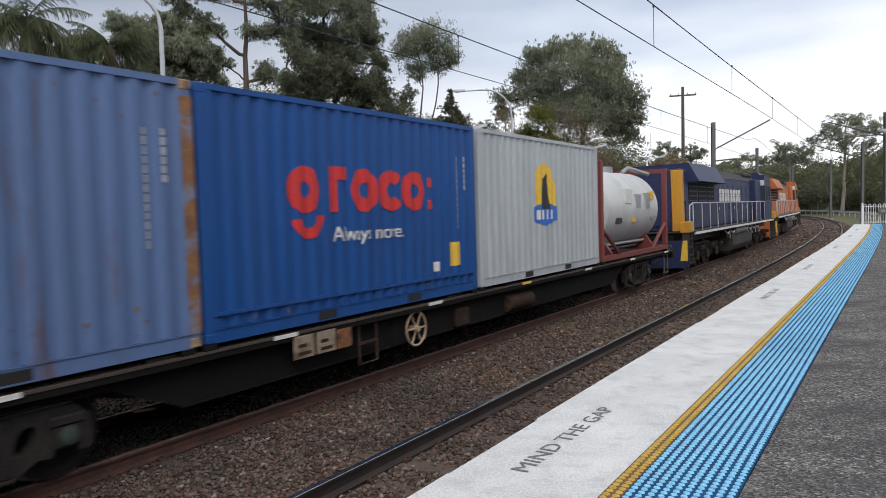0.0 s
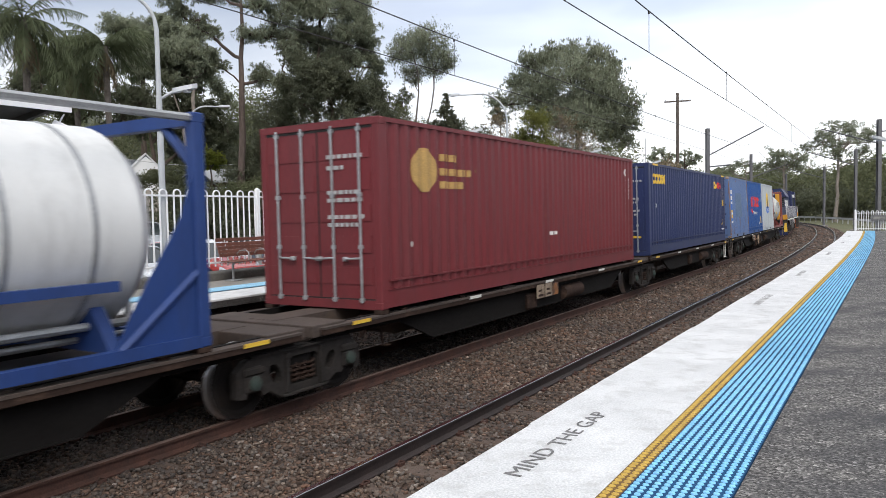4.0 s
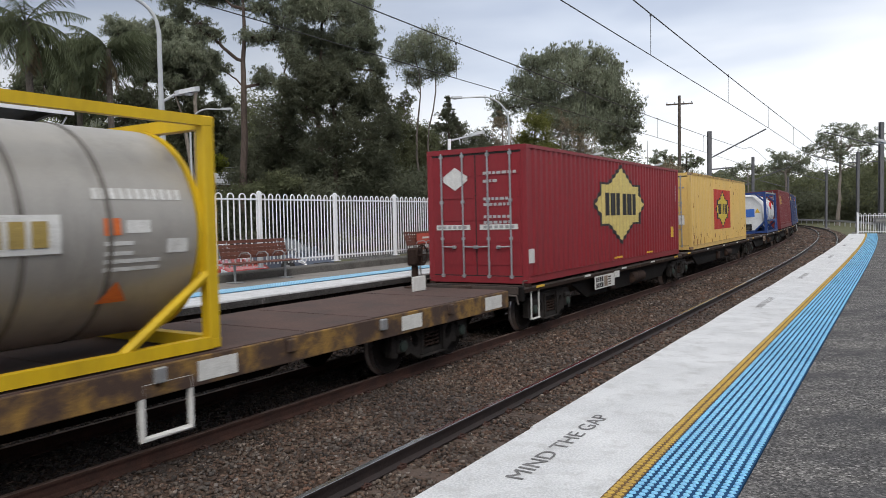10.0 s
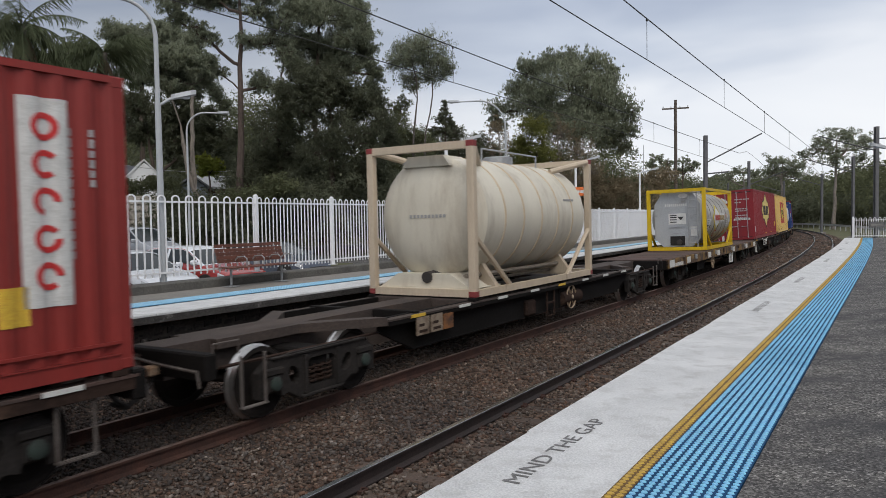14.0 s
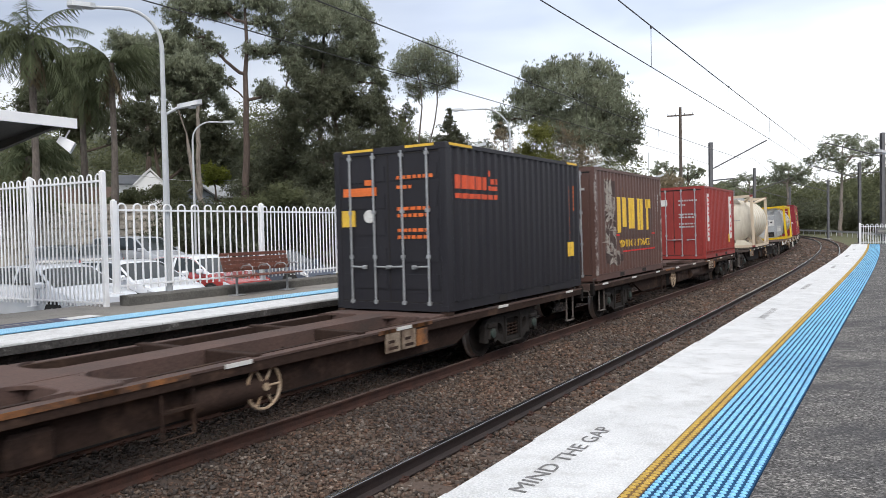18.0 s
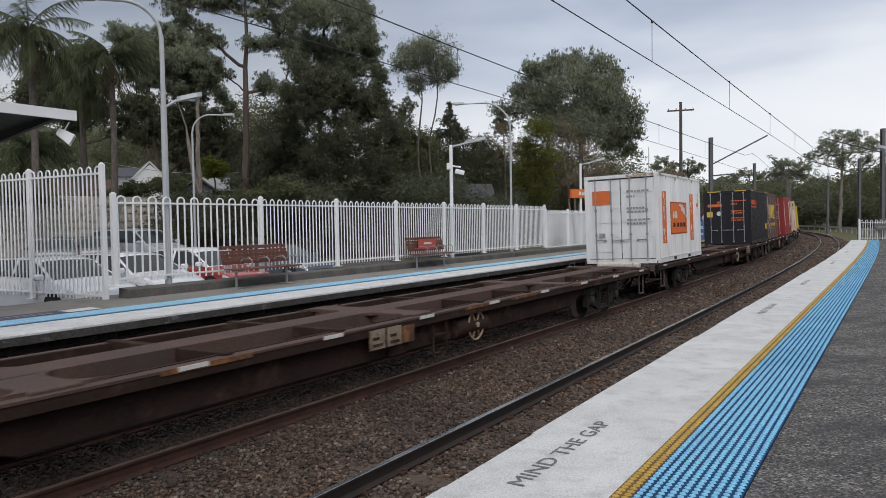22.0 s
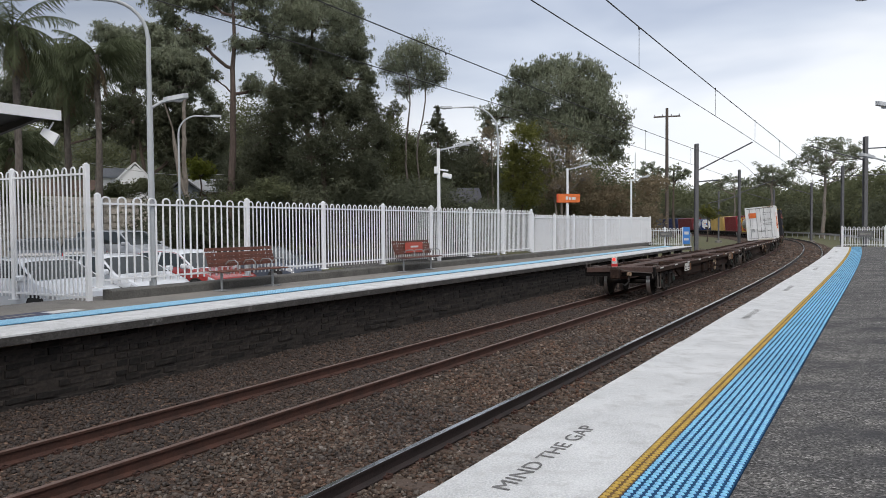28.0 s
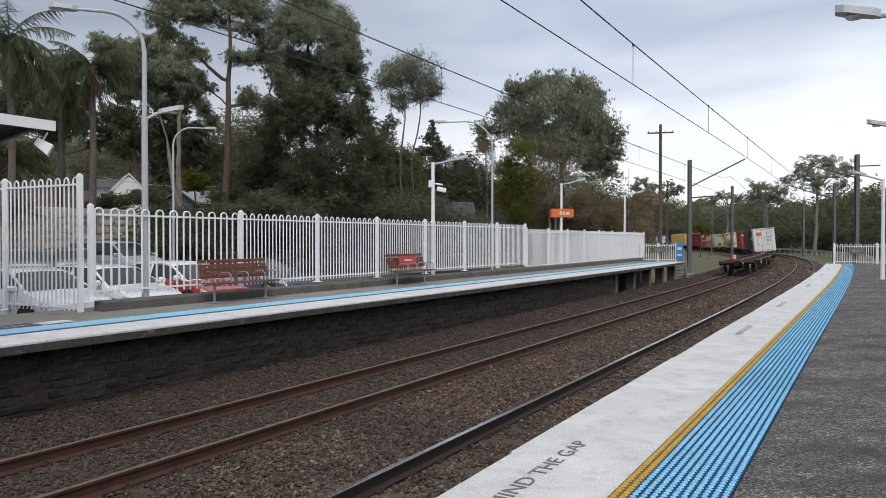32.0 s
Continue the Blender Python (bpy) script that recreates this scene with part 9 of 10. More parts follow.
    woods("dry_scrub", "pale dry scrub and reeds beside the line", scrub, LEAF_E, 34000, 0.26, 35)
    # wooded rises that close the distance
    for name, label, a0, a1, d, e0 in (("hill_east", "dark wooded slope far beyond the bend", 11, 60, 330, 2.5), ("hill_north", "dark wooded rise behind the houses", -50, 13, 105, 3.9)):
        sh = Shape()
        n = 60
        vs = []
        for i in range(n + 1):
            a = a0 + (a1 - a0) * i / n
            h = rise(e0 + 3.1 * step01(-a, 9.5, 12.5) + 0.35 * math.sin(i * 1.7) + 0.25 * math.sin(i * 0.63), d)
            for dd, z in ((d - 40, -1.5), (d - 20, h * 0.6), (d, h), (d + 40, h * 0.8)):
                p = bearing(a, dd, z)
                vs.append((p.x, p.y, z))
        sh.add(vs, [(4 * i + j, 4 * i + 4 + j, 4 * i + 5 + j, 4 * i + 1 + j) for i in range(n) for j in range(3)])
        solid(name, sh, HILL, label, kind="structure")


# ---- overhead line, poles and lamps ----
WIRE = surface("dark_wire", (0.05, 0.05, 0.05), (0.06, 0.06, 0.06), 5, 0.6, 0.4)
MASTM = surface("grey_mast", (0.15, 0.15, 0.16), (0.12, 0.12, 0.13), 2, 0.7, 0.3)
TIMBER = surface("weathered_pole", (0.13, 0.105, 0.09), (0.09, 0.075, 0.065), 2, 0.95, stretch=(1, 1, 0.2))
LAMPM = surface("lamp_grey", (0.47, 0.49, 0.51), (0.42, 0.44, 0.46), 4, 0.45, 0.15, speck=0.06)
LENS = surface("lamp_lens", (0.55, 0.57, 0.6), (0.5, 0.52, 0.55), 4, 0.2)


def build_wires():
    for l, drops, label in ((1.65, (7.0, 14.5, 21.45, 28.5, 36), "near"), (TRACK_L, (6.9, 14.25, 21.5, 29, 37), "far")):
        ob = thing("overhead_line", "contact and carrier wires hung over the %s track" % label, "overhead line", "overhead lines")
        contact = Shape().tube([place(s, l, 4.29) for s in range(-20, 260, 4)], 0.0085, 5)
        part("contact_wire", contact, WIRE, ob)
        carrier = Shape().tube([place(s, l, 4.98 + 0.00045 * (s - 24) ** 2 if s < 50 else 5.25 + 0.35 * math.cos((s - 50) / 50 * 6.283)) for s in range(-20, 260, 3)], 0.0115, 5)
        part("carrier_wire", carrier, WIRE, ob)
        for s in drops:
            part("dropper", Shape().tube([place(s, l, 4.29), place(s, l, 5.02)], 0.006, 4), WIRE, ob)
            part("dropper_clamp", Shape().bbox(-0.02, 0.02, -0.015, 0.015, -0.025, 0.025, 0.006), WIRE, ob, at=along(s, l, 5.0))


def mast(label, az, d, top, arms=(), w=0.16, base=-1.4):
    w *= 0.66
    p = bearing(az, d, base)
    m = thing("catenary_mast", label, "mast", "masts along the line")
    m.matrix_basis = Matrix.Translation(p)
    h = top - base
    sh = Shape()
    for y in (-w, w):
        sh.box(-w, w, y - 0.014, y + 0.014, 0, h)
    sh.box(-0.012, 0.012, -w, w, 0, h)
    part("column", sh, MASTM, m)
    part("footing", Shape().bbox(-0.4, 0.4, -0.4, 0.4, -0.2, 0.25, 0.03), CONCRETE, m)
    for (x0, z0, x1, z1) in arms:
        right = Vector((math.cos(radians(az)), -math.sin(radians(az)), 0))
        a, b = right * x0 + Vector((0, 0, z0 - base)), right * x1 + Vector((0, 0, z1 - base))
        part("bracket_arm", Shape().tube([a, b], 0.055, 6), MASTM, m)
    return m


def build_masts():
    mast("steel lattice mast with a bracket arm over the track", 20.05, 60, rise(5.9, 60), ((0, rise(3.9, 60), 4.0, rise(5.85, 60)), (0, rise(3.1, 60), 1.6, rise(3.2, 60))), 0.2)
    mast("steel mast with bracket arms round the bend", 23.0, 95, rise(3.9, 95), ((0, rise(2.2, 95), 4.0, rise(3.1, 95)), (0, rise(2.0, 95), -3.5, rise(1.5, 95))), 0.2)
    mast("thin steel mast beyond the bend", 21.6, 120, rise(2.4, 120), ((0, rise(1.5, 120), 4.0, rise(2.4, 120)),), 0.15)
    mast("tall steel mast beside the far platform end", 30.95, 75, rise(5.8, 75), ((0, rise(4.2, 75), -4.5, rise(5.4, 75)), (0, rise(5.0, 75), 1.8, rise(5.0, 75))), 0.24)
    mast("steel mast with a long cross arm", 29.6, 95, rise(3.9, 95), ((0, rise(2.8, 95), -5, rise(3.9, 95)), (-1, rise(3.2, 95), 5, rise(3.2, 95))), 0.2)
    mast("steel mast with a single bracket", 27.7, 120, rise(2.8, 120), ((0, rise(2.0, 120), -4.5, rise(2.7, 120)),), 0.2)
    mast("steel mast with a single bracket", 25.3, 140, rise(2.4, 140), ((0, rise(1.6, 140), -4.5, rise(2.2, 140)),), 0.2)
    p = thing("power_pole", "tall weathered timber power pole with a crossarm", "pole", at=Matrix.Translation(bearing(17.95, 72, -1.4)))
    h = rise(8.6, 72) + 1.4
    part("pole_shaft", Shape().tube([(0, 0, -0.2), (0, 0, h)], [0.19, 0.13], 10), TIMBER, p, smooth=True)
    r = Matrix.Rotation(radians(-17.95), 4, "Z")
    part("crossarm", Shape().box(-1.2, 1.2, -0.06, 0.06, h - 0.85, h - 0.72, r), TIMBER, p)
    for x in (-1.1, -0.4, 0.4, 1.1):
        part("insulator", Shape().spin(((h - 0.72, 0.03), (h - 0.62, 0.05), (h - 0.55, 0.02)), "z", 8, tuple(r @ Vector((x, 0, 0)))), GALV, p)
    ob = thing("thin_pole", "thin grey aerial pole", "pole", at=Matrix.Translation(bearing(15.65, 75, -1.4)))
    part("pole_shaft", Shape().tube([(0, 0, 0), (0, 0, rise(5.4, 75) + 1.4)], [0.06, 0.03], 6), GALV, ob)


def lamp_head(sh, p, d):
    """Flat street lamp head reaching from p along d."""
    side = Vector((-d.y, d.x, 0)).normalized()
    up = Vector((0, 0, 1))
    outline = ((0.0, 0.045), (0.09, 0.1), (0.43, 0.135), (0.54, 0.08))
    ring_t = [p + d * x + side * w + up * 0.07 for x, w in outline] + [p + d * x - side * w + up * 0.07 for x, w in reversed(outline)]
    ring_b = [p + d * x + side * w * 1.1 - up * 0.03 for x, w in outline] + [p + d * x - side * w * 1.1 - up * 0.03 for x, w in reversed(outline)]
    n = len(ring_t)
    sh.add(ring_t + ring_b, [(i, (i + 1) % n, n + (i + 1) % n, n + i) for i in range(n)] + [tuple(range(n)), tuple(range(2 * n - 1, n - 1, -1))])
    return sh


def platform_lamp(label, pos, z, arm_dir, reach=0.75, extra=None, r=0.055, base=0.0):
    t = thing("platform_lamp", label, "lamp", "lamps along the platforms", at=Matrix.Translation((pos.x, pos.y, base)))
    h = z - base
    part("lamp_post", Shape().tube([(0, 0, 0), (0, 0, h * 0.4), (0, 0, h + 0.05)], [r * 1.25, r * 1.1, r], 10), LAMPM if extra != "white" else WHITEP, t, smooth=True)
    part("base_plate", Shape().bbox(-0.14, 0.14, -0.14, 0.14, 0, 0.03, 0.01), LAMPM, t)
    d = Vector(arm_dir).normalized()
    tip = d * reach + Vector((0, 0, h + 0.16))
    part("lamp_arm", Shape().tube([(0, 0, h - 0.02), tip], 0.032, 7), LAMPM, t)
    head = part("lamp_head", lamp_head(Shape(), tip, (d + Vector((0, 0, 0.24))).normalized()), LAMPM, t)
    part("lamp_lens", Shape().spin(((-0.06, 0.0), (-0.05, 0.09), (-0.02, 0.11)), "z", 10, tuple(tip + d * 0.3 + Vector((0, 0, 0.05)))), LENS, head)
    return t


def street_lamp(label, pos, z, arm_dir, reach, base):
    t = thing("street_lamp", label, "street lamp", "tall curved street lamps", at=Matrix.Translation((pos.x, pos.y, base)))
    h, d = z - base, Vector(arm_dir).normalized()
    R = reach * 0.55
    pts = [Vector((0, 0, 0)), Vector((0, 0, h * 0.5)), Vector((0, 0, h - R))]
    for a in np.linspace(0.2, 1.0, 7):
        q = a * math.pi / 2
        pts.append(d * R * (1 - math.cos(q)) + Vector((0, 0, h - R + R * math.sin(q))))
    pts.append(d * reach + Vector((0, 0, h - 0.02)))
    part("lamp_post", Shape().tube(pts, [0.062, 0.055, 0.05] + [0.04] * 7 + [0.03], 10), LAMPM, t, smooth=True)
    head = part("lamp_head", lamp_head(Shape(), pts[-1] - d * 0.1, d), LAMPM, t)
    part("lamp_lens", Shape().spin(((-0.07, 0.0), (-0.05, 0.09), (-0.02, 0.11)), "z", 10, tuple(pts[-1] + d * 0.25)), LENS, head)
    return t


def build_lamps():
    right = Vector((math.cos(radians(-20)), -math.sin(radians(-20)), 0))
    p = place(11.7, 11.6, 0)
    street_lamp("tall grey street lamp with a curved arm behind the fence", p, 6.36, -right, 1.4, 0.0)
    platform_lamp("grey lamp arm clamped to the tall street lamp post", p + Vector((0.0, 0.0, 0)), 4.1, right, 0.28, None, 0.065, 0.0)
    street_lamp("tall curved street lamp beyond the fence", bearing(5.2, 35, 0), rise(9.2, 35), Vector((-1, 0.1, 0)), 2.3, -0.85)
    street_lamp("small curved street lamp in the car park", bearing(-19.0, 38, 0), rise(8.2, 38), Vector((1, 0.1, 0)), 1.6, -0.85)
    for s, l, z in ((23.8, 11.6, 4.2), (36.7, 11.6, 4.3), (48.7, 11.6, 4.35)):
        platform_lamp("white platform lamp post with a short arm by the fence", place(s, l, 0), z, Vector((1, 0.15, 0)), 0.75, "white", 0.06, 0.0)
    arm = Vector((-0.85, 0.52, 0))
    for x, y in ((6.68, 8.79), (12.6, 17.74)):
        platform_lamp("grey lamp post on the near platform with a short arm", Vector((x, y, 0)), 4.2, arm, 0.95, None, 0.06, 0.0)
    platform_lamp("white lamp post further along the near platform", bearing(32.5, 31, 0), rise(4.0, 31), Vector((-1, 0.1, 0)), 0.6, "white", 0.06, 0.0)
    # camera and sign on the posts
    c = thing("camera_unit", "white security camera on a bracket", "camera", at=Matrix.Translation(place(23.8, 11.6, 3.4)))
    part("camera_arm", Shape().tube([(0, 0, 0.1), (0.35, 0, 0.05)], 0.03, 6), WHITEP, c)
    part("camera_body", Shape().bbox(0.16, 0.5, -0.09, 0.09, -0.13, 0.03, 0.02, Matrix.Rotation(radians(14), 4, "Y")), WHITEP, c)
    part("camera_box", Shape().bbox(-0.16, -0.02, -0.1, 0.1, -0.05, 0.2, 0.02), WHITEP, c)
    s = thing("station_sign", "orange station name sign on a lamp post", "sign", at=Matrix.Translation(place(36.7, 11.6, 2.8)) @ Matrix.Rotation(radians(-6), 4, "Z"))
    part("sign_board", Shape().bbox(-0.56, 0.62, -0.1, -0.06, -0.2, 0.24, 0.01), ORANGE_MARK, s)
    for x0, x1, z in ((-0.1, 0.02, 0.12), (0.06, 0.18, 0.08), (0.22, 0.4, 0.08)):
        part("sign_bar", Shape().box(x0, x1, -0.11, -0.09, -0.06, z), WHITE_MARK, s)
    part("sign_edge", Shape().box(-0.52, -0.47, -0.104, -0.09, -0.2, 0.26), RED_MARK, s)


# ---- car park, houses and platform furniture ----
BENCHWOOD = surface("brown_bench_slat", (0.16, 0.06, 0.04), (0.11, 0.045, 0.032), 2, 0.5, grain=25, each=0.12)
WALL_END = 29.6
ROOFTIN = surface("tin_roof", (0.42, 0.43, 0.44), (0.36, 0.37, 0.38), 1, 0.5)
BRICKY = surface("dull_brick", (0.2, 0.12, 0.09), (0.15, 0.095, 0.075), 2, 0.9)
SANDWALL = surface("sandstone_wall", (0.46, 0.42, 0.365), (0.38, 0.345, 0.295), 0.5, 0.95, bump=0.5, grain=3, dirt=(0.30, 0.25, 0.19), dirt_at=(0.58, 0.8), dirt_scale=0.35)
SANDSTONES = surface("rough_sandstone_blocks", (0.46, 0.425, 0.375), (0.37, 0.335, 0.29), 2.0, 0.95, bump=0.8, grain=8, speck=0.3, each=0.08, dirt=(0.28, 0.25, 0.21), dirt_at=(0.55, 0.8), dirt_scale=1.6)
CARGLASS = glass("car_glass", (0.022, 0.028, 0.031))
TYRE = surface("tyre_rubber", (0.02, 0.02, 0.02), (0.03, 0.03, 0.03), 5, 0.9)
HEADLAMP = surface("headlamp", (0.6, 0.62, 0.64), (0.5, 0.52, 0.54), 8, 0.1, 0.3)


def bench(s, panel=False):
    b = thing("platform_bench", "brown slatted bench with metal legs and armrests" + (" and a red sign" if panel else ""), "bench", "benches on the platform", at=along(s, 11.0, 0.0))
    L = 1.07
    for k in range(4):
        part("seat_slat", Shape().bbox(-L, L, -0.33 + k * 0.115, -0.23 + k * 0.115, 0.44, 0.47, 0.006), BENCHWOOD, b)
    for k in range(5):
        z = 0.555 + k * 0.083 + (0.022 if k == 4 else 0)
        y = 0.13 + k * 0.028
        part("back_slat", Shape().bbox(-L, L, y, y + 0.028, z, z + 0.081, 0.004), BENCHWOOD, b)
    for x in (-0.82, 0.82):
        leg = Shape().tube([(x, -0.02, 0.0), (x, -0.02, 0.42)], 0.03, 8).bbox(x - 0.14, x + 0.14, -0.18, 0.14, 0.0, 0.02, 0.005)
        leg.tube([(x, -0.33, 0.43), (x, 0.12, 0.42), (x, 0.26, 0.95)], 0.022, 6)
        part("leg", leg, GALV, b)
    for x in (-0.55, 0.0, 0.55, 0.98):
        part("armrest", Shape().tube([(x, -0.26, 0.47), (x, -0.27, 0.64), (x, -0.18, 0.7), (x, 0.05, 0.68), (x, 0.13, 0.6)], 0.017, 6), GALV, b, smooth=True)
    if panel:
        p = part("sign_panel", Shape().box(-0.52, 0.52, 0.118, 0.128, 0.6, 0.93, Matrix.Rotation(0.0, 4, "X")), surface("red_sign", (0.5, 0.09, 0.06), (0.45, 0.08, 0.055), 4, 0.5), b, "red sign panel on the backrest")
        part("sign_bars", Shape().box(-0.2, 0.25, 0.11, 0.12, 0.76, 0.82), WHITE_MARK, p)


def car(label, az, d, base, colour, turn, length=4.3, height=1.45, tall=False, roof=None):
    """Parked car lofted from rounded cross sections; nose to +x before turning."""
    c = thing("parked_car", label, "car", "cars in the car park")
    pm = surface("car_paint_%d_%d_%d" % tuple(int(v * 100) for v in colour), colour, tuple(v * 0.92 for v in colour), 2, 0.25, 0.0, speck=0.05)
    pm.node_tree.nodes["Principled BSDF"].inputs["Coat Weight"].default_value = 1.0
    L, W, H, low = length / 2, 0.88, height, 0.2
    belt = H * 0.63
    xs0, xs1, xr1, xr0 = L - 0.95, L - 1.75, -L + (0.75 if not tall else 0.4), -L + 0.12
    tx = (-L, -L + 0.05, xr0, xr0 + 0.06, xr1, xr1 + 0.25, (xs1 + xr1) / 2, xs1 - 0.25, xs1, xs0, xs0 + 0.12, L - 0.3, L - 0.1, L)
    tz = (0.5, belt * 0.9, belt * 1.04, belt * 1.1, H - 0.07, H - 0.02, H, H - 0.015, H - 0.07, belt + 0.03, belt, belt * 0.86, belt * 0.76, 0.46)

    def section(x, v, side):
        """Point of the shell: v runs from the sill (0) over the belt (4) and roof edge (6) to the crown (8)."""
        top = float(np.interp(x, tx, tz))
        wx = W * (1 - 0.13 * (abs(x) / L) ** 7)
        zb = min(belt, top - 0.05)
        k = max(0.0, (top - zb) / (H - belt))
        edge = 0.95 - 0.22 * min(1.0, k)
        ys = (0.86, 0.97, 1.0, 0.985, 0.95, 0.95 + (edge - 0.95) * 0.55, edge, edge * 0.66, 0.0)
        zs = (low, low + 0.1, low + (zb - low) * 0.5, low + (zb - low) * 0.86, zb, zb + (top - zb) * 0.5, top - 0.045 * min(1, k + 0.4), top - 0.008, top)
        g = range(9)
        return Vector((x, side * wx * float(np.interp(v, g, ys)), float(np.interp(v, g, zs))))

    def skin(xs, vs, push=0.0):
        """Patch of the shell; vs pairs hold (v, side)."""
        sh = Shape()
        grid = [section(x, v, s) + Vector((0, s * push, push)) for x in xs for v, s in vs]
        m = len(vs)
        return sh.add(grid, [(i * m + k, i * m + k + 1, (i + 1) * m + k + 1, (i + 1) * m + k) for i in range(len(xs) - 1) for k in range(m - 1)])

    line = sorted(set([round(float(x), 3) for x in tx] + [round(-L + length * i / 24, 3) for i in range(25)]))
    ring = [(0.25 * k * 2, -1) for k in range(17)] + [(8 - 0.5 * k, 1) for k in range(1, 17)]
    body = skin(line, ring)
    m, n = len(ring), len(line)
    body.f += [tuple(range(m)), tuple(range((n - 1) * m, n * m))]
    part("body", body, pm, c, smooth=True)
    cap = pm
    if roof:
        cap = surface("white_car_roof", roof, tuple(v * 0.92 for v in roof), 2, 0.25)
        part("roof", skin([x for x in line if xr0 + 0.1 <= x <= xs0 + 0.02], [(4.3 + 0.25 * k, -1) for k in range(15)] + [(8 - 0.25 * k, 1) for k in range(16) if 8 - 0.25 * k >= 4.3], 0.004), cap, c, "white roof and pillars", smooth=True)

    def run(a, b, n=6):
        return [a + (b - a) * i / n for i in range(n + 1)]

    across = [(6.25 + 0.25 * k, -1) for k in range(8)] + [(8 - 0.25 * k, 1) for k in range(8)]
    part("windscreen", skin(run(xs0 - 0.03, xs1 + 0.06), across, 0.007), CARGLASS, c, smooth=True)
    part("rear_window", skin(run(xr0 + 0.1, xr1 - 0.05), across, 0.007), CARGLASS, c, smooth=True)
    mid = (xs1 + xr1) / 2 + 0.1
    for y in (-1, 1):
        up = [(4.35 + 0.3 * k, y) for k in range(6)]
        for a, b in ((xs0 - 0.25, mid + 0.05), (mid - 0.05, xr1 - 0.1)):
            win = part("side_window", skin(run(a, b, 8), up, 0.006), CARGLASS, c, smooth=True)
            part("window_trim", skin(run(a, b, 8), [(4.24, y), (4.36, y)], 0.009), DARKIN, win)
            part("door_handle", Shape().bbox(b + 0.1, b + 0.28, *sorted((y * (W - 0.03), y * (W + 0.015))), belt * 0.84, belt * 0.84 + 0.03, 0.008), pm, c)
        part("mirror", Shape().bbox(xs0 - 0.3, xs0 - 0.15, *sorted((y * (W - 0.02), y * (W + 0.18))), belt + 0.02, belt + 0.17, 0.04), cap, c)
        part("headlight", skin(run(L - 0.36, L - 0.05, 3), [(2.6, y), (3.2, y), (3.7, y)], 0.008), HEADLAMP, c)
        part("tail_light", skin(run(-L + 0.04, -L + 0.2, 2), [(2.6, y), (3.2, y), (3.9, y)], 0.008), RED_MARK, c)
        for x in (-L + 0.78, L - 0.82):
            part("wheel_arch", Shape().spin(((y * (W - 0.06), 0.0), (y * (W + 0.004), 0.30), (y * (W + 0.004), 0.37), (y * (W - 0.06), 0.38)), "y", 18, (x, 0, 0.32)), DARKIN, c)
            w = part("wheel", Shape().spin(((-0.1, 0.0), (-0.1, 0.30), (-0.07, 0.32), (0.07, 0.32), (0.1, 0.30), (0.1, 0.0)), "y", 16, (x, y * (W - 0.08), 0.32)), TYRE, c)
            part("hub", Shape().spin(((y * 0.104, 0.0), (y * 0.104, 0.19), (y * 0.09, 0.2)), "y", 12, (x, y * (W - 0.08), 0.32)), GALV, w)
    part("grille", Shape().bbox(L - 0.06, L + 0.012, -0.42, 0.42, low + 0.2, low + 0.34, 0.02), DARKIN, c)
    part("bumper", Shape().bbox(L - 0.14, L + 0.03, -W * 0.86, W * 0.86, low + 0.02, low + 0.16, 0.03), pm, c)
    part("plate", Shape().box(L + 0.03, L + 0.036, -0.2, 0.2, low + 0.05, low + 0.15), WHITE_MARK, c)
    c.matrix_basis = Matrix.Translation(bearing(az, d, base)) @ Matrix.Rotation(radians(turn), 4, "Z")
    return c


def house(label, az, d, base, w, deep, wall, ridge, turn, wallm, roofm, eave=0.4):
    h = thing("house", label, "house", "houses on the rise")
    W, D = w / 2, deep / 2
    body = Shape().prism([(-D, 0), (D, 0), (D, wall), (0, ridge), (-D, wall)], "x", -W, W)
    part("wall", body, wallm, h)
    for s in (-1, 1):
        part("roof", Shape().add([(-W - eave, s * (D + eave), wall - 0.22), (W + eave, s * (D + eave), wall - 0.22), (W + eave, 0, ridge + 0.12), (-W - eave, 0, ridge + 0.12), (-W - eave, s * (D + eave), wall - 0.08), (W + eave, s * (D + eave), wall - 0.08), (W + eave, 0, ridge + 0.26), (-W - eave, 0, ridge + 0.26)],
             [(0, 1, 2, 3), (4, 5, 6, 7), (0, 1, 5, 4), (1, 2, 6, 5), (2, 3, 7, 6), (3, 0, 4, 7)]), roofm, h)
    for x in ((-W * 0.5, W * 0.5) if w > 3 else (0.0,)):
        win = part("window", Shape().box(x - 0.7, x + 0.7, -D - 0.03, -D + 0.02, wall * 0.35, wall * 0.8), CARGLASS, h)
        part("window_head", Shape().box(x - 0.78, x + 0.78, -D - 0.05, -D - 0.03, wall * 0.8, wall * 0.84), WHITEP, win)
        part("window_sill", Shape().box(x - 0.78, x + 0.78, -D - 0.07, -D - 0.03, wall * 0.31, wall * 0.35), WHITEP, win)
    h.matrix_basis = Matrix.Translation(bearing(az, d, base)) @ Matrix.Rotation(radians(turn), 4, "Z")


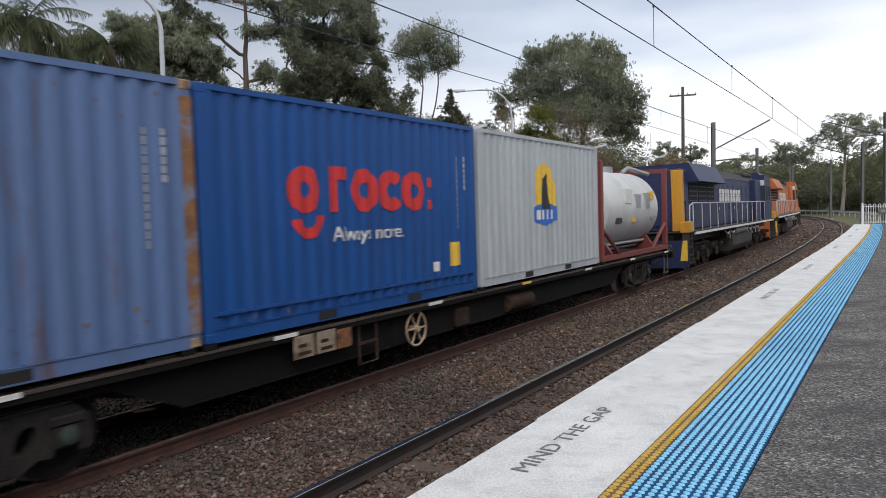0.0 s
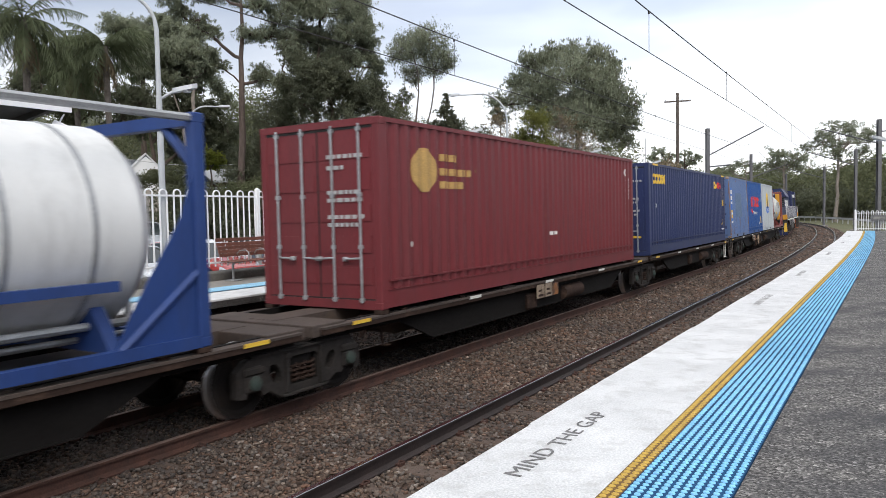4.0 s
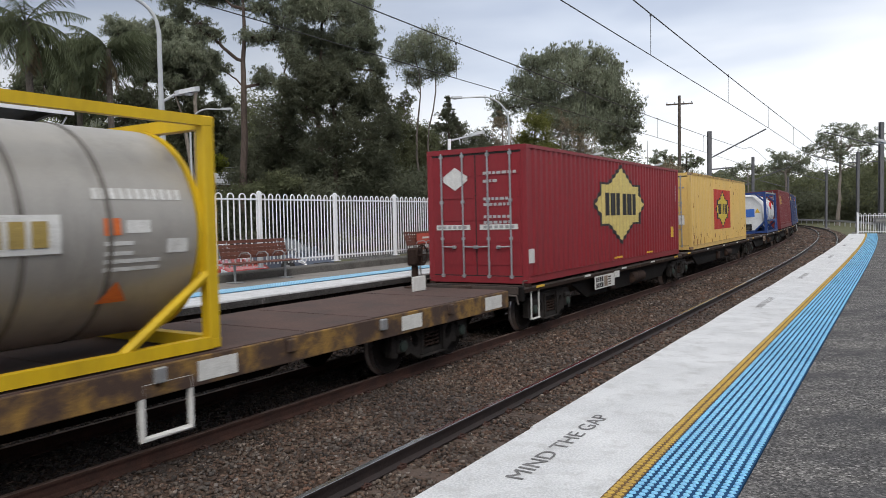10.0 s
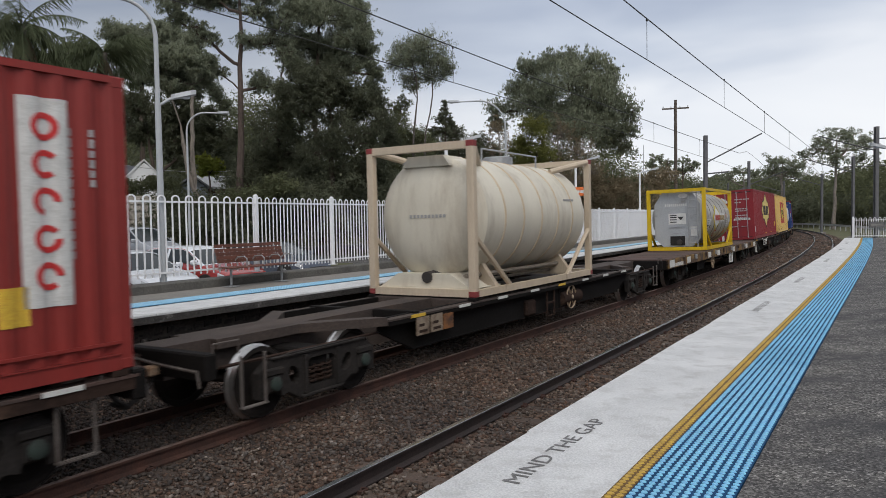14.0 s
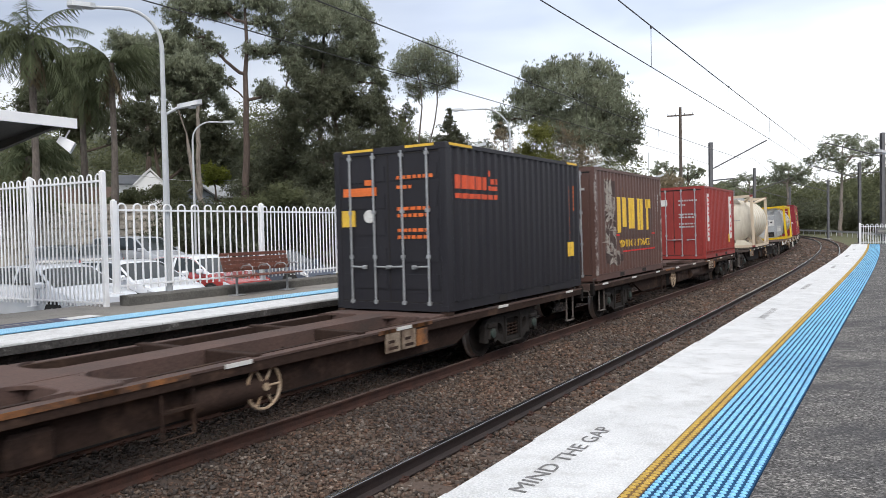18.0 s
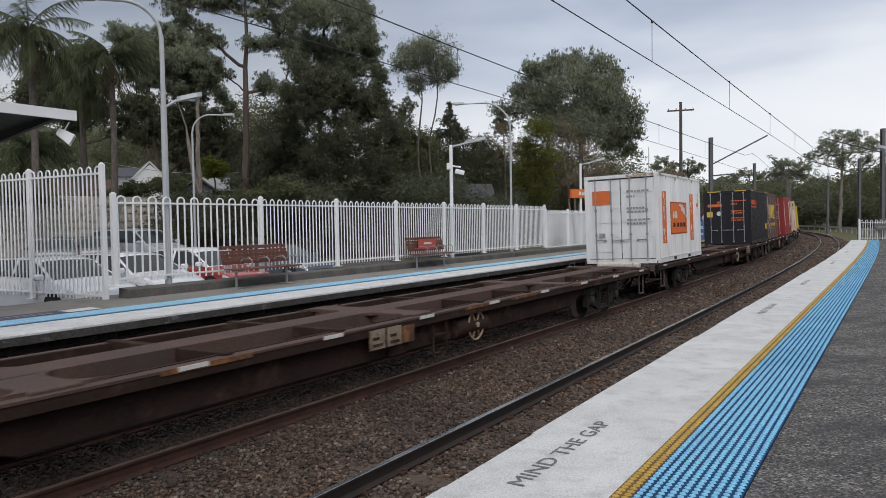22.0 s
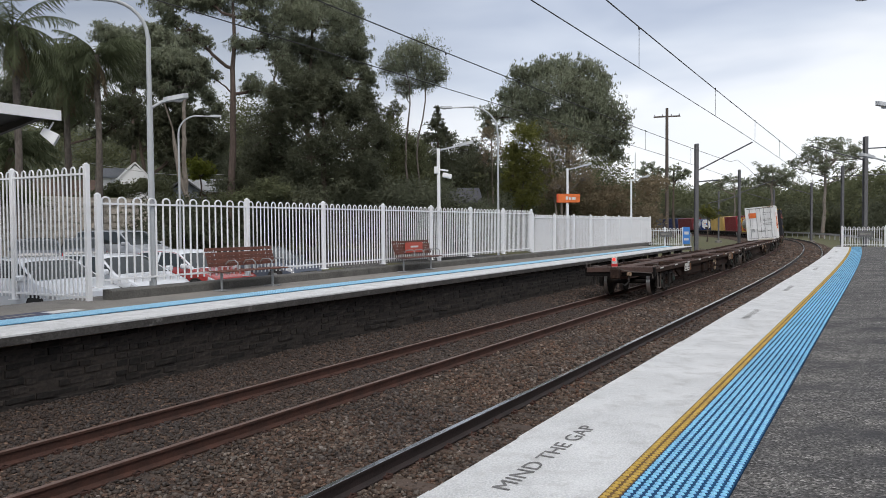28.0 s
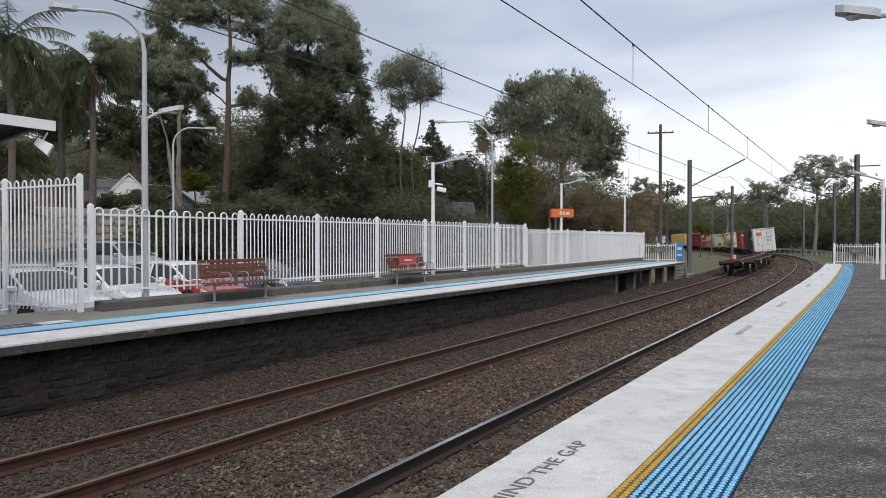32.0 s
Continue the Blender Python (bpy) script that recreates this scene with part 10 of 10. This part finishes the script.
def build_surroundings():
    bench(13.9)
    bench(21.4, True)
    t = -31.6
    white = (0.74, 0.77, 0.82)
    car("white hatchback parked nose to the platform fence", -28.27, 19.63, -0.62, white, t)
    car("pale silver hatchback parked nose to the fence", -23.5, 21.1, -0.62, white, t)
    car("red hatchback with a white roof and pillars", -18.5, 23.0, -0.62, (0.33, 0.03, 0.025), t, roof=white)
    car("dark blue-grey saloon parked behind the bench", -12.9, 28.0, -0.66, (0.085, 0.10, 0.135), t)
    car("grey double-cab utility parked in the rear row", -22.9, 32.5, -0.35, (0.34, 0.36, 0.39), t + 4, 4.7, 1.78, True)
    car("dark blue-grey estate parked in the rear row", -28.3, 32.0, -0.35, (0.07, 0.08, 0.10), t + 150, 4.5, 1.5)
    car("dark hatchback in the rear row", -25.6, 33.0, -0.35, (0.09, 0.10, 0.12), t + 150, 4.3, 1.5)
    lot = Shape()
    sweep(lot, ((12.0, -0.7), (12.0, -0.64), (23, -0.63), (29.5, -0.3), (34.8, -0.27), (34.8, -0.6)), -20, 48, 2.0)
    solid("car_park", lot, ASPHALT, "grey asphalt car park behind the platform", kind="structure")
    # canopy over the far platform
    c = thing("platform_canopy", "station canopy with a white fascia and dark underside", "canopy", kind="structure")
    sh = Shape()
    sweep(sh, ((9.95, 3.33), (9.95, 3.50), (10.0, 3.50), (10.0, 3.33)), -9, 8.7, 1.0)
    part("fascia", sh, WHITEP, c)
    sh = Shape()
    sweep(sh, ((10.0, 3.43), (10.0, 3.48), (13.2, 3.14), (13.2, 3.08)), -9, 8.66, 1.0)
    part("roof_sheet", sh, DARKSTEEL, c)
    for s in (8.4, 5.4, 2.4):
        part("rafter", Shape().prism([(0.1, 3.34), (0.1, 3.43), (3.2, 3.08), (3.2, 2.9)], "x", -0.04, 0.04), DARKSTEEL, c, at=along(s, 9.95, 0))
    for s in (5.6, -0.5):
        part("canopy_post", Shape().bbox(-0.07, 0.07, 2.9, 3.04, 0, 3.05, 0.01), GALV, c, at=along(s, 9.95, 0))
    sp = thing("loudspeaker", "pale grey box loudspeaker hung from the canopy end", "loudspeaker", at=along(8.5, 10.2, 3.14, -35) @ Matrix.Rotation(radians(28), 4, "Y") @ Matrix.Scale(0.78, 4))
    horn = part("horn", Shape().add([(0, -0.12, -0.07), (0, 0.12, -0.07), (0, 0.12, 0.09), (0, -0.12, 0.09), (0.34, -0.2, -0.16), (0.34, 0.2, -0.16), (0.34, 0.2, 0.1), (0.34, -0.2, 0.1)], [(0, 1, 2, 3), (4, 5, 6, 7), (0, 1, 5, 4), (1, 2, 6, 5), (2, 3, 7, 6), (3, 0, 4, 7)]), WHITEP, sp)
    part("horn_mouth", Shape().box(0.335, 0.345, -0.16, 0.16, -0.12, 0.07), LAMPM, horn)
    part("hanger", Shape().tube([(0.1, 0, 0.08), (0.1, 0, 0.3)], 0.02, 6), WHITEP, sp)
    # walls and houses
    wall = Shape()
    sweep(wall, ((35.0, -0.6), (35.0, 3.15), (35.5, 3.2), (35.5, -0.6)), -25, WALL_END, 1.0)
    wall = solid("retaining_wall", wall, SANDWALL, "rough sandstone retaining wall behind the car park", kind="structure")
    rng = random.Random(71)
    kinds = []
    for k in range(8):
        w, h = rng.uniform(0.36, 0.56), rng.uniform(0.17, 0.25)
        ring = [(w * x * rng.uniform(0.8, 1.1), h * z * rng.uniform(0.75, 1.15)) for x, z in ((1, 0.3), (0.8, 1), (0.1, 0.95), (-0.75, 1), (-1, 0.2), (-0.9, -0.95), (0.15, -1), (0.9, -0.9))]
        vs = [(x, 0.0, z) for x, z in ring] + [(x * 0.82 + rng.uniform(-0.03, 0.03), rng.uniform(0.04, 0.11), z * 0.75 + rng.uniform(-0.02, 0.02)) for x, z in ring]
        me = bpy.data.meshes.new("stone")
        me.from_pydata(vs, [], [(i, (i + 1) % 8, 8 + (i + 1) % 8, 8 + i) for i in range(8)] + [tuple(range(8, 16))])
        me.materials.append(SANDSTONES)
        kinds.append(me)
    for row in range(5):
        s = 15.0 + rng.uniform(0, 0.5)
        while s < WALL_END - 0.4:
            st = new("stone", rng.choice(kinds))
            st.parent = wall
            st.matrix_basis = along(s, 35.0, 1.15 + row * 0.42 + rng.uniform(-0.05, 0.05), 180 + rng.uniform(-6, 6)) @ Matrix.Rotation(rng.uniform(-0.15, 0.15), 4, "Y")
            s += rng.uniform(0.78, 1.05)
    house("white weatherboard house with a small gable", -22.2, 59, 2.5, 4.0, 2.1, 2.65, 3.5, -62, WHITEP, surface("white_tin", (0.72, 0.73, 0.74), (0.62, 0.63, 0.64), 1, 0.5), 0.08)
    house("white cottage wing with a grey tin roof", -23.05, 61, 2.5, 2.6, 1.8, 2.95, 3.3, 14, WHITEP, surface("grey_tin", (0.2, 0.21, 0.23), (0.15, 0.16, 0.18), 1, 0.5), 0.2)
    house("low outbuilding with a pale tin roof", -16.9, 56, 1.0, 2.5, 2.6, 3.2, 3.75, 17, BRICKY, ROOFTIN)
    house("small shed with a blue-grey gable", -18.65, 55, 1.0, 2.4, 2.0, 3.0, 3.7, 107, surface("blue_grey_boards", (0.26, 0.29, 0.33), (0.2, 0.22, 0.25), 2, 0.8), surface("dull_grey_tin", (0.16, 0.165, 0.17), (0.12, 0.125, 0.13), 1, 0.6))
    house("dark blue weatherboard house under the trees", 2.26, 58, -1.2, 2.2, 3.0, 4.6, 5.4, 5, surface("dark_blue_boards", (0.03, 0.035, 0.05), (0.02, 0.024, 0.034), 2, 0.7), surface("dark_tin", (0.06, 0.06, 0.07), (0.04, 0.04, 0.05), 1, 0.6))
    house("brown house half hidden by trees", -26.0, 70, 0.8, 8, 7, 2.8, 4.6, 20, BRICKY, surface("brown_tiles", (0.14, 0.09, 0.07), (0.1, 0.07, 0.06), 2, 0.9))
    cable = thing("service_cable", "thin sagging service cable in front of the trees", "cable")
    a, b = bearing(-25.0, 51, 5.6), bearing(-13.0, 50, 5.2)
    part("wire", Shape().tube([a.lerp(b, i / 12) - Vector((0, 0, 0.5 * math.sin(i / 12 * math.pi))) for i in range(13)], 0.016, 5), GALV, cable)
    # guard rail outside the bend
    g = thing("guard_rail", "galvanised steel guard rail beside the bend", "guard rail")
    sh = Shape()
    sweep(sh, ((-5.0, -0.62), (-5.06, -0.54), (-5.0, -0.46), (-5.06, -0.38), (-5.0, -0.30), (-4.97, -0.30), (-4.97, -0.62)), 92, 176, 2.0)
    part("rail_beam", sh, GALV, g)
    for s in range(92, 176, 4):
        part("post", Shape().box(-0.06, 0.06, -0.14, -0.02, -1.3, -0.3), GALV, g, at=along(s, -5.0, 0))
    # small signs and fittings at the platform ends
    sg = thing("blue_sign", "narrow blue sign board on the platform end railing", "sign", at=along(52.1, 8.75, 0.0))
    part("sign_board", Shape().bbox(-0.02, 0.02, -0.22, 0.22, 0.1, 1.25, 0.006), surface("sign_blue", (0.05, 0.22, 0.6), (0.05, 0.2, 0.55), 4, 0.5), sg)
    part("sign_bars", Shape().box(-0.03, -0.02, -0.14, 0.14, 0.35, 0.5).box(-0.03, -0.02, -0.14, 0.14, 0.75, 0.95), WHITE_MARK, sg)
    for s, l in ((52.05, 10.1), (52.45, -1.7)):
        o = thing("notice_board", "small dark notice fixed to a white railing", "sign", at=along(s, l, 0.75))
        part("board", Shape().bbox(-0.02, 0.02, -0.42, 0.42, -0.16, 0.2, 0.006), BLACKP, o)
        part("notice_bars", Shape().box(-0.03, -0.02, -0.3, 0.3, -0.04, 0.08), CONCRETE, o)
    st = thing("platform_steps", "grey steps down from the far platform end", "steps", at=along(51.1, 9.0, 0))
    for k in range(5):
        part("tread", Shape().bbox(k * 0.26, k * 0.26 + 0.3, -0.7, 0.5, -0.2 * (k + 1) - 0.04, -0.2 * (k + 1), 0.005), CONCRETE, st)
    part("stringer", Shape().prism([(-0.1, -0.25), (-0.1, 0.0), (1.4, -1.1), (1.4, -1.35)], "y", -0.74, -0.7), GALV, st)
    part("handrail", Shape().tube([(0, -0.72, -0.1), (0, -0.72, 0.85), (1.35, -0.72, -0.25), (1.35, -0.72, -1.2)], 0.025, 6), GALV, st)


build_ground()
build_track()
build_near_platform()
build_far_platform()
build_warning_text()
build_wires()
build_masts()
build_lamps()
build_surroundings()
build_trees()
build_train()
drape_all()
build_stones()
build_sleepers()


def motions():
    for ob, q, base, offset in RIDERS:
        walk(ob, [(t, riding(q, base, t) @ offset) for t in TIMES])


motions()
